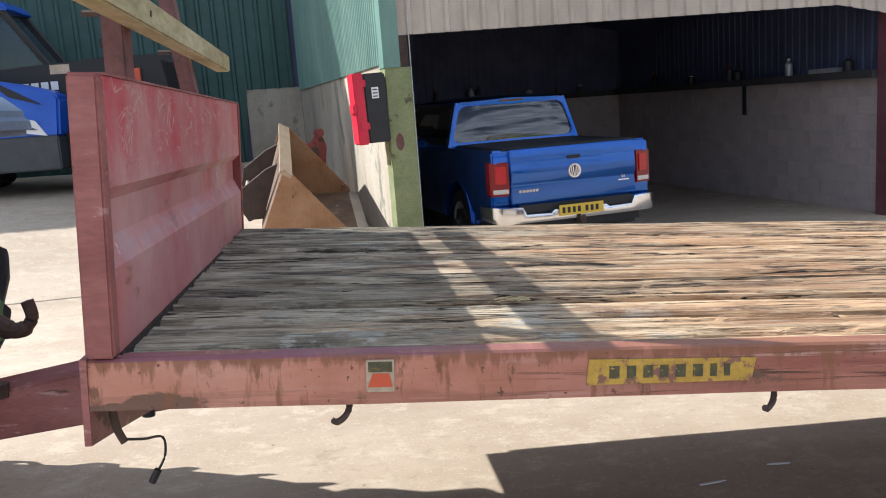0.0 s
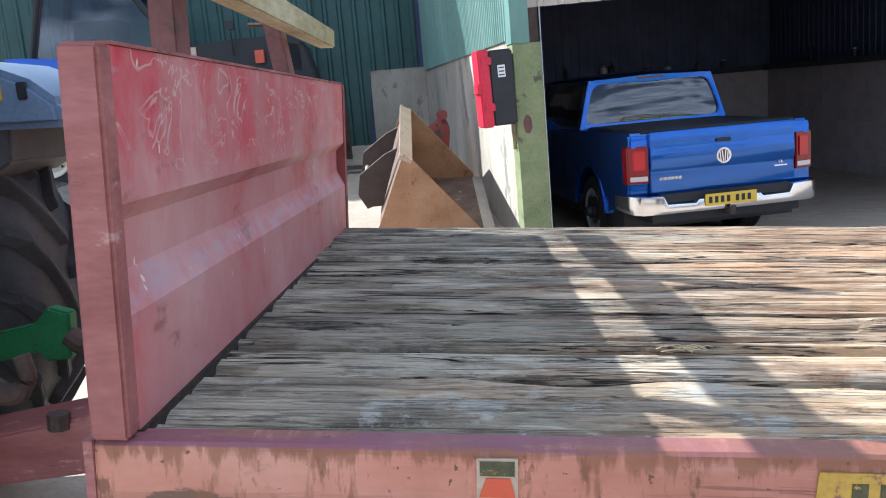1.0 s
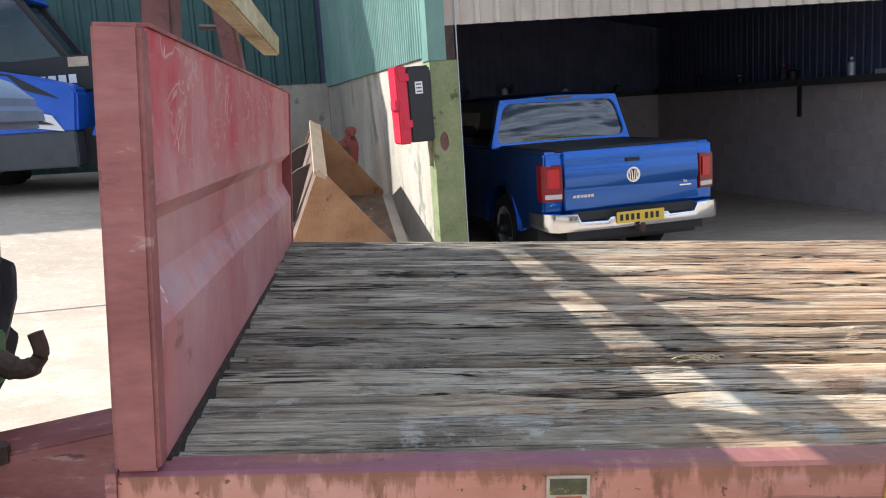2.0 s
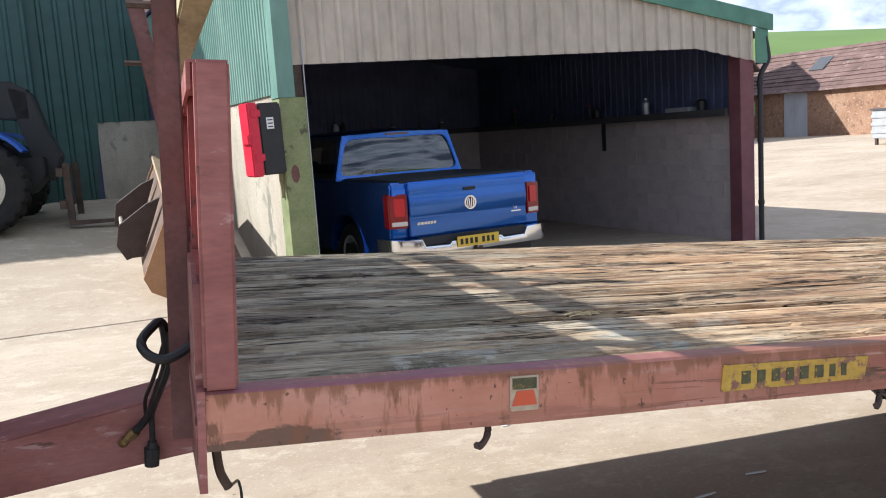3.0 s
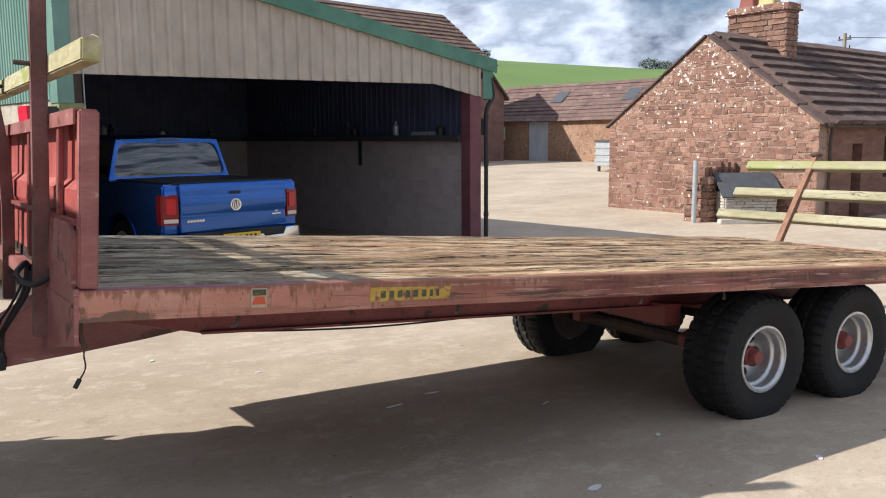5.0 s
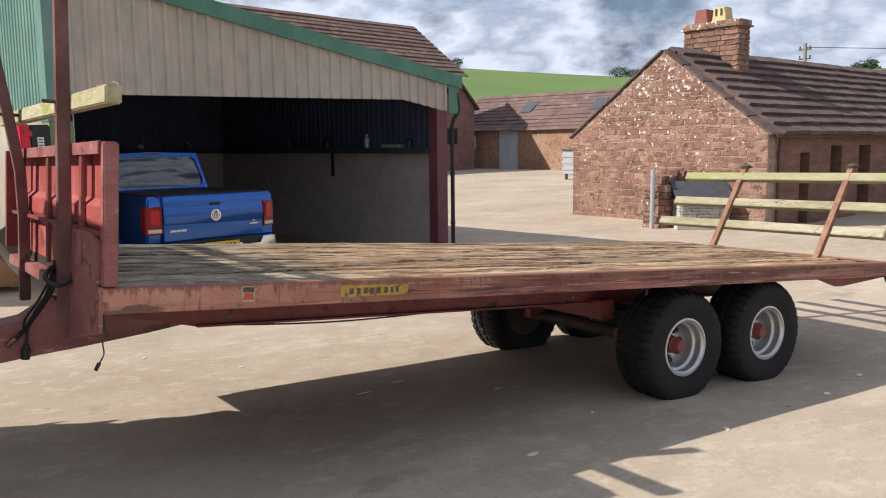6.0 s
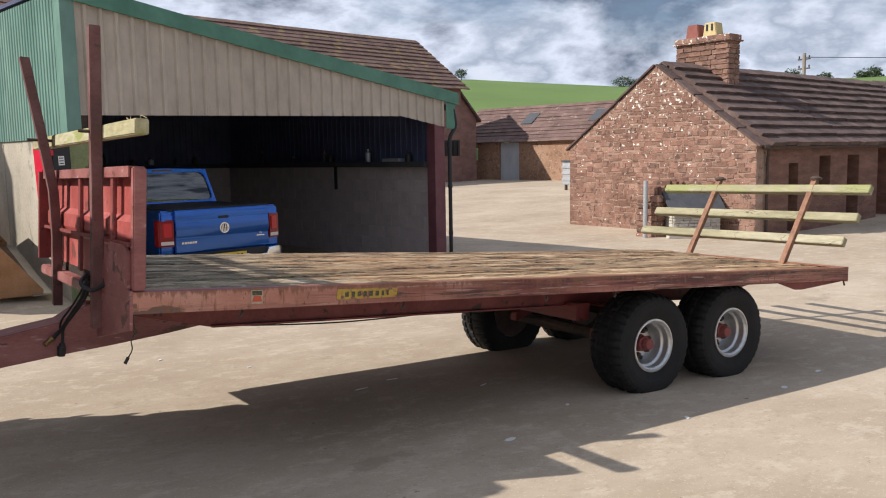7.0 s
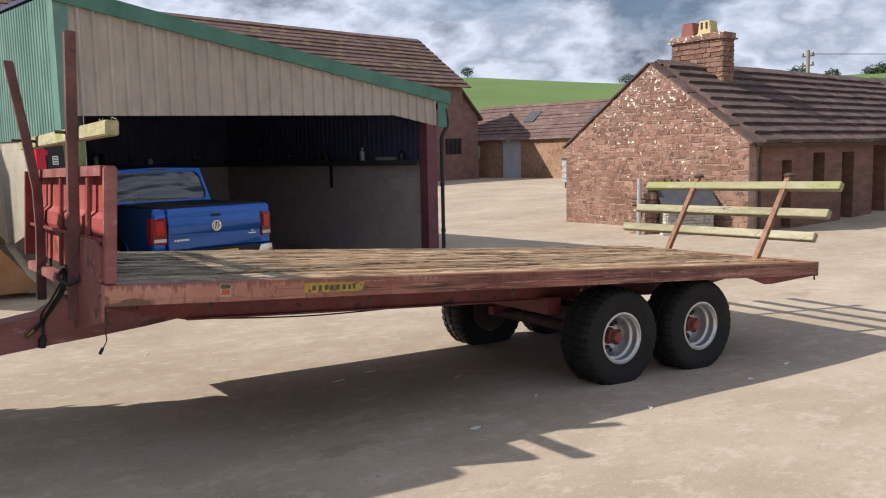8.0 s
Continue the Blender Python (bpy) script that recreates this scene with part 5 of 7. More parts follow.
def build_house():
    g = base("wall_gable", HOUSE, "red sandstone rubble gable wall spotted with pale lichen", "wall", kind="structure")
    bm = B()
    prism(bm, [(0, -0.4), (HW, -0.4), (HW, EAVE), (AX, APEX), (0, EAVE)], "y", 0.02, 0.45)
    part("mortar_bed", bm, M_MORTAR, g)
    stones = stone_meshes()
    r = random.Random(5)
    z = -0.25
    count, rest = 0, B()
    while z < APEX - 0.06:
        h = r.uniform(0.07, 0.15)
        lo = 0 if z + h < EAVE else AX * (z + h - EAVE) / (APEX - EAVE)
        hi = HW if z + h < EAVE else HW - (HW - AX) * (z + h - EAVE) / (APEX - EAVE)
        x = lo
        while x < hi - 0.05:
            w = min(r.uniform(0.12, 0.42), hi - x)
            if hi - x - w < 0.10:
                w = hi - x
            lift = r.uniform(-0.02, 0.02)
            mm = pose(x + 0.005, 0.02, z + 0.004 + lift, 0, r.uniform(-4, 4), 0) @ Matrix.Diagonal((w - 0.008, 0.005 + r.uniform(0, 0.009), (h - 0.004) * r.uniform(0.85, 1.15), 1))
            if 0.9 < z < 3.4 and count < 300:
                ob = new("stone", r.choice(stones))
                ob.parent = g
                ob.matrix_basis = mm
                count += 1
            else:
                rest.from_mesh(r.choice(stones))
                rest.verts.ensure_lookup_table()
                bmesh.ops.transform(rest, matrix=mm, verts=rest.verts[-25:])
            x += w
        z += h
    tagged(part("stone_rest", rest, M_STONE, g), kind="stuff")
    # verge slabs
    for s in (0, 1):
        a = Vector((-0.10, 0, EAVE - 0.06)) if not s else Vector((HW + 0.10, 0, EAVE - 0.06))
        b = Vector((AX, 0, APEX + 0.02))
        d = (b - a)
        for k in range(5):
            p, q = a + d * (k / 5 + 0.004), a + d * ((k + 1) / 5 - 0.004)
            n = Vector((-d.z, 0, d.x)).normalized() * (1 if d.x > 0 else -1)
            bm = B()
            prism(bm, [(p.x, p.z), (q.x, q.z), (q.x + n.x * 0.05, q.z + n.z * 0.05), (p.x + n.x * 0.05, p.z + n.z * 0.05)], "y", -0.035, 0.34)
            part("verge_slab", bm, M_SLATE, g, bevel=0.008)
    # long side wall with its openings
    w = base("wall_long", HOUSE, "shaded red sandstone side wall with doorways", "wall", kind="structure")
    cuts = [(1.43, 1.87, -0.5, 1.60), (2.88, 3.45, 0.85, 1.75), (4.35, 5.0, -0.5, 1.75), (6.09, 6.86, -0.5, 1.9), (8.43, 8.93, 0.8, 1.75)]
    y = 0.45
    bm = B()
    for a, b, lo, hi in cuts:
        box(bm, HW - 0.45, HW, y, a, -0.5, EAVE)
        box(bm, HW - 0.45, HW, a, b, hi, EAVE)
        if lo > -0.4:
            box(bm, HW - 0.45, HW, a, b, -0.5, lo)
        y = b
    box(bm, HW - 0.45, HW, y, HLEN, -0.5, EAVE)
    part("masonry", bm, M_STONE_WALL, w)
    bm = B()
    box(bm, 0, 0.45, 0.45, HLEN, -0.5, EAVE)
    part("masonry", bm, M_STONE_WALL, w)
    bm = B()
    prism(bm, [(0, -0.4), (HW, -0.4), (HW, EAVE), (AX, APEX), (0, EAVE)], "y", HLEN - 0.4, HLEN)
    part("masonry", bm, M_STONE_WALL, w)
    for k, (a, b, lo, hi) in enumerate(cuts):
        bm = B()
        if k in (0, 2, 3):
            n = max(3, int((b - a) / 0.14))
            for j in range(n):
                box(bm, HW - 0.36, HW - 0.32, a + (b - a) * j / n + 0.004, a + (b - a) * (j + 1) / n - 0.004, -0.4, hi)
            ob = part("door_%d" % (k + 1), bm, M_POTRED if k == 3 else M_STEEL, None, m=HOUSE)
            tagged(ob, "reddish boarded door in a stone doorway" if k == 3 else "dark boarded door set deep in the doorway", "door", kind="structure")
        else:
            box(bm, HW - 0.34, HW - 0.33, a, b, lo, hi)
            ob = tagged(part("window_%d" % (k + 1), bm, M_CABGLASS, None, m=HOUSE), "small dark window in the stone wall", "window", kind="structure")
    # roof: one bed for each slope, and rows of slates on the slope that shows
    over = 0.16
    for s in (0, 1):
        a = Vector((HW + over, 0, EAVE - over * 0.78 + 0.04)) if s else Vector((-over, 0, EAVE - over * 0.78 + 0.04))
        b = Vector((AX, 0, APEX + 0.04))
        bm = B()
        prism(bm, [(a.x, a.z), (b.x, b.z), (b.x, b.z + 0.05), (a.x, a.z + 0.05)], "y", 0.30, HLEN + 0.1)
        rf = tagged(part("roof_slope_%d" % (s + 1), bm, M_SLATE, None, m=HOUSE), "dark brown stone slate roof in thick uneven rows", "roof", kind="structure")
        if not s:
            continue
        d = (b - a)
        slope = math.atan2(d.z, -d.x)
        rows, L = 10, d.length
        slate = []
        for q in range(4):
            rr = random.Random(q + 40)
            bm = B()
            v = box(bm, 0, 1, 0, 0.40, 0, 0.102)
            for p in v:
                p.co.z += rr.uniform(-0.003, 0.003)
                if p.co.y < 0.1:
                    p.co.y += rr.uniform(-0.012, 0.012)
                else:
                    p.co.z -= 0.080
            slate.append(mesh_of("slate", bm, M_SLATE, bevel=0.004))
        frame_m = Matrix.Translation(a + Vector((0, 0, 0.05))) @ Matrix(((0, -math.cos(slope), math.sin(slope), 0), (1, 0, 0, 0), (0, math.sin(slope), math.cos(slope), 0), (0, 0, 0, 1)))
        rr = random.Random(77)
        far = B()
        for k in range(rows):
            x = 0.30
            while x < HLEN:
                wd = rr.uniform(0.42, 0.62)
                sag = 0.012 * noise.noise((x * 0.5, k * 0.7, 2)) + 0.010 * noise.noise((x * 1.7, k, 4))
                mm = frame_m @ pose(x, k * L / rows - 0.03 + sag + rr.uniform(-0.007, 0.007), 0.026 + 0.6 * sag, rr.uniform(-0.3, 0.3), rr.uniform(-0.4, 0.4), 0) @ Matrix.Diagonal((wd - 0.003, 1, 1, 1))
                if x < 11.5:
                    ob = new("slate", rr.choice(slate))
                    ob.parent = rf
                    ob.matrix_basis = mm
                else:
                    box(far, 0, 1, 0, 0.40, 0, 0.056, m=mm)
                x += wd
        part("slate_rest", far, M_SLATE, rf)["kind"] = "stuff"
        # ridge
        for q in range(int(HLEN / 0.5)):
            bm = B()
            y0 = 0.25 + q * 0.5
            dz = 0.012 * noise.noise((y0 * 0.4, 0, 8))
            prism(bm, [(AX - 0.17, APEX + 0.02 + dz), (AX, APEX + 0.12 + dz), (AX + 0.17, APEX + 0.02 + dz), (AX + 0.15, APEX - 0.01 + dz), (AX, APEX + 0.085 + dz), (AX - 0.15, APEX - 0.01 + dz)], "y", y0, y0 + 0.492)
            part("ridge_tile", bm, M_SLATE, rf)
    # gutter and downpipe
    bm = B()
    tube(bm, [(HW + 0.12, 0.1, EAVE - 0.06), (HW + 0.12, HLEN, EAVE - 0.06)], 0.05, 8)
    tube(bm, [(HW + 0.10, 0.35, EAVE - 0.1), (HW + 0.06, 0.38, EAVE - 0.35), (HW + 0.06, 0.38, -0.4)], 0.035, 8)
    tagged(part("gutter", bm, M_STEEL, None, m=HOUSE), "dark gutter and downpipe under the eave", "gutter", kind="structure")
    # chimney
    clean = stone_meshes()
    for me in clean:
        me.materials[0] = M_STONE_CLEAN
    c = base("chimney", HOUSE, "red sandstone chimney stack with two square pots", "chimney")
    x0, x1, y0, y1 = 2.07, 3.58, 1.81, 2.32
    bm = B()
    box(bm, x0 + 0.02, x1 - 0.02, y0 + 0.02, y1 - 0.02, 3.1, 4.68)
    part("core", bm, M_MORTAR, c)
    r = random.Random(9)
    z = 3.55
    row = 0
    while z < 4.60:
        h = 0.125
        for face in range(4):
            ln = (x1 - x0) if face % 2 == 0 else (y1 - y0)
            x = 0
            while x < ln - 0.02:
                wd = min(r.uniform(0.22, 0.42), ln - x)
                if ln - x - wd < 0.12:
                    wd = ln - x
                ob = new("stone", r.choice(clean))
                ob.parent = c
                org = [(x0, y0 + 0.02, 0), (x1 - 0.02, y0, 90), (x1, y1 - 0.02, 180), (x0 + 0.02, y1, 270)][face]
                ob.matrix_basis = pose(org[0], org[1], z, 0, 0, org[2]) @ pose(x + 0.004, 0, 0.004) @ Matrix.Diagonal((wd - 0.008, 0.03, h - 0.008, 1))
                x += wd
        z += h
        row += 1
    bm = B()
    box(bm, x0 - 0.07, x1 + 0.07, y0 - 0.07, y1 + 0.07, 4.61, 4.65)
    box(bm, x0 - 0.03, x1 + 0.03, y0 - 0.03, y1 + 0.03, 4.65, 4.78)
    part("capping", bm, M_STONE, c, bevel=0.012)
    for x, mat, lab in ((2.48, M_POTRED, "red square chimney pot"), (2.98, M_POTYEL, "yellow square chimney pot with slots")):
        bm = B()
        prism(bm, [(x - 0.20, 4.77), (x + 0.20, 4.77), (x + 0.15, 5.08), (x + 0.15, 5.12), (x - 0.15, 5.12), (x - 0.15, 5.08)], "y", 1.90, 2.24)
        p = part("chimney_pot", bm, mat, c, lab, bevel=0.015)
        if mat == M_POTYEL:
            # black blocks on the face, standing in for the shade inside the slots
            for k in (-0.07, 0.07):
                bm = B()
                box(bm, x + k - 0.025, x + k + 0.025, 1.885, 1.91, 4.92, 5.08)
                part("slot", bm, M_DARK, p)
    bm = B()
    prism(bm, [(3.56, 3.28), (3.74, 3.22), (3.68, 3.34), (3.60, 3.44)], "y", y0 - 0.02, y1 + 0.12)
    part("flashing", bm, M_GALV, c)


# red sandstone darkened so the side wall's shade sits in its colour
M_STONE_WALL = surface("shaded_red_sandstone_masonry", [(0.13, 0.064, 0.047), (0.185, 0.095, 0.068), (0.24, 0.13, 0.098)], 2.6, stretch=(1, 0.6, 2.2), rough=(0.85, 0.98), bump=0.8, bump_scale=16, spots=(0.14, 0.08, 0.06), spot_scale=4, spot_at=0.6, bump_dist=0.03)
build_house()


# ---- pickup in the shed ----
def panel_frame(bm, outer, inner, thick):
    """A ring of four bars between two quads, thickened along its own normal."""
    o, i = [Vector(p) for p in outer], [Vector(p) for p in inner]
    q = len(o) // 4
    n = (o[q] - o[0]).cross(o[3 * q] - o[0]).normalized() * thick
    count = len(o)
    rows = [[bm.verts.new(p) for p in ring] for ring in (o, i, [p - n for p in i], [p - n for p in o])]
    for a, b in ((0, 1), (1, 2), (2, 3), (3, 0)):
        for k in range(count):
            bm.faces.new((rows[a][k], rows[a][(k + 1) % count], rows[b][(k + 1) % count], rows[b][k]))


def rounded(quad, r, n=5):
    """The quad with its corners eased over a length r."""
    q = [Vector(p) for p in quad]
    out = []
    for k, p in enumerate(q):
        a, b = p + (q[k - 1] - p).normalized() * r, p + (q[(k + 1) % 4] - p).normalized() * r
        out += [a.lerp(p, t).lerp(p.lerp(b, t), t) for t in [j / n for j in range(n + 1)]]
    return out


def pane(bm, corners, thick=0.005):
    c = [Vector(p) for p in corners]
    q = len(c)
    n = (c[q // 4] - c[0]).cross(c[3 * q // 4] - c[0]).normalized() * thick
    a, b = [bm.verts.new(p) for p in c], [bm.verts.new(p - n) for p in c]
    bm.faces.new(a)
    bm.faces.new(b[::-1])
    for k in range(q):
        bm.faces.new((a[k], b[k], b[(k + 1) % q], a[(k + 1) % q]))


def bowed_pane(bm, n=12, bulge=0.013):
    """The rear window: a pane that narrows upwards and bows outwards a little."""
    sheets = []
    for back in (0.0, 0.005):
        rows = []
        for k in range(n + 1):
            f = k / n
            z, y, half = 1.272 + 0.456 * f, 1.622 + 0.054 * f - bulge * 4 * f * (1 - f) + back, 0.838 + (0.700 - 0.838) * f
            rows.append([bm.verts.new((half * (2 * j / n - 1), y + 0.02 * abs(2 * j / n - 1) ** 3, z)) for j in range(n + 1)])
        for a, b in zip(rows, rows[1:]):
            for j in range(n):
                q = (a[j], a[j + 1], b[j + 1], b[j])
                bm.faces.new(q if not back else q[::-1])
        sheets.append(rows[0] + [r[-1] for r in rows[1:]] + rows[-1][-2::-1] + [r[0] for r in rows[-2:0:-1]])
    a, b = sheets
    for k in range(len(a)):
        m = (k + 1) % len(a)
        bm.faces.new((a[k], b[k], b[m], a[m]))


def between(quad, f):
    """The quad shrunk towards its middle."""
    q = [Vector(p) for p in quad]
    mid = sum(q, Vector()) / len(q)
    return [p + (mid - p) * f for p in q]


def build_pickup():
    P = base("pickup_truck", pose(2.66, 6.80, -0.10, 0, 0, 13) @ Matrix.Diagonal((0.975, 1, 1, 1)), "glossy blue double-cab pickup parked in the open shed", "pickup truck")
    arch = lambda c: [(c + 0.46 * math.cos(math.pi * (1 - k / 12)), 0.40 + 0.46 * math.sin(math.pi * (1 - k / 12))) for k in range(13)]
    side = [(0.05, 0.56)] + arch(1.22) + arch(4.32) + [(5.15, 0.48), (5.22, 0.62), (5.22, 0.95), (5.10, 1.07), (4.20, 1.20), (3.9, 1.215), (1.62, 1.225), (1.60, 1.235), (0.04, 1.245), (0.015, 1.20)]
    bm = B()
    prism(bm, side, "x", -0.955, 0.955)
    for v in bm.verts:
        t = (v.co.z - 0.85) / 0.4
        v.co.x *= 1 - 0.035 * max(0, t) ** 2 - 0.02 * max(0, -t) ** 2
    part("body", bm, M_CARBLUE, P, "metallic blue body", bevel=0.035, smooth=True)
    bm = B()
    box(bm, -0.90, 0.90, 0.3, 5.0, 0.30, 0.52)
    part("underbody", bm, M_DARK, P)
    # tailgate with its crease and recess
    bm = B()
    sect = [(-0.008, 0.655), (-0.022, 0.70), (-0.010, 0.86), (-0.013, 0.885), (-0.036, 0.93), (-0.030, 1.05), (-0.018, 1.15), (-0.022, 1.20), (-0.010, 1.242), (0.03, 1.248), (0.03, 0.655)]
    prism(bm, [(y, z) for y, z in sect], "x", -0.735, 0.735)
    G = part("tailgate", bm, M_CARBLUE, P, "metallic blue tailgate", bevel=0.006, smooth=True)
    bm = B()
    box(bm, -0.075, 0.075, -0.040, -0.02, 1.105, 1.140)
    part("tailgate_handle", bm, M_DARK, G, "black recessed handle", bevel=0.006)
    bm = B()
    lathe(bm, [(0.001, -0.036), (0.058, -0.036), (0.062, -0.040), (0.074, -0.040), (0.078, -0.030), (0.078, -0.02), (0.001, -0.02)], turns=28, m=Matrix.Translation((0, 0, 0.975)))
    E = part("emblem", bm, M_CHROME, G, "round chrome emblem", smooth=True)
    bm = B()
    lathe(bm, [(0.001, -0.0375), (0.054, -0.0375), (0.054, -0.036), (0.001, -0.036)], turns=28, m=Matrix.Translation((0, 0, 0.975)))
    part("emblem_field", bm, M_DKBLUE, E)
    bm = B()
    for s in (-1, 1):
        for x, w in ((0.038, 0.011), (0.014, 0.011)):
            prism(bm, [(s * (x - w / 2) - s * 0.006, 0.925), (s * (x + w / 2) - s * 0.006, 0.925), (s * (x + w / 2) + s * 0.004, 1.02), (s * (x - w / 2) + s * 0.004, 1.02)], "y", -0.040, -0.0376)
    part("emblem_bars", bm, M_CHROME, E)
    for x, w in ((-0.655, 0.03), (-0.617, 0.036), (-0.573, 0.03), (-0.536, 0.03), (-0.499, 0.03), (-0.462, 0.03)):
        bm = B()
        prism(bm, [(x, 0.795), (x + w, 0.795), (x + w + 0.006, 0.822), (x + 0.006, 0.822)], "y", -0.024, -0.014)
        part("name_bar", bm, M_CHROME, G)
    letters("V6", 0.042, 0.002, M_CHROME, G, pose(0.585, -0.026, 0.850, 90, 0, 0), "lettering")
    bm = B()
    box(bm, 0.525, 0.655, -0.024, -0.012, 0.822, 0.834)
    part("name_bar", bm, M_CHROME, G)
    # lamps
    for s in (-1, 1):
        bm = B()
        v = box(bm, 0.75, 0.95, -0.020, 0.16, 0.775, 1.125)
        for q in v:
            if q.co.x > 0.9 and q.co.y < 0:
                q.co.y += 0.05
            q.co.x *= s
        T = part("tail_lamp", bm, M_LAMP, P, "red and clear tail lamp", bevel=0.012, smooth=True)
        bm = B()
        v = box(bm, 0.765, 0.925, -0.026, -0.01, 0.80, 0.845)
        for q in v:
            if q.co.x > 0.9:
                q.co.y += 0.04
            q.co.x *= s
        part("reversing_lens", bm, M_LAMPW, T, bevel=0.004)
        bm = B()
        v = box(bm, 0.785, 0.90, -0.026, -0.01, 0.90, 1.085)
        for q in v:
            if q.co.x > 0.85:
                q.co.y += 0.03
            q.co.x *= s
        part("brake_lens", bm, M_LAMPB, T, bevel=0.01)
    # bumper with a step for the plate
    bm = B()
    rows = []
    for x, y, z0, z1 in ((-0.985, 0.24, 0.53, 0.66), (-0.97, 0.06, 0.51, 0.665), (-0.93, -0.05, 0.495, 0.665), (-0.85, -0.11, 0.49, 0.66), (-0.66, -0.13, 0.49, 0.655), (-0.62, -0.13, 0.49, 0.575), (-0.34, -0.14, 0.49, 0.570), (-0.31, -0.14, 0.49, 0.60)):
        rows.append((x, y, z0, z1))
    rows = rows + [(-x, y, a, b) for x, y, a, b in rows[::-1]]
    loops = [[bm.verts.new(p) for p in ((x, y, a), (x, y - 0.012, a + 0.05), (x, y, b), (x, y + 0.06, b + 0.004), (x, y + 0.06, a))] for x, y, a, b in rows]
    for a, b in zip(loops, loops[1:]):
        for k in range(5):
            bm.faces.new((a[k], a[(k + 1) % 5], b[(k + 1) % 5], b[k]))
    bm.faces.new(loops[0])
    bm.faces.new(loops[-1][::-1])
    K = part("bumper", bm, M_CHROME, P, "bright chrome rear bumper", smooth=True)
    bm = B()
    box(bm, -0.66, 0.66, -0.07, 0.03, 0.58, 0.665)
    part("bumper_step", bm, M_DARK, K)
    bm = B()
    box(bm, -0.75, 0.75, -0.06, 0.3, 0.40, 0.50)
    part("bumper_underside", bm, M_DARK, K)
    bm = B()
    box(bm, -0.26, 0.26, -0.165, -0.155, 0.53, 0.641)
    L = part("number_plate", bm, M_PLATE, P, "yellow number plate with blanked dark bars", bevel=0.003)
    for x in (-0.21, -0.15, -0.09, -0.03, 0.06, 0.12, 0.18):
        bm = B()
        box(bm, x - 0.017, x + 0.017, -0.167, -0.160, 0.556, 0.616)
        part("bar", bm, M_INK, L)
    bm = B()
    tube(bm, [(0, -0.20, 0.46), (0, 0.2, 0.46)], 0.03, 8)
    lathe(bm, [(0.001, 0.0), (0.02, 0.0), (0.025, 0.03), (0.025, 0.05), (0.001, 0.06)], axis="z", turns=12, m=Matrix.Translation((0, -0.2, 0.47)))
    part("tow_ball", bm, M_STEEL, P)
    # bed cover
    bm = B()
    prism(bm, [(-0.80, 1.236), (0.80, 1.236), (0.78, 1.258), (0, 1.264), (-0.78, 1.258)], "y", 0.05, 1.58)
    part("bed_cover", bm, M_BLACK, P, "black roll-top bed cover", bevel=0.006)
    # greenhouse
    rb, rt = 0.885, 0.735
    bl, br, tr, tl = (-rb, 1.60, 1.235), (rb, 1.60, 1.235), (rt, 1.665, 1.765), (-rt, 1.665, 1.765)
    fl, fr, ftr, ftl = (-rb, 4.15, 1.21), (rb, 4.15, 1.21), (rt + 0.01, 3.30, 1.775), (-rt - 0.01, 3.30, 1.775)
    bm = B()
    rear_in = rounded([(-rb + 0.062, 1.607, 1.285), (rb - 0.062, 1.607, 1.285), (rt - 0.048, 1.659, 1.715), (-rt + 0.048, 1.659, 1.715)], 0.11)
    panel_frame(bm, rounded((bl, br, tr, tl), 0.10), rear_in, 0.05)
    front_in = between((fr, fl, ftl, ftr), 0.10)
    panel_frame(bm, (fr, fl, ftl, ftr), front_in, 0.05)
    sides = []
    for q in ((br, fr, ftr, tr), (fl, bl, tl, ftl)):
        panel_frame(bm, q, between(q, 0.13), 0.05)
        sides.append(between(q, 0.13))
    rows = []
    for y, z, w in ((1.655, 1.752, 0.690), (1.85, 1.790, 0.735), (2.6, 1.815, 0.745), (3.2, 1.80, 0.740), (3.31, 1.772, 0.725)):
        rows.append([bm.verts.new(p) for p in ((-w, y, z - 0.02), (-w * 0.9, y, z + 0.006), (0, y, z + 0.028), (w * 0.9, y, z + 0.006), (w, y, z - 0.02), (0, y, z - 0.05))])
    for a, b in zip(rows, rows[1:]):
        for k in range(6):
            bm.faces.new((a[k], a[(k + 1) % 6], b[(k + 1) % 6], b[k]))
    bm.faces.new(rows[0])
    bm.faces.new(rows[-1][::-1])
    C = part("cab", bm, M_CARBLUE, P, "metallic blue cab roof and pillars", bevel=0.008, smooth=True)
    for quad, lab in ((rear_in, "tinted rear window"), (front_in, ""), (sides[0], ""), (sides[1], "")):
        bm = B()
        if lab:
            bowed_pane(bm)
        else:
            pane(bm, between(quad, -0.03))
        w = part("window", bm, M_REARGLASS if lab else M_CABGLASS, C, lab, smooth=bool(lab))
        w.visible_shadow = False
    bm = B()
    box(bm, -0.16, 0.16, 1.64, 1.68, 1.738, 1.765)
    part("high_brake_lamp", bm, M_LAMP_DK, C, "dark red high brake lamp", bevel=0.006)
    for x in (-0.45, 0, 0.45):
        bm = B()
        box(bm, x - 0.20, x + 0.20, 1.98, 2.12, 1.0, 1.36)
        box(bm, x - 0.11, x + 0.11, 1.99, 2.07, 1.38, 1.50)
        part("rear_seat", bm, M_BLACK, P, bevel=0.03)
    for x in (-0.40, 0.40):
        bm = B()
        box(bm, x - 0.23, x + 0.23, 2.95, 3.08, 0.9, 1.42)
        box(bm, x - 0.12, x + 0.12, 2.98, 3.05, 1.44, 1.58)
        part("front_seat", bm, M_BLACK, P, bevel=0.03)
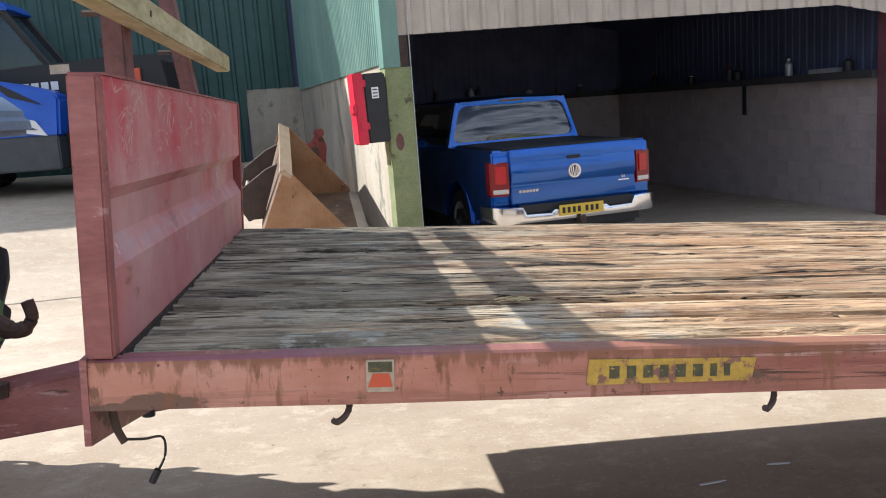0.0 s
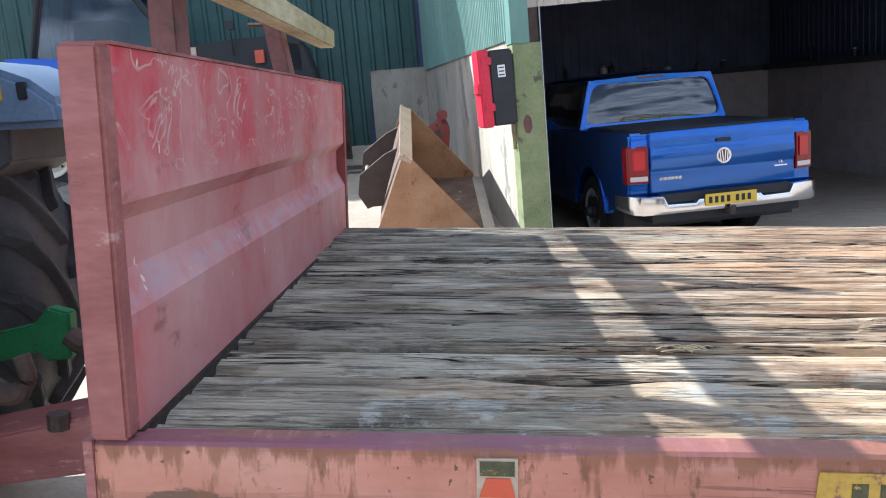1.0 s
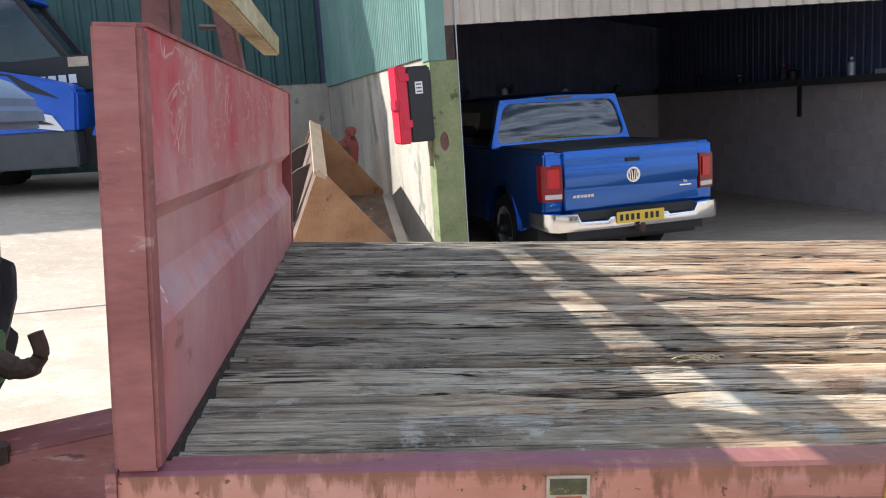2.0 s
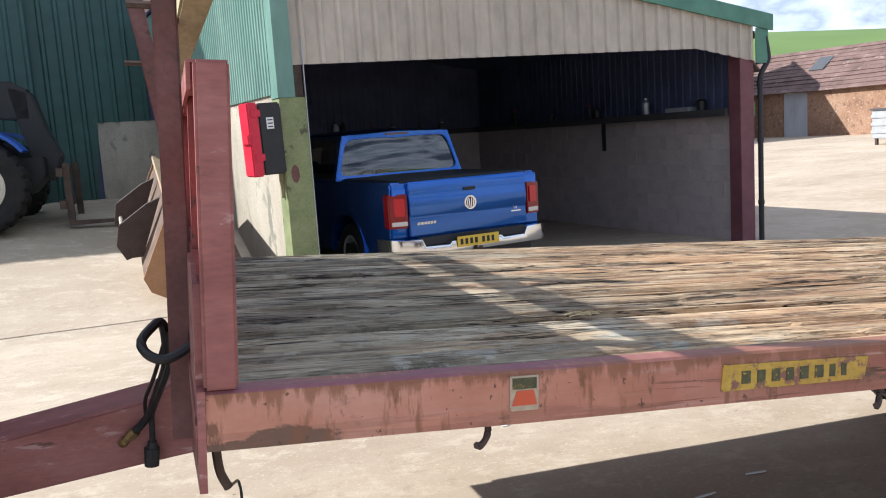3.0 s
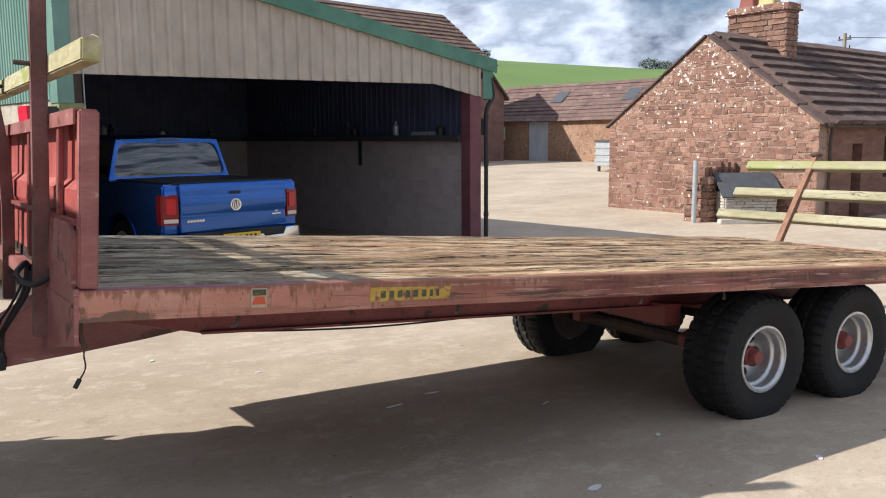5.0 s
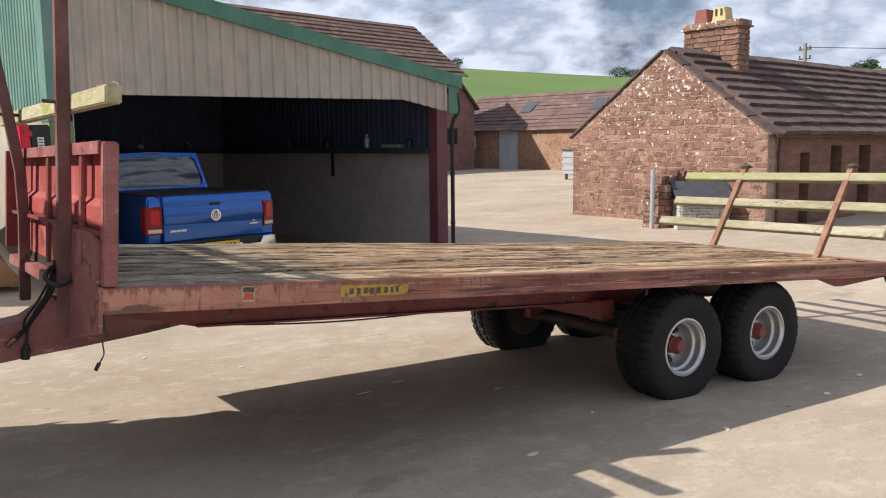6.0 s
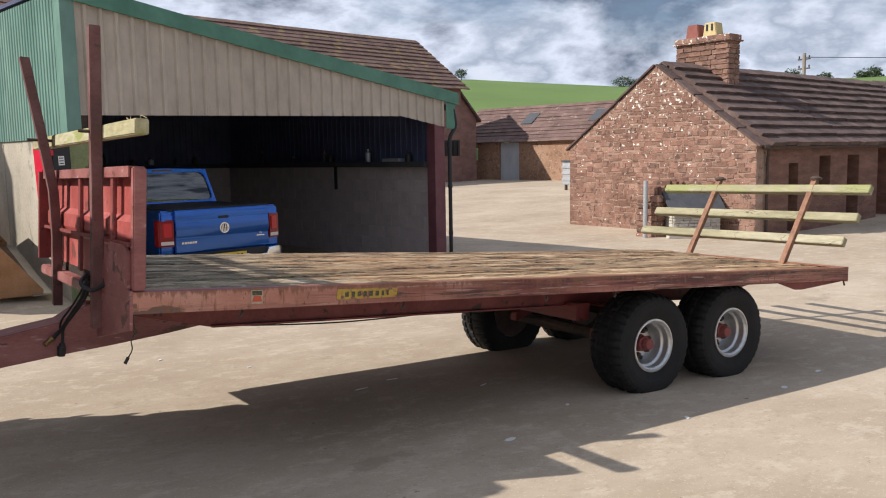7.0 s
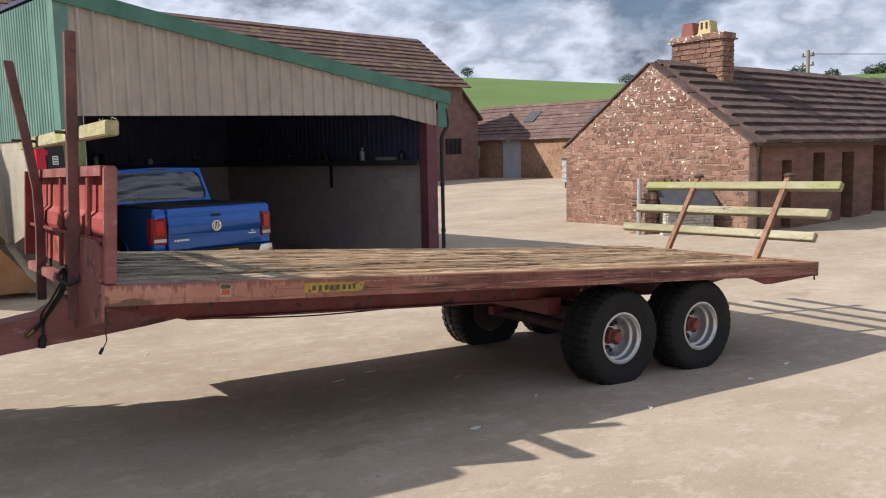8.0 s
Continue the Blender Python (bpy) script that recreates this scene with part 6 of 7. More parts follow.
    for s in (-1, 1):
        for c in (1.22, 4.32):
            bm = B()
            ring = [(c + rr * math.cos(math.pi * q / 14), 0.42 + rr * math.sin(math.pi * q / 14)) for rr, order in ((0.53, range(15)), (0.455, range(14, -1, -1))) for q in order]
            prism(bm, ring, "x", *sorted((s * 0.90, s * 0.958)))
            part("arch_flare", bm, M_CARBLUE, P, bevel=0.012, smooth=True)
        bm = B()
        box(bm, s * 1.12 - 0.11, s * 1.12 + 0.11, 3.68, 3.80, 1.20, 1.40)
        part("door_mirror", bm, M_CARBLUE, P, bevel=0.03)
        for y in (1.22, 4.32):
            wheel(P, pose(s * 0.80, y, 0.38, 0, 0, -90 if s < 0 else 90), 0.38, 0.25, 0.235, M_GALV, M_DARK, 40, 0.008, -0.05)


M_DKBLUE = plain("dark_blue_enamel", (0.01, 0.02, 0.07), 0.3)
M_LAMP_DK = plain("dark_red_lens", (0.10, 0.004, 0.006), 0.15, coat=1.0)
build_pickup()


# ---- loader bucket against the side wall ----
def build_bucket():
    K = base("loader_bucket", pose(-0.02, 7.02, 0.02, 13, 0, 6), "rusty orange loader bucket leaning by the concrete wall", "loader bucket")
    shell = [(-0.34, 1.10), (-0.66, 0.38), (-0.60, 0.24), (-0.44, 0.15), (0.40, 0.14)]
    inner = [(-0.30, 1.07), (-0.61, 0.385), (-0.56, 0.27), (-0.42, 0.185), (0.40, 0.165)]
    bm = B()
    prism(bm, shell + inner[::-1], "y", 0.03, 2.02)
    shell = part("shell", bm, M_SHELL, K, "rusty bent steel shell")
    # inner faces coloured darker, for rust and for the shade inside the bucket
    shell.data.materials.append(M_BUCKETIN)
    for f in shell.data.polygons:
        f.material_index = 1 if f.normal.x > 0.1 or f.normal.z > 0.3 else 0
    plate = [(-0.36, 1.12), (-0.67, 0.385), (-0.61, 0.235), (-0.445, 0.14), (0.42, 0.13), (0.42, 0.20), (-0.26, 1.05)]
    for y in (0.0, 2.02):
        bm = B()
        prism(bm, plate, "y", y, y + 0.03)
        part("side_plate", bm, M_BUCKET, K, bevel=0.004)
    bm = B()
    prism(bm, [(-0.39, 1.13), (-0.27, 1.06), (-0.29, 1.03), (-0.40, 1.09)], "y", -0.004, 2.05)
    part("top_lip", bm, M_LIP, K, "bare worn top lip")
    bm = B()
    prism(bm, [(0.30, 0.12), (0.52, 0.13), (0.52, 0.145), (0.30, 0.165)], "y", 0.0, 2.05)
    part("cutting_edge", bm, M_WORN, K)
    for y in (0.55, 1.35):
        bm = B()
        prism(bm, [(-0.42, 1.04), (-0.56, 0.98), (-0.84, 0.78), (-0.88, 0.56), (-0.80, 0.40), (-0.74, 0.42), (-0.64, 0.42)], "y", y, y + 0.035)
        part("mounting_bracket", bm, M_BRACKET, K, "dark steel mounting bracket", bevel=0.004)
    for a in (0.57,):
        bm = B()
        tube(bm, [(-0.81, a, 0.62), (-0.81, a + 0.80, 0.62)], 0.022, 8)
        part("pin", bm, M_WORN, K)
    # cast coupling behind it
    C = base("hydraulic_coupling", pose(-0.26, 9.55, 0.60, 0, 0, 20) @ Matrix.Diagonal((0.85, 0.85, 1, 1)), "red cast steel linkage coupling beside the wall", "machine part")
    bm = B()
    prism(bm, [(-0.18, 0.0), (0.18, 0.0), (0.16, 0.35), (0.20, 0.62), (0.10, 0.85), (-0.02, 0.70), (-0.14, 0.66), (-0.20, 0.4)], "y", -0.06, 0.06)
    part("casting", bm, M_RED_DK, C, bevel=0.02)
    bm = B()
    tube(bm, [(-0.02, -0.12, 0.55), (-0.02, 0.12, 0.55)], 0.07, 12)
    part("pin_boss", bm, M_STEEL, C)
    bm = B()
    tube(bm, [(0.10, -0.10, 0.80), (0.10, 0.10, 0.80)], 0.06, 12)
    part("pin_boss", bm, M_RED_DK, C)


build_bucket()


# ---- red and black storage case on the side wall ----
def build_case():
    K = base("storage_case", SHED @ pose(-0.475, -0.13, 1.32) @ Matrix.Rotation(radians(-1.5), 4, "Y"), "black plastic case with red clasped lid on the concrete wall", "storage case")
    bm = B()
    box(bm, 0.105, 0.33, 0, 0.29, 0, 0.69)
    part("case_body", bm, M_BLACK, K, "black plastic body", bevel=0.015)
    bm = B()
    box(bm, 0.0, 0.105, -0.01, 0.30, -0.01, 0.70)
    d = part("lid", bm, M_REDBOX, K, "bright red lid", bevel=0.012)
    for z in (0.14, 0.56):
        bm = B()
        box(bm, 0.03, 0.125, -0.024, 0.02, z, z + 0.07)
        part("clasp", bm, M_REDBOX, d, bevel=0.006)
    bm = B()
    box(bm, -0.025, 0.02, -0.02, 0.2, 0.30, 0.40)
    part("handle", bm, M_REDBOX, d, bevel=0.01)
    bm = B()
    box(bm, 0.18, 0.25, -0.004, 0.003, 0.44, 0.55)
    s = part("paper_label", bm, M_WHITE, K)
    for z in (0.455, 0.487, 0.52):
        bm = B()
        box(bm, 0.19, 0.24, -0.006, -0.003, z, z + 0.012)
        part("bar", bm, M_SLATEGREY, s)


build_case()


# ---- telehandler ----
def build_telehandler():
    H = base("telehandler", pose(-2.78, 9.80, 0.70, 0, 0, 3), "blue telehandler with black boom parked in the shade", "telehandler")
    for x, y in ((0, 0.25), (-2.85, 0.25), (0, 2.05), (-2.85, 2.05)):
        wheel(H, pose(x, y, 0.62, 0, 0, 0 if y < 1 else 180), 0.62, 0.46, 0.33, M_CREAM, M_STEEL, 22, 0.035, 0.02)
    bm = B()
    prism(bm, [(-3.8, 0.45), (0.5, 0.45), (0.75, 0.7), (0.75, 0.95), (-3.8, 1.0)], "y", 0.62, 1.65)
    part("chassis", bm, M_DARK, H, bevel=0.02)
    bm = B()
    prism(bm, [(-3.5, 0.90), (-0.96, 0.90), (-0.94, 1.44), (-1.02, 1.53), (-1.48, 1.66), (-2.0, 1.77), (-2.58, 1.87), (-3.2, 1.94), (-3.5, 1.95)], "y", 0.30, 0.9)
    for v in bm.verts:
        if v.co.z > 1.1 and v.co.y < 0.5:
            v.co.y += 0.16 * min(1, (v.co.z - 1.1) / 0.5)
    E = part("engine_cover", bm, M_TRACBLUE, H, "blue engine cover with a pale flash", bevel=0.04, smooth=True)
    bm = B()
    box(bm, -3.4, -0.98, 0.28, 0.9, 0.46, 0.93)
    part("skirt", bm, M_DKGREY, H, "dark grey skirt", bevel=0.02)
    def lean(bm):
        for v in bm.verts:
            v.co.y += 0.16 * max(0, min(1, (v.co.z - 1.1) / 0.5))
        return bm
    for name, mat, y, outline in (
            ("flash", M_WHITE, 0.286, [(-2.45, 1.52), (-2.20, 1.50), (-1.85, 1.36), (-1.54, 1.22), (-1.26, 1.14), (-1.12, 0.93), (-1.72, 1.03), (-1.78, 1.13), (-1.90, 1.24), (-2.15, 1.40)]),
            ("grille", M_DARK, 0.280, [(-1.76, 1.16), (-1.50, 1.13), (-1.24, 1.02), (-1.66, 1.055)]),
            ("vent", M_DARK, 0.286, [(-1.97, 1.735), (-1.76, 1.70), (-1.17, 1.36), (-1.55, 1.47), (-1.89, 1.62)])):
        bm = B()
        prism(bm, outline, "y", y, y + 0.02)
        bmesh.ops.triangulate(bm, faces=bm.faces)
        part(name, lean(bm), mat, E)
    letters("LM5060", 0.11, 0.002, M_INK, E, pose(-1.62, 0.312, 1.20, 72, 14, 0), "lettering")
    letters("PowerShift", 0.095, 0.002, M_WHITE, H, pose(-2.45, 0.276, 0.68, 90, 0, 0), "lettering")
    # boom
    bm = B()
    prism(bm, [(-3.6, 1.38), (-3.6, 1.80), (-0.3, 1.99), (0.42, 1.98), (0.62, 1.86), (0.62, 1.45), (0.1, 1.50)], "y", 0.95, 1.35)
    part("boom", bm, M_DARK, H, "long black telescopic boom", bevel=0.02)
    for k in range(6):
        bm = B()
        box(bm, -1.86 + k * 0.135, -1.76 + k * 0.135, 0.94, 0.95, 1.55 + 0.004 * k, 1.67 + 0.004 * k)
        part("name_bar", bm, M_WHITE, H)
    bm = B()
    box(bm, -1.17, -0.90, 0.94, 0.952, 1.79, 1.92)
    part("label_plate", bm, M_STICKW, H)
    bm = B()
    prism(bm, [(0.35, 1.93), (0.66, 1.82), (0.80, 1.30), (0.95, 0.95), (0.80, 0.60), (0.60, 0.85), (0.45, 1.40)], "y", 0.95, 1.35)
    part("boom_nose", bm, M_DARK, H, bevel=0.02)
    for y in (0.45, 1.75):
        bm = B()
        prism(bm, [(0.98, 0.02), (2.2, 0.03), (2.2, 0.05), (1.06, 0.08), (1.06, 0.85), (0.98, 0.85)], "y", y, y + 0.12)
        part("fork", bm, M_STEEL, H, "dark steel pallet fork")
    for z in (0.25, 0.68):
        bm = B()
        box(bm, 0.90, 0.98, 0.40, 1.92, z, z + 0.11)
        part("carriage_bar", bm, M_STEEL, H)
    # arched front fenders
    for y0 in (0.02, 1.85):
        bm = B()
        out = [(0.74 * math.cos(radians(a)), 0.62 + 0.74 * math.sin(radians(a))) for a in range(35, 170, 9)]
        inn = [(0.70 * math.cos(radians(a)), 0.62 + 0.70 * math.sin(radians(a))) for a in range(35, 170, 9)]
        prism(bm, out + inn[::-1], "y", y0, y0 + 0.46)
        part("fender", bm, M_TRACBLUE, H, "blue arched fender")
    # cab
    a = [(-3.42, 1.15, 1.90), (-1.18, 1.15, 1.86), (-1.78, 1.15, 2.76), (-3.15, 1.15, 2.95)]
    b = [(x, 2.05, z) for x, y, z in a]
    bm = B()
    panel_frame(bm, a, between(a, 0.09), 0.06)
    panel_frame(bm, b[::-1], between(b[::-1], 0.09), 0.06)
    for i, j in ((0, 3), (1, 2)):
        tube(bm, [a[i], a[j]], 0.04, 6)
        tube(bm, [b[i], b[j]], 0.04, 6)
    C = part("cab", bm, M_DARK, H, "dark framed glazed cab")
    bm = B()
    prism(bm, [(-3.25, 2.93), (-1.66, 2.73), (-1.78, 2.88), (-3.2, 3.10)], "y", 1.08, 2.12)
    part("cab_roof", bm, M_TRACBLUE, C, "blue cab roof", bevel=0.03)
    for q in (a, b):
        bm = B()
        pane(bm, between(q, 0.07))
        part("window", bm, M_CABGLASS, C).visible_shadow = False
    bm = B()
    box(bm, -2.8, -2.2, 1.3, 1.9, 1.88, 2.45)
    part("seat", bm, M_BLACK, C)
    bm = B()
    box(bm, -3.44, -1.15, 1.12, 2.08, 0.9, 1.88)
    part("cab_base", bm, M_TRACBLUE, H)
    # mirror and lamps on thin stalks
    bm = B()
    tube(bm, [(-0.35, 0.9, 1.75), (-0.33, 0.8, 2.15)], 0.012, 6)
    box(bm, -0.38, -0.26, 0.72, 0.78, 2.10, 2.22)
    part("mirror", bm, M_DARK, H)
    bm = B()
    box(bm, -0.05, 0.08, 0.90, 0.95, 1.62, 1.80)
    part("marker_lamp", bm, M_ORANGE, H)


M_DKGREY = surface("dark_grey_panel", [(0.05, 0.055, 0.06), (0.07, 0.075, 0.08)], 5.0, rough=(0.5, 0.7), bump=0.05)
build_telehandler()


# ---- tractor on the drawbar ----
def tread_bars(parent, R, W, count, high):
    """Slanting rubber bars of a driving tyre, from the middle of the tread over the shoulder on to the side wall, turn and turn about."""
    h = W / 2
    for s in (-1, 1):
        bm = B()
        for k in range(count):
            a0 = 2 * math.pi * (k + (0.5 if s > 0 else 0.0)) / count
            rows = []
            for f, w, lift, drop in ((0.0, 0.03, high, 0.0), (0.30, 0.36, high, 0.0), (0.62, 0.74, high, 0.004), (0.86, 0.98, high, 0.02), (1.0, 1.06, high * 0.55, 0.085), (1.06, 1.03, 0.0, 0.15)):
                a, half = a0 + 0.42 * f, 0.040 - 0.008 * f
                rows.append([bm.verts.new((r * math.sin(a + e), s * w * h, r * math.cos(a + e))) for r, e in ((R - drop - 0.03, -half), (R - drop + lift, -half * 0.7), (R - drop + lift, half * 0.7), (R - drop - 0.03, half))])
            for p, q in zip(rows, rows[1:]):
                for j in range(3):
                    bm.faces.new((p[j], p[j + 1], q[j + 1], q[j]))
            bm.faces.new(rows[0][::-1])
            bm.faces.new(rows[-1])
        part("tread", bm, M_DUSTRUBBER, parent, "dusty slanting tread bars", bevel=0.004)


def build_tractor():
    T = base("tractor", pose(-2.0, 1.30, 0.03), "farm tractor hitched to the trailer with green lower links", "tractor")
    for s in (-1, 1):
        for x, y, R, W, rim in ((-0.20, 0.86, 0.96, 0.48, 0.47), (-2.55, 0.80, 0.52, 0.34, 0.30)):
            tyre = wheel(T, pose(x, s * y, R + 0.04, 0, 0, 0 if s < 0 else 180), R, W, rim, M_CREAM, M_DARK, 18, 0.0, 0.05)
            tyre.data.materials[0] = M_DUSTRUBBER
            tyre.data.shade_smooth()
            tread_bars(tyre, R, W, 20, 0.05)
        # fender
        bm = B()
        prism(bm, [(-0.2, 1.95), (0.30, 1.96), (0.73, 1.89), (0.92, 1.81), (1.03, 1.72), (1.04, 1.62), (0.60, 1.635), (0.2, 1.66), (-0.6, 1.60), (-0.75, 1.42), (-0.85, 1.48), (-0.6, 1.82)], "y", *sorted((s * 0.52, s * 1.10)))
        for v in bm.verts:
            if v.co.y > 0.4 and v.co.x > 0.0:
                v.co.x *= 0.97 if v.co.y > 0.8 else 1.0
        F = part("fender", bm, M_FENDER, T, "dusty blue-grey rear fender", bevel=0.03, smooth=True)
        for x, mat in ((0.80, M_STICKY), (0.90, M_DARK)):
            bm = B()
            box(bm, x - 0.018, x + 0.018, s * 0.52 - 0.012, s * 0.52 + 0.012, 1.735, 1.80)
            part("lamp", bm, mat, F, bevel=0.004)
        # added rubber flap that closes a lit hole in the fender's shadow
        bm = B()
        prism(bm, [(0.0, 1.64), (0.80, 1.64), (0.78, 1.50), (0.66, 1.44), (0.45, 1.52), (0.0, 1.60)], "y", *sorted((s * 0.56, s * 1.08)))
        part("mudguard", bm, M_DUSTRUBBER, F, "black rubber mudguard filling the fender's shadow", bevel=0.01)
        # lower link with its hook end
        bm = B()
        prism(bm, [(-0.15, 0.64), (0.97, 0.83), (0.99, 0.795), (1.09, 0.80), (1.11, 0.97), (1.03, 0.995), (0.97, 0.935), (-0.15, 0.75)], "y", *sorted((s * 0.22, s * 0.28)))
        K = part("lower_link", bm, M_LINK, T, "green lower link arm", bevel=0.008)
        bm = B()
        tube(bm, smooth_path([(1.08, s * 0.25, 0.88), (1.13, s * 0.25, 0.845), (1.185, s * 0.25, 0.845), (1.225, s * 0.25, 0.89), (1.215, s * 0.25, 0.96)]), [0.040] * 6 + [0.034] * 6 + [0.026] * 9, 10)
        part("hook_end", bm, M_STEEL, K)
        bm = B()
        tube(bm, [(0.45, s * 0.25, 0.80), (0.25, s * 0.25, 1.35)], 0.022, 8)
        part("lift_rod", bm, M_STEEL, T)
    bm = B()
    prism(bm, [(0.35, 0.55), (0.35, 1.25), (-0.6, 1.3), (-0.8, 0.95), (-2.9, 0.85), (-2.9, 0.50), (-0.6, 0.45)], "y", -0.28, 0.28)
    tube(bm, [(0, -0.7, 0.82), (0, 0.7, 0.82)], 0.13, 12)
    tube(bm, [(-2.55, -0.7, 0.56), (-2.55, 0.7, 0.56)], 0.07, 10)
    part("chassis", bm, M_DARK, T, bevel=0.02)
    bm = B()
    prism(bm, [(-0.85, 0.95), (-3.05, 0.85), (-3.10, 1.30), (-2.9, 1.48), (-0.85, 1.62)], "y", -0.38, 0.38)
    part("bonnet", bm, M_TRACBLUE, T, bevel=0.05)
    bm = B()
    for x, y in ((0.30, -0.72), (0.30, 0.72), (-0.95, -0.62), (-0.95, 0.62)):
        tube(bm, [(x, y, 1.25), (x * 0.9, y * 0.95, 2.60)], 0.04, 6)
    box(bm, -0.95, 0.32, -0.66, 0.66, 1.0, 1.45)
    C = part("cab", bm, M_DARK, T)
    bm = B()
    box(bm, -1.05, 0.42, -0.80, 0.80, 2.58, 2.78)
    part("cab_roof", bm, M_FENDER, C, bevel=0.05)
    for q in ([(0.30, -0.72, 1.45), (0.30, 0.72, 1.45), (0.27, 0.68, 2.58), (0.27, -0.68, 2.58)], [(-0.95, -0.62, 1.45), (0.30, -0.72, 1.45), (0.27, -0.68, 2.58), (-0.86, -0.6, 2.58)], [(0.30, 0.72, 1.45), (-0.95, 0.62, 1.45), (-0.86, 0.6, 2.58), (0.27, 0.68, 2.58)]):
        bm = B()
        pane(bm, q)
        part("window", bm, M_CABGLASS, C)
    bm = B()
    tube(bm, [(-0.05, 0, 0.52), (0.30, 0.0, 0.42), (0.42, 0.0, 0.40)], 0.05, 8)
    part("pick_up_hitch", bm, M_STEEL, T)


build_tractor()


# ---- far farm buildings ----
def roof_rows(name, parent, a, b, ridge_a, ridge_b, rows, thick, mat):
    """Overlapping rows of slates on a slope between an eave and a ridge, as one mesh of small pieces."""
    bm = B()
    a, b, c, d = Vector(a), Vector(b), Vector(ridge_a), Vector(ridge_b)
    n = (b - a).cross(c - a).normalized()
    if n.z < 0:
        n = -n
    cols = max(8, int((b - a).length / 0.9))
    for k in range(rows):
        f0, f1 = k / rows, (k + 1.15) / rows
        for j in range(cols):
            g0, g1 = j / cols, (j + 1) / cols
            sag = 0.04 * noise.noise((k * 0.4, j * 0.25, len(name)))
            p = [a.lerp(b, g0).lerp(c.lerp(d, g0), f0), a.lerp(b, g1).lerp(c.lerp(d, g1), f0), a.lerp(b, g1).lerp(c.lerp(d, g1), min(1, f1)), a.lerp(b, g0).lerp(c.lerp(d, g0), min(1, f1))]
            lift = [thick * 1.5 + sag, thick * 1.5 + sag, thick * 0.5 + sag, thick * 0.5 + sag]
            top = [bm.verts.new(q + n * l) for q, l in zip(p, lift)]
            bot = [bm.verts.new(q + n * (l - thick)) for q, l in zip(p, lift)]
            bm.faces.new(top)
            bm.faces.new(bot[::-1])
            for i in range(4):
                bm.faces.new((top[i], bot[i], bot[(i + 1) % 4], top[(i + 1) % 4]))
    ob = part(name, bm, mat, parent)
    ob["kind"] = "stuff"
    return ob


def build_far():
    # low range that faces the yard
    m = Matrix.Translation((25.2, 35.4, 0.42)) @ Matrix.Rotation(math.atan2(-0.977, 0.211), 4, "Z")
    R = base("low_range", m, "long low warm brick farm range with slate roof and grey door", "farm building")
    L, E, A, D = 17.0, 2.05, 4.0, 5.0
    cuts = [(0.5, 2.0, 1.05, 1.75), (3.55, 4.95, -0.3, 2.0)]
    bm = B()
    x = 0.0
    for a, b, lo, hi in cuts:
        box(bm, x, a, 0, 0.4, -0.6, E)
        box(bm, a, b, 0, 0.4, hi, E)
        if lo > 0:
            box(bm, a, b, 0, 0.4, -0.6, lo)
        x = b
    box(bm, x, L, 0, 0.4, -0.6, E)
    box(bm, 0, L, D - 0.4, D, -0.6, E)
    prism(bm, [(0.4, -0.6), (D - 0.4, -0.6), (D - 0.4, E + 0.2), (D / 2, A - 0.1), (0.4, E + 0.2)], "x", L - 0.4, L)
    part("wall", bm, M_BRICK, R)
    bm = B()
    box(bm, 3.57, 4.93, 0.12, 0.16, -0.5, 1.98)
    leaf = part("door", bm, M_DOORGREY, R, "pale grey boarded door")
    for k in range(9):
        bm = B()
        box(bm, 3.58 + k * 0.15, 3.72 + k * 0.15, 0.10, 0.119, -0.5, 1.98)
        part("board", bm, M_DOORGREY, leaf)
    bm = B()
    box(bm, 0.5, 2.0, 0.2, 0.23, 1.05, 1.75)
    W = part("window", bm, M_CABGLASS, R)
    bm = B()
    for k in range(6):
        box(bm, 0.5 + k * 0.29, 0.55 + k * 0.29, 0.14, 0.19, 1.05, 1.75)
    box(bm, 0.5, 2.0, 0.13, 0.2, 1.02, 1.08)
    part("window_bar", bm, M_DOORGREY, W)
    bm = B()
    prism(bm, [(-0.15, E - 0.05), (D / 2, A - 0.06), (D + 0.15, E - 0.05), (D / 2, A - 0.18)], "x", -0.1, L + 0.1)
    rf = part("roof", bm, M_RANGEROOF, R, "patchy brown slate roof")
    roof_rows("slating", R, (-0.1, -0.2, E - 0.06), (L, -0.2, E - 0.06), (-0.1, D / 2, A), (L, D / 2, A), 11, 0.03, M_RANGEROOF)
    for x in (4.2, 8.6):
        bm = B()
        f0, f1 = 0.45, 0.75
        y0, y1, z0, z1 = -0.2 + (D / 2 + 0.2) * f0, -0.2 + (D / 2 + 0.2) * f1, E + (A - E) * f0, E + (A - E) * f1
        pane(bm, [(x, y0, z0 + 0.06), (x + 0.75, y0, z0 + 0.06), (x + 0.75, y1, z1 + 0.06), (x, y1, z1 + 0.06)], 0.05)
        part("skylight", bm, M_SLATEGREY, R)
    # tall barn behind the shed
    m = Matrix.Translation((23.5, 31.6, 0.4)) @ Matrix.Rotation(math.atan2(0.211, 0.977), 4, "Z")
    T = base("tall_barn", m, "tall brick barn with lichened slate roof", "farm building")
    E, A, D, L = 4.85, 7.55, 7.4, 30.0
    bm = B()
    prism(bm, [(0, -0.6), (D, -0.6), (D, E), (D / 2, A), (0, E)], "x", -L, -0.25)
    part("wall", bm, M_BRICK_DK, T)
    bm = B()
    prism(bm, [(-0.25, -0.6), (1.2, -0.6), (1.2, 3.3), (-0.25, 4.75)], "y", 0.3, 6.5)
    part("lean_to", bm, M_BRICK_DK, T)
    bm = B()
    prism(bm, [(-0.3, 4.72), (1.4, 3.09), (1.4, 3.21), (-0.3, 4.86)], "y", 0.1, 6.7)
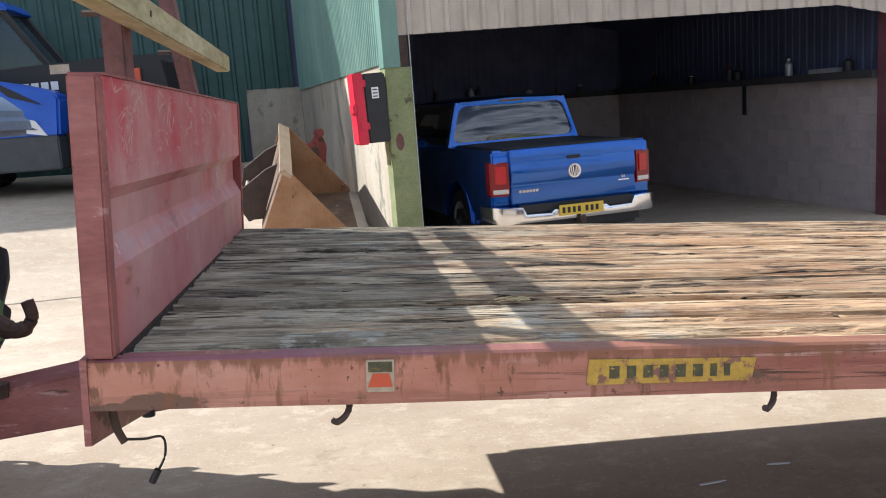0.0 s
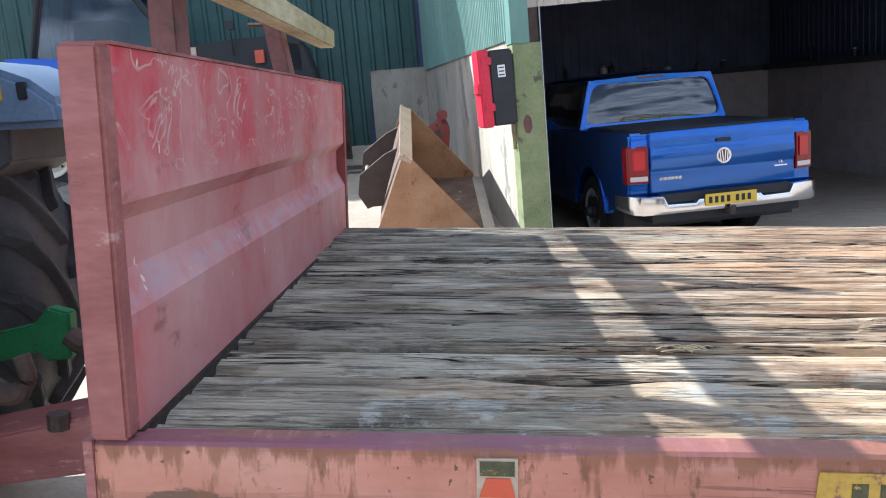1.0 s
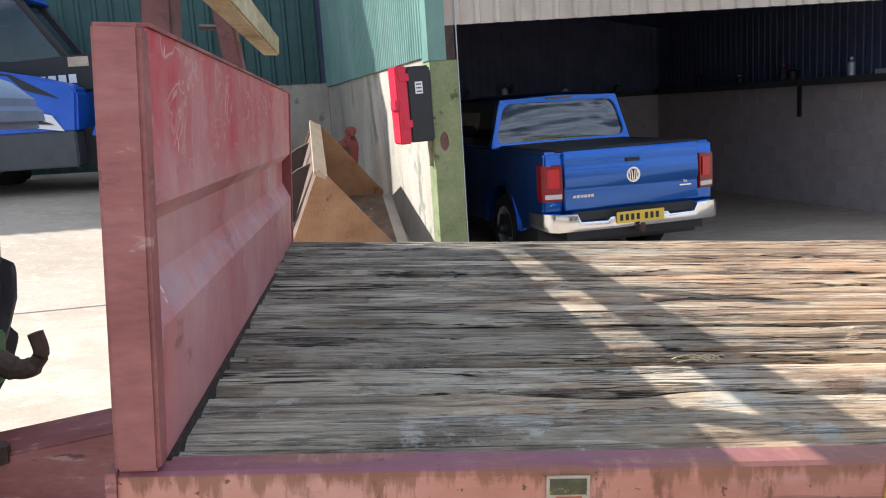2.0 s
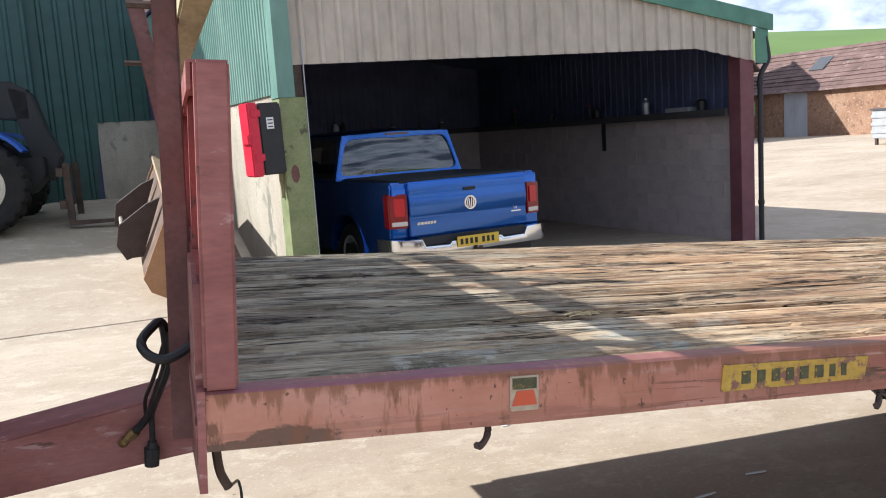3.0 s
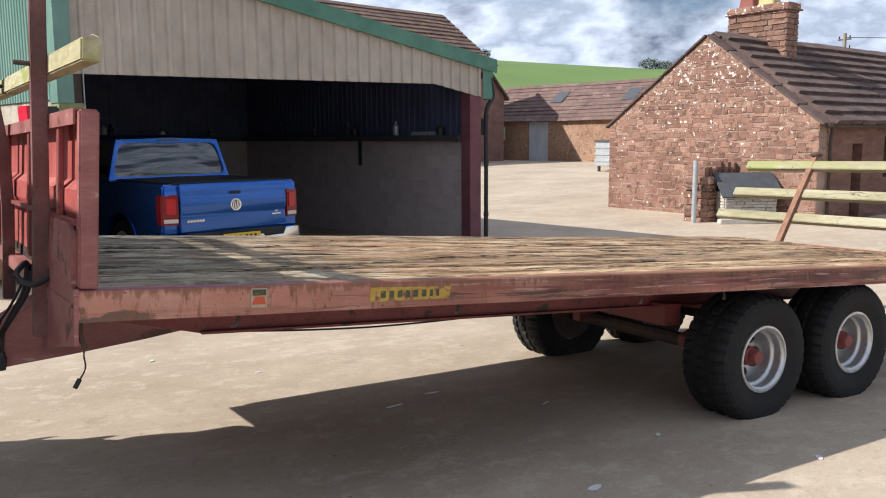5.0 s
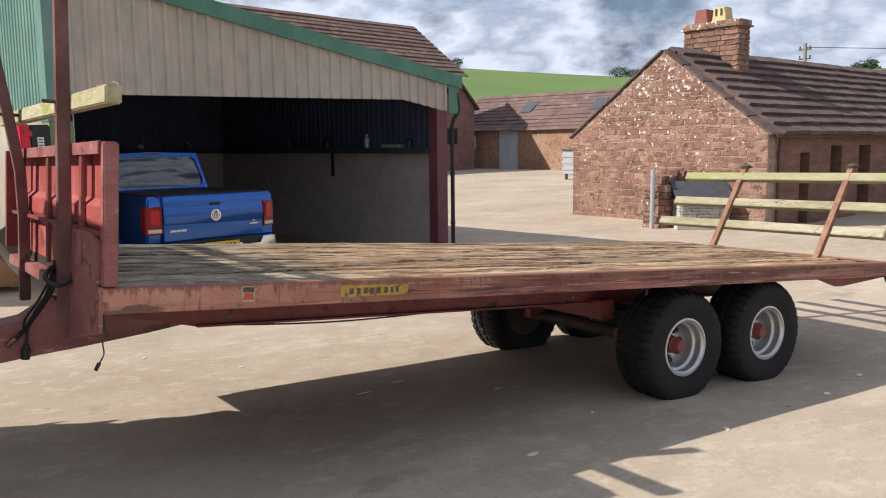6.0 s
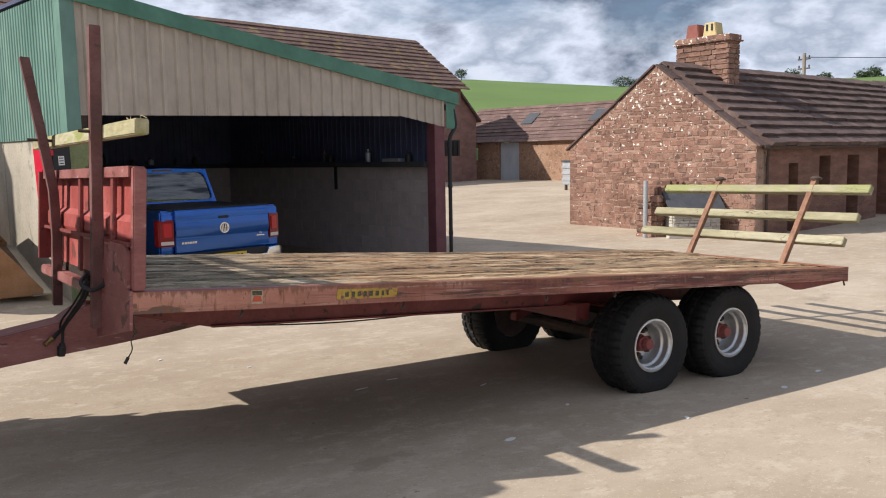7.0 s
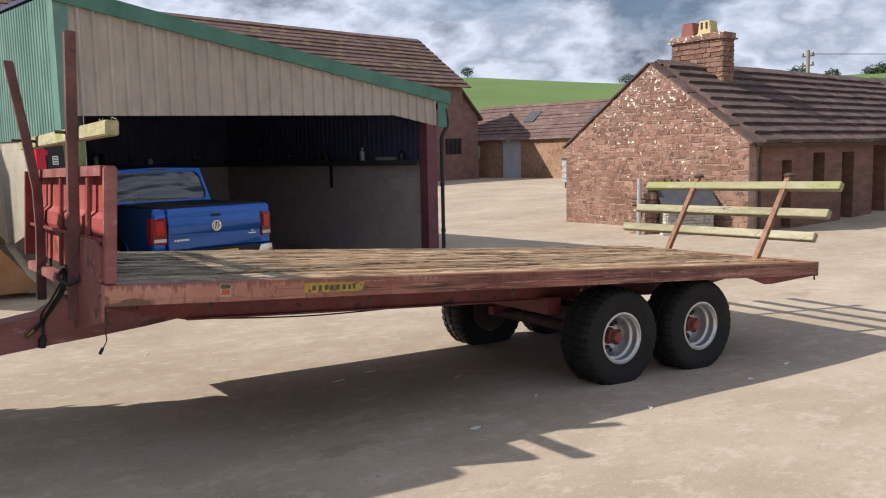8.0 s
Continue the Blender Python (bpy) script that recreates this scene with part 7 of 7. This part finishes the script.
    part("lean_to_roof", bm, M_SLATE, T)
    roof_rows("slating", T, (-L, -0.3, E - 0.15), (0.1, -0.3, E - 0.15), (-L, D / 2, A + 0.05), (0.1, D / 2, A + 0.05), 13, 0.05, M_OLDROOF)
    for x in (-1.5, -6, -10):
        bm = B()
        for k in range(4):
            box(bm, x + k * 0.3, x + k * 0.3 + 0.08, -0.06, 0.0, 1.4, 2.1)
        box(bm, x - 0.05, x + 1.1, -0.02, 0.02, 1.35, 2.15)
        part("window", bm, M_DARK, T)
    # galvanised feed trailer in front of the range
    F = base("feed_bin", Matrix.Translation((21.5, 21.6, ground_z(21.5, 21.6))) @ Matrix.Rotation(radians(-80), 4, "Z") @ Matrix.Diagonal((0.85, 0.85, 0.85, 1)), "galvanised ribbed feed bin standing in the yard", "feed bin")
    bm = B()
    box(bm, 0, 2.2, 0, 1.3, 0.25, 1.35)
    part("bin_body", bm, M_GALV, F, bevel=0.02)
    for z in (0.45, 0.75, 1.05):
        bm = B()
        box(bm, -0.02, 2.22, -0.03, 0.0, z, z + 0.12)
        part("rib", bm, M_GALV, F)
    bm = B()
    box(bm, -0.05, 2.25, -0.05, 1.35, 1.35, 1.42)
    part("lid", bm, M_SLATEGREY, F)
    for x in (0.1, 2.0):
        for y in (0.05, 1.15):
            bm = B()
            box(bm, x, x + 0.1, y, y + 0.1, -0.02, 0.26)
            part("leg", bm, M_STEEL, F)


M_RANGEROOF = surface("patchy_brown_slate", [(0.10, 0.062, 0.052), (0.15, 0.092, 0.078), (0.20, 0.13, 0.11)], 1.6, rough=(0.8, 0.95), bump=0.4, spots=(0.26, 0.19, 0.16), spot_scale=2.6, spot_at=0.63)
M_BRICK_DK = surface("old_dark_brick", [(0.17, 0.095, 0.075), (0.23, 0.13, 0.105), (0.29, 0.17, 0.14)], 1.6, stretch=(1, 1, 2.0), rough=(0.85, 0.98), bump=0.5, bump_scale=14, bump_dist=0.03)
build_far()


# ---- stub wall, pipe and kennel by the gable ----
def build_kennel():
    W = base("stub_wall", pose(13.12, 8.98, ground_z(13, 9), 0, 0, 14), "low sandstone stub wall with upright coping stones", "garden wall")
    bm = B()
    box(bm, 0.02, 1.9, -0.25, 0.25, -0.1, 0.95)
    part("core", bm, M_MORTAR, W)
    r = random.Random(3)
    sm = stone_meshes()
    z = -0.02
    while z < 0.92:
        h = r.uniform(0.10, 0.16)
        for face, ln, m in (("f", 1.9, pose(0, -0.26, 0)), ("e", 0.52, pose(0.0, 0.26, 0, 0, 0, -90))):
            x = 0
            while x < ln - 0.02:
                w = min(r.uniform(0.18, 0.4), ln - x)
                ob = new("stone", r.choice(sm))
                ob.parent = W
                ob.matrix_basis = m @ pose(x + 0.005, 0.0, z + 0.004) @ Matrix.Diagonal((w - 0.01, 0.03, h - 0.008, 1))
                x += w
        z += h
    x = 0.03
    while x < 1.85:
        w = r.uniform(0.06, 0.13)
        bm = B()
        box(bm, x, x + w, -0.22, 0.22, 0.95, 0.95 + r.uniform(0.14, 0.30), m=None)
        part("coping_stone", bm, M_STONE, W, bevel=0.012)
        x += w + r.uniform(0.005, 0.04)
    g = ground_z(12.9, 8.9)
    bm = B()
    tube(bm, [(12.95, 8.86, g - 0.05), (12.96, 8.86, g + 1.28)], 0.052, 12)
    P = tagged(part("gate_post", bm, M_GALV, smooth=True), "grey galvanised round gate post by the wall", "gate post")
    K = base("dog_kennel", pose(14.05, 8.55, ground_z(14, 8.5), 0, 0, -25), "small stone dog kennel with grey slate roof", "dog kennel")
    bm = B()
    box(bm, -0.55, 0.55, -0.38, 0.38, 0, 0.62)
    part("core", bm, M_MORTAR, K)
    z = 0.0
    while z < 0.58:
        h = r.uniform(0.05, 0.085)
        for ln, m in ((1.1, pose(-0.55, -0.385, 0)), (0.76, pose(-0.555, 0.38, 0, 0, 0, -90)), (0.76, pose(0.555, -0.38, 0, 0, 0, 90))):
            x = 0
            while x < ln - 0.02:
                w = min(r.uniform(0.12, 0.32), ln - x)
                ob = new("stone", WHITE_STONES[r.randrange(6)])
                ob.parent = K
                ob.matrix_basis = m @ pose(x + 0.003, 0.0, z + 0.003) @ Matrix.Diagonal((w - 0.006, 0.02, h - 0.006, 1))
                x += w
        z += h
    for s in (-1, 1):
        bm = B()
        prism(bm, [(s * 0.50, 0.52), (0, 0.98), (0, 1.02), (s * 0.53, 0.55)], "x", -0.66, 0.66)
        part("roof", bm, M_SLATEGREY, K, "grey slate kennel roof", bevel=0.004)
    bm = B()
    prism(bm, [(-0.37, 0.6), (0.37, 0.6), (0, 0.95)], "x", -0.52, 0.52)
    part("gable_board", bm, M_STEEL, K)
    # black slab before the end wall paints the shade of an open doorway
    bm = B()
    prism(bm, [(-0.20, 0.0), (0.20, 0.0), (0.20, 0.42), (0.1, 0.52), (-0.1, 0.52), (-0.20, 0.42)], "x", 0.55, 0.59)
    part("doorway", bm, M_DARK, K)
    bm = B()
    box(bm, -0.75, 0.45, -0.66, -0.48, 0.0, 0.10)
    tagged(part("kerb_stone", bm, M_WHITESTONE, m=pose(14.05, 8.55, ground_z(14, 8.5), 0, 0, -25), bevel=0.01), "whitewashed kerb stone before the kennel", "kerb stone")


WHITE_STONES = []
for old in stone_meshes():
    old.materials.clear()
    old.materials.append(M_WHITESTONE)
    WHITE_STONES.append(old)
build_kennel()


# ---- distance: trees and the pole ----
def tree(x, y, z, h, w, seed, label, conifer=False):
    r = random.Random(seed)
    T = base("tree", pose(x, y, z), label, "tree", group="trees on the skyline")
    bm = B()
    tube(bm, [(0, 0, -1), (0.05 * w, 0, h * 0.4), (0, 0, h * 0.8)], [h * 0.03, h * 0.022, h * 0.008], 7)
    for k in range(7):
        a, f = r.uniform(0, 6.3), r.uniform(0.3, 0.75)
        tube(bm, [(0, 0, h * f), (math.cos(a) * w * 0.35, math.sin(a) * w * 0.35, h * (f + 0.12))], [h * 0.012, h * 0.004], 5)
    part("trunk", bm, M_BARK, T)
    bm = B()
    for k in range(900):
        f = r.random()
        a = r.uniform(0, 6.3)
        if conifer:
            rad = w * 0.5 * (1 - f) * r.uniform(0.5, 1) + 0.05 * w
            p = Vector((math.cos(a) * rad, math.sin(a) * rad, h * (0.12 + 0.88 * f)))
        else:
            d = Vector((r.gauss(0, 1), r.gauss(0, 1), r.gauss(0, 1))).normalized()
            lump = 0.72 + 0.32 * noise.noise(d * 2.3 + Vector((seed, 0, 0)))
            p = Vector((d.x * w * 0.5, d.y * w * 0.5, h * 0.62 + d.z * h * 0.38)) * 1.0
            p = Vector((0, 0, h * 0.62)) + (p - Vector((0, 0, h * 0.62))) * lump * r.uniform(0.55, 1.0)
        s = h * r.uniform(0.02, 0.045)
        n = [Vector((r.uniform(-s, s), r.uniform(-s, s), r.uniform(-s, s))) for _ in range(4)]
        bm.faces.new([bm.verts.new(p + q) for q in n[:3]])
        bm.faces.new([bm.verts.new(p + q) for q in n[1:]])
    part("crown", bm, M_LEAF, T)


def build_distance():
    def far(px_dir, dist, rise):
        a = radians(px_dir)
        return -0.8 + dist * math.cos(a), -4.7 + dist * math.sin(a), 1.8 + rise * dist
    for heading, rise, h, w, sd, con in ((56.1, 0.083, 6, 6, 1, False), (45.3, 0.066, 7, 10, 2, False), (44.3, 0.066, 6, 11, 12, False), (34.9, 0.057, 10, 9, 3, False), (33.0, 0.055, 9, 8, 4, False), (30.9, 0.052, 10, 8, 5, False), (30.3, 0.052, 11, 7, 6, False), (36.2, 0.060, 6, 8, 8, False), (37.6, 0.060, 6, 6, 9, False)):
        tree(*far(heading, 300, rise), h, w, sd, "dark conifer on the far skyline" if con else "small leafy tree on the far skyline", con)
    x, y, z = far(34.4, 70, 0.0)
    P = base("utility_pole", pose(x, y, 0), "wooden electricity pole with two crossarms and wires", "utility pole")
    bm = B()
    tube(bm, [(0, 0, -1), (0, 0, 9.0)], [0.16, 0.13], 10)
    part("pole", bm, M_POLE, P)
    for z in (8.5, 7.8):
        bm = B()
        box(bm, -0.05, 0.05, -0.5, 0.5, z, z + 0.10)
        A = part("crossarm", bm, M_BARK, P)
        for yy in (-0.42, 0.42):
            bm = B()
            tube(bm, [(0, yy, z + 0.12), (0, yy, z + 0.3)], 0.05, 6)
            part("insulator", bm, M_DARK, A)
    bm = B()
    tube(bm, smooth_path([(0, 0, 8.7), (20, -14, 8.2), (45, -30, 8.9)], 6), 0.025, 5)
    part("wire", bm, M_DARK, P)


build_distance()


# ---- things on the shed ledges and the yard ----
def build_small():
    r = random.Random(21)
    spots = [(u, SHED_D - 0.12, 1.70) for u in (1.0, 1.5, 1.75, 2.4, 3.1, 3.25, 3.9, 4.3, 4.9, 5.4)] + [(6.22, v, 1.70) for v in (0.75, 1.9, 3.1, 3.3, 4.4, 5.6)] + [(0.08, v, 1.70) for v in (1.2, 1.35, 2.4)]
    for k, (u, v, z) in enumerate(spots):
        h, w = r.uniform(0.12, 0.26), r.uniform(0.04, 0.075)
        J = base("container", SHED @ pose(u, v, z), r.choice(["dusty dark oil bottle on the shed ledge", "grubby plastic container on the shed ledge"]), "container", "containers on the ledge")
        bm = B()
        lathe(bm, [(0.001, 0), (w, 0), (w, h * 0.7), (w * 0.35, h * 0.85), (w * 0.35, h * 0.92), (0.001, h * 0.92)], axis="z", turns=14)
        part("bottle", bm, r.choice([M_SLATEGREY, M_WHITE, M_BLACK, M_GALV]), J, smooth=True)
        bm = B()
        lathe(bm, [(0.001, h * 0.9), (w * 0.42, h * 0.9), (w * 0.42, h), (0.001, h)], axis="z", turns=12)
        part("cap", bm, r.choice([M_BLACK, M_REDBOX, M_WHITE]), J)
    bm = B()
    box(bm, 6.10, 6.28, 0.9, 1.35, 1.70, 1.76)
    tagged(part("tray", bm, M_GALV, m=SHED), "pale metal tray on the shed ledge", "tray")
    bm = B()
    box(bm, 6.27, 6.295, 2.98, 3.06, 1.15, 1.62)
    tagged(part("strap", bm, M_BLACK, m=SHED, bevel=0.004), "black strap hanging on the block wall", "strap")
    # bright scraps on the yard
    for x, y, a, l, w in ((2.26, -0.2, 10, 0.040, 0.020), (4.89, -0.37, 30, 0.035, 0.02), (2.36, 1.55, -5, 0.05, 0.006), (2.0, 1.42, 8, 0.055, 0.006), (2.9, 1.0, 20, 0.04, 0.005), (3.6, -0.5, 60, 0.03, 0.012), (5.6, -0.2, 15, 0.035, 0.015), (3.1, 0.2, 40, 0.02, 0.012), (1.5, 2.6, 10, 0.02, 0.012), (0.9, 3.3, 70, 0.02, 0.012)):
        bm = B()
        n = 7
        prism(bm, [(l * math.cos(6.283 * k / n) * (1 + 0.3 * r.random()), w * math.sin(6.283 * k / n) * (1 + 0.4 * r.random())) for k in range(n)], "z", 0.0, 0.004)
        tagged(part("chip", bm, M_WHITE, m=Matrix.Translation(set_on_ground(x, y) + Vector((0, 0, 0.004))) @ Matrix.Rotation(radians(a), 4, "Z")), "pale flat chip lying on the yard", "stone chip", "chips on the yard")
    # straw caught in the deck
    bm = B()
    for cx, cy, count, spread in ((1.05, 0.55, 12, 0.025), (2.9, 0.47, 7, 0.03), (3.7, 0.8, 5, 0.03)):
        for k in range(count):
            x, y, a = cx + r.gauss(0, spread), cy + r.gauss(0, 0.010), r.uniform(-0.7, 0.7)
            ln = r.uniform(0.012, 0.03)
            tube(bm, smooth_path([(x - ln * math.cos(a), y - ln * math.sin(a), 0.003), (x, y + r.gauss(0, 0.005), 0.005 + 0.006 * r.random()), (x + ln * math.cos(a), y + ln * math.sin(a), 0.003)]), 0.0011, 4)
    straw = part("straw", bm, M_STRAW, m=TRAILER)
    tagged(straw, "dry pale straw wisps caught between the deck planks", "straw", kind="stuff")


build_small()
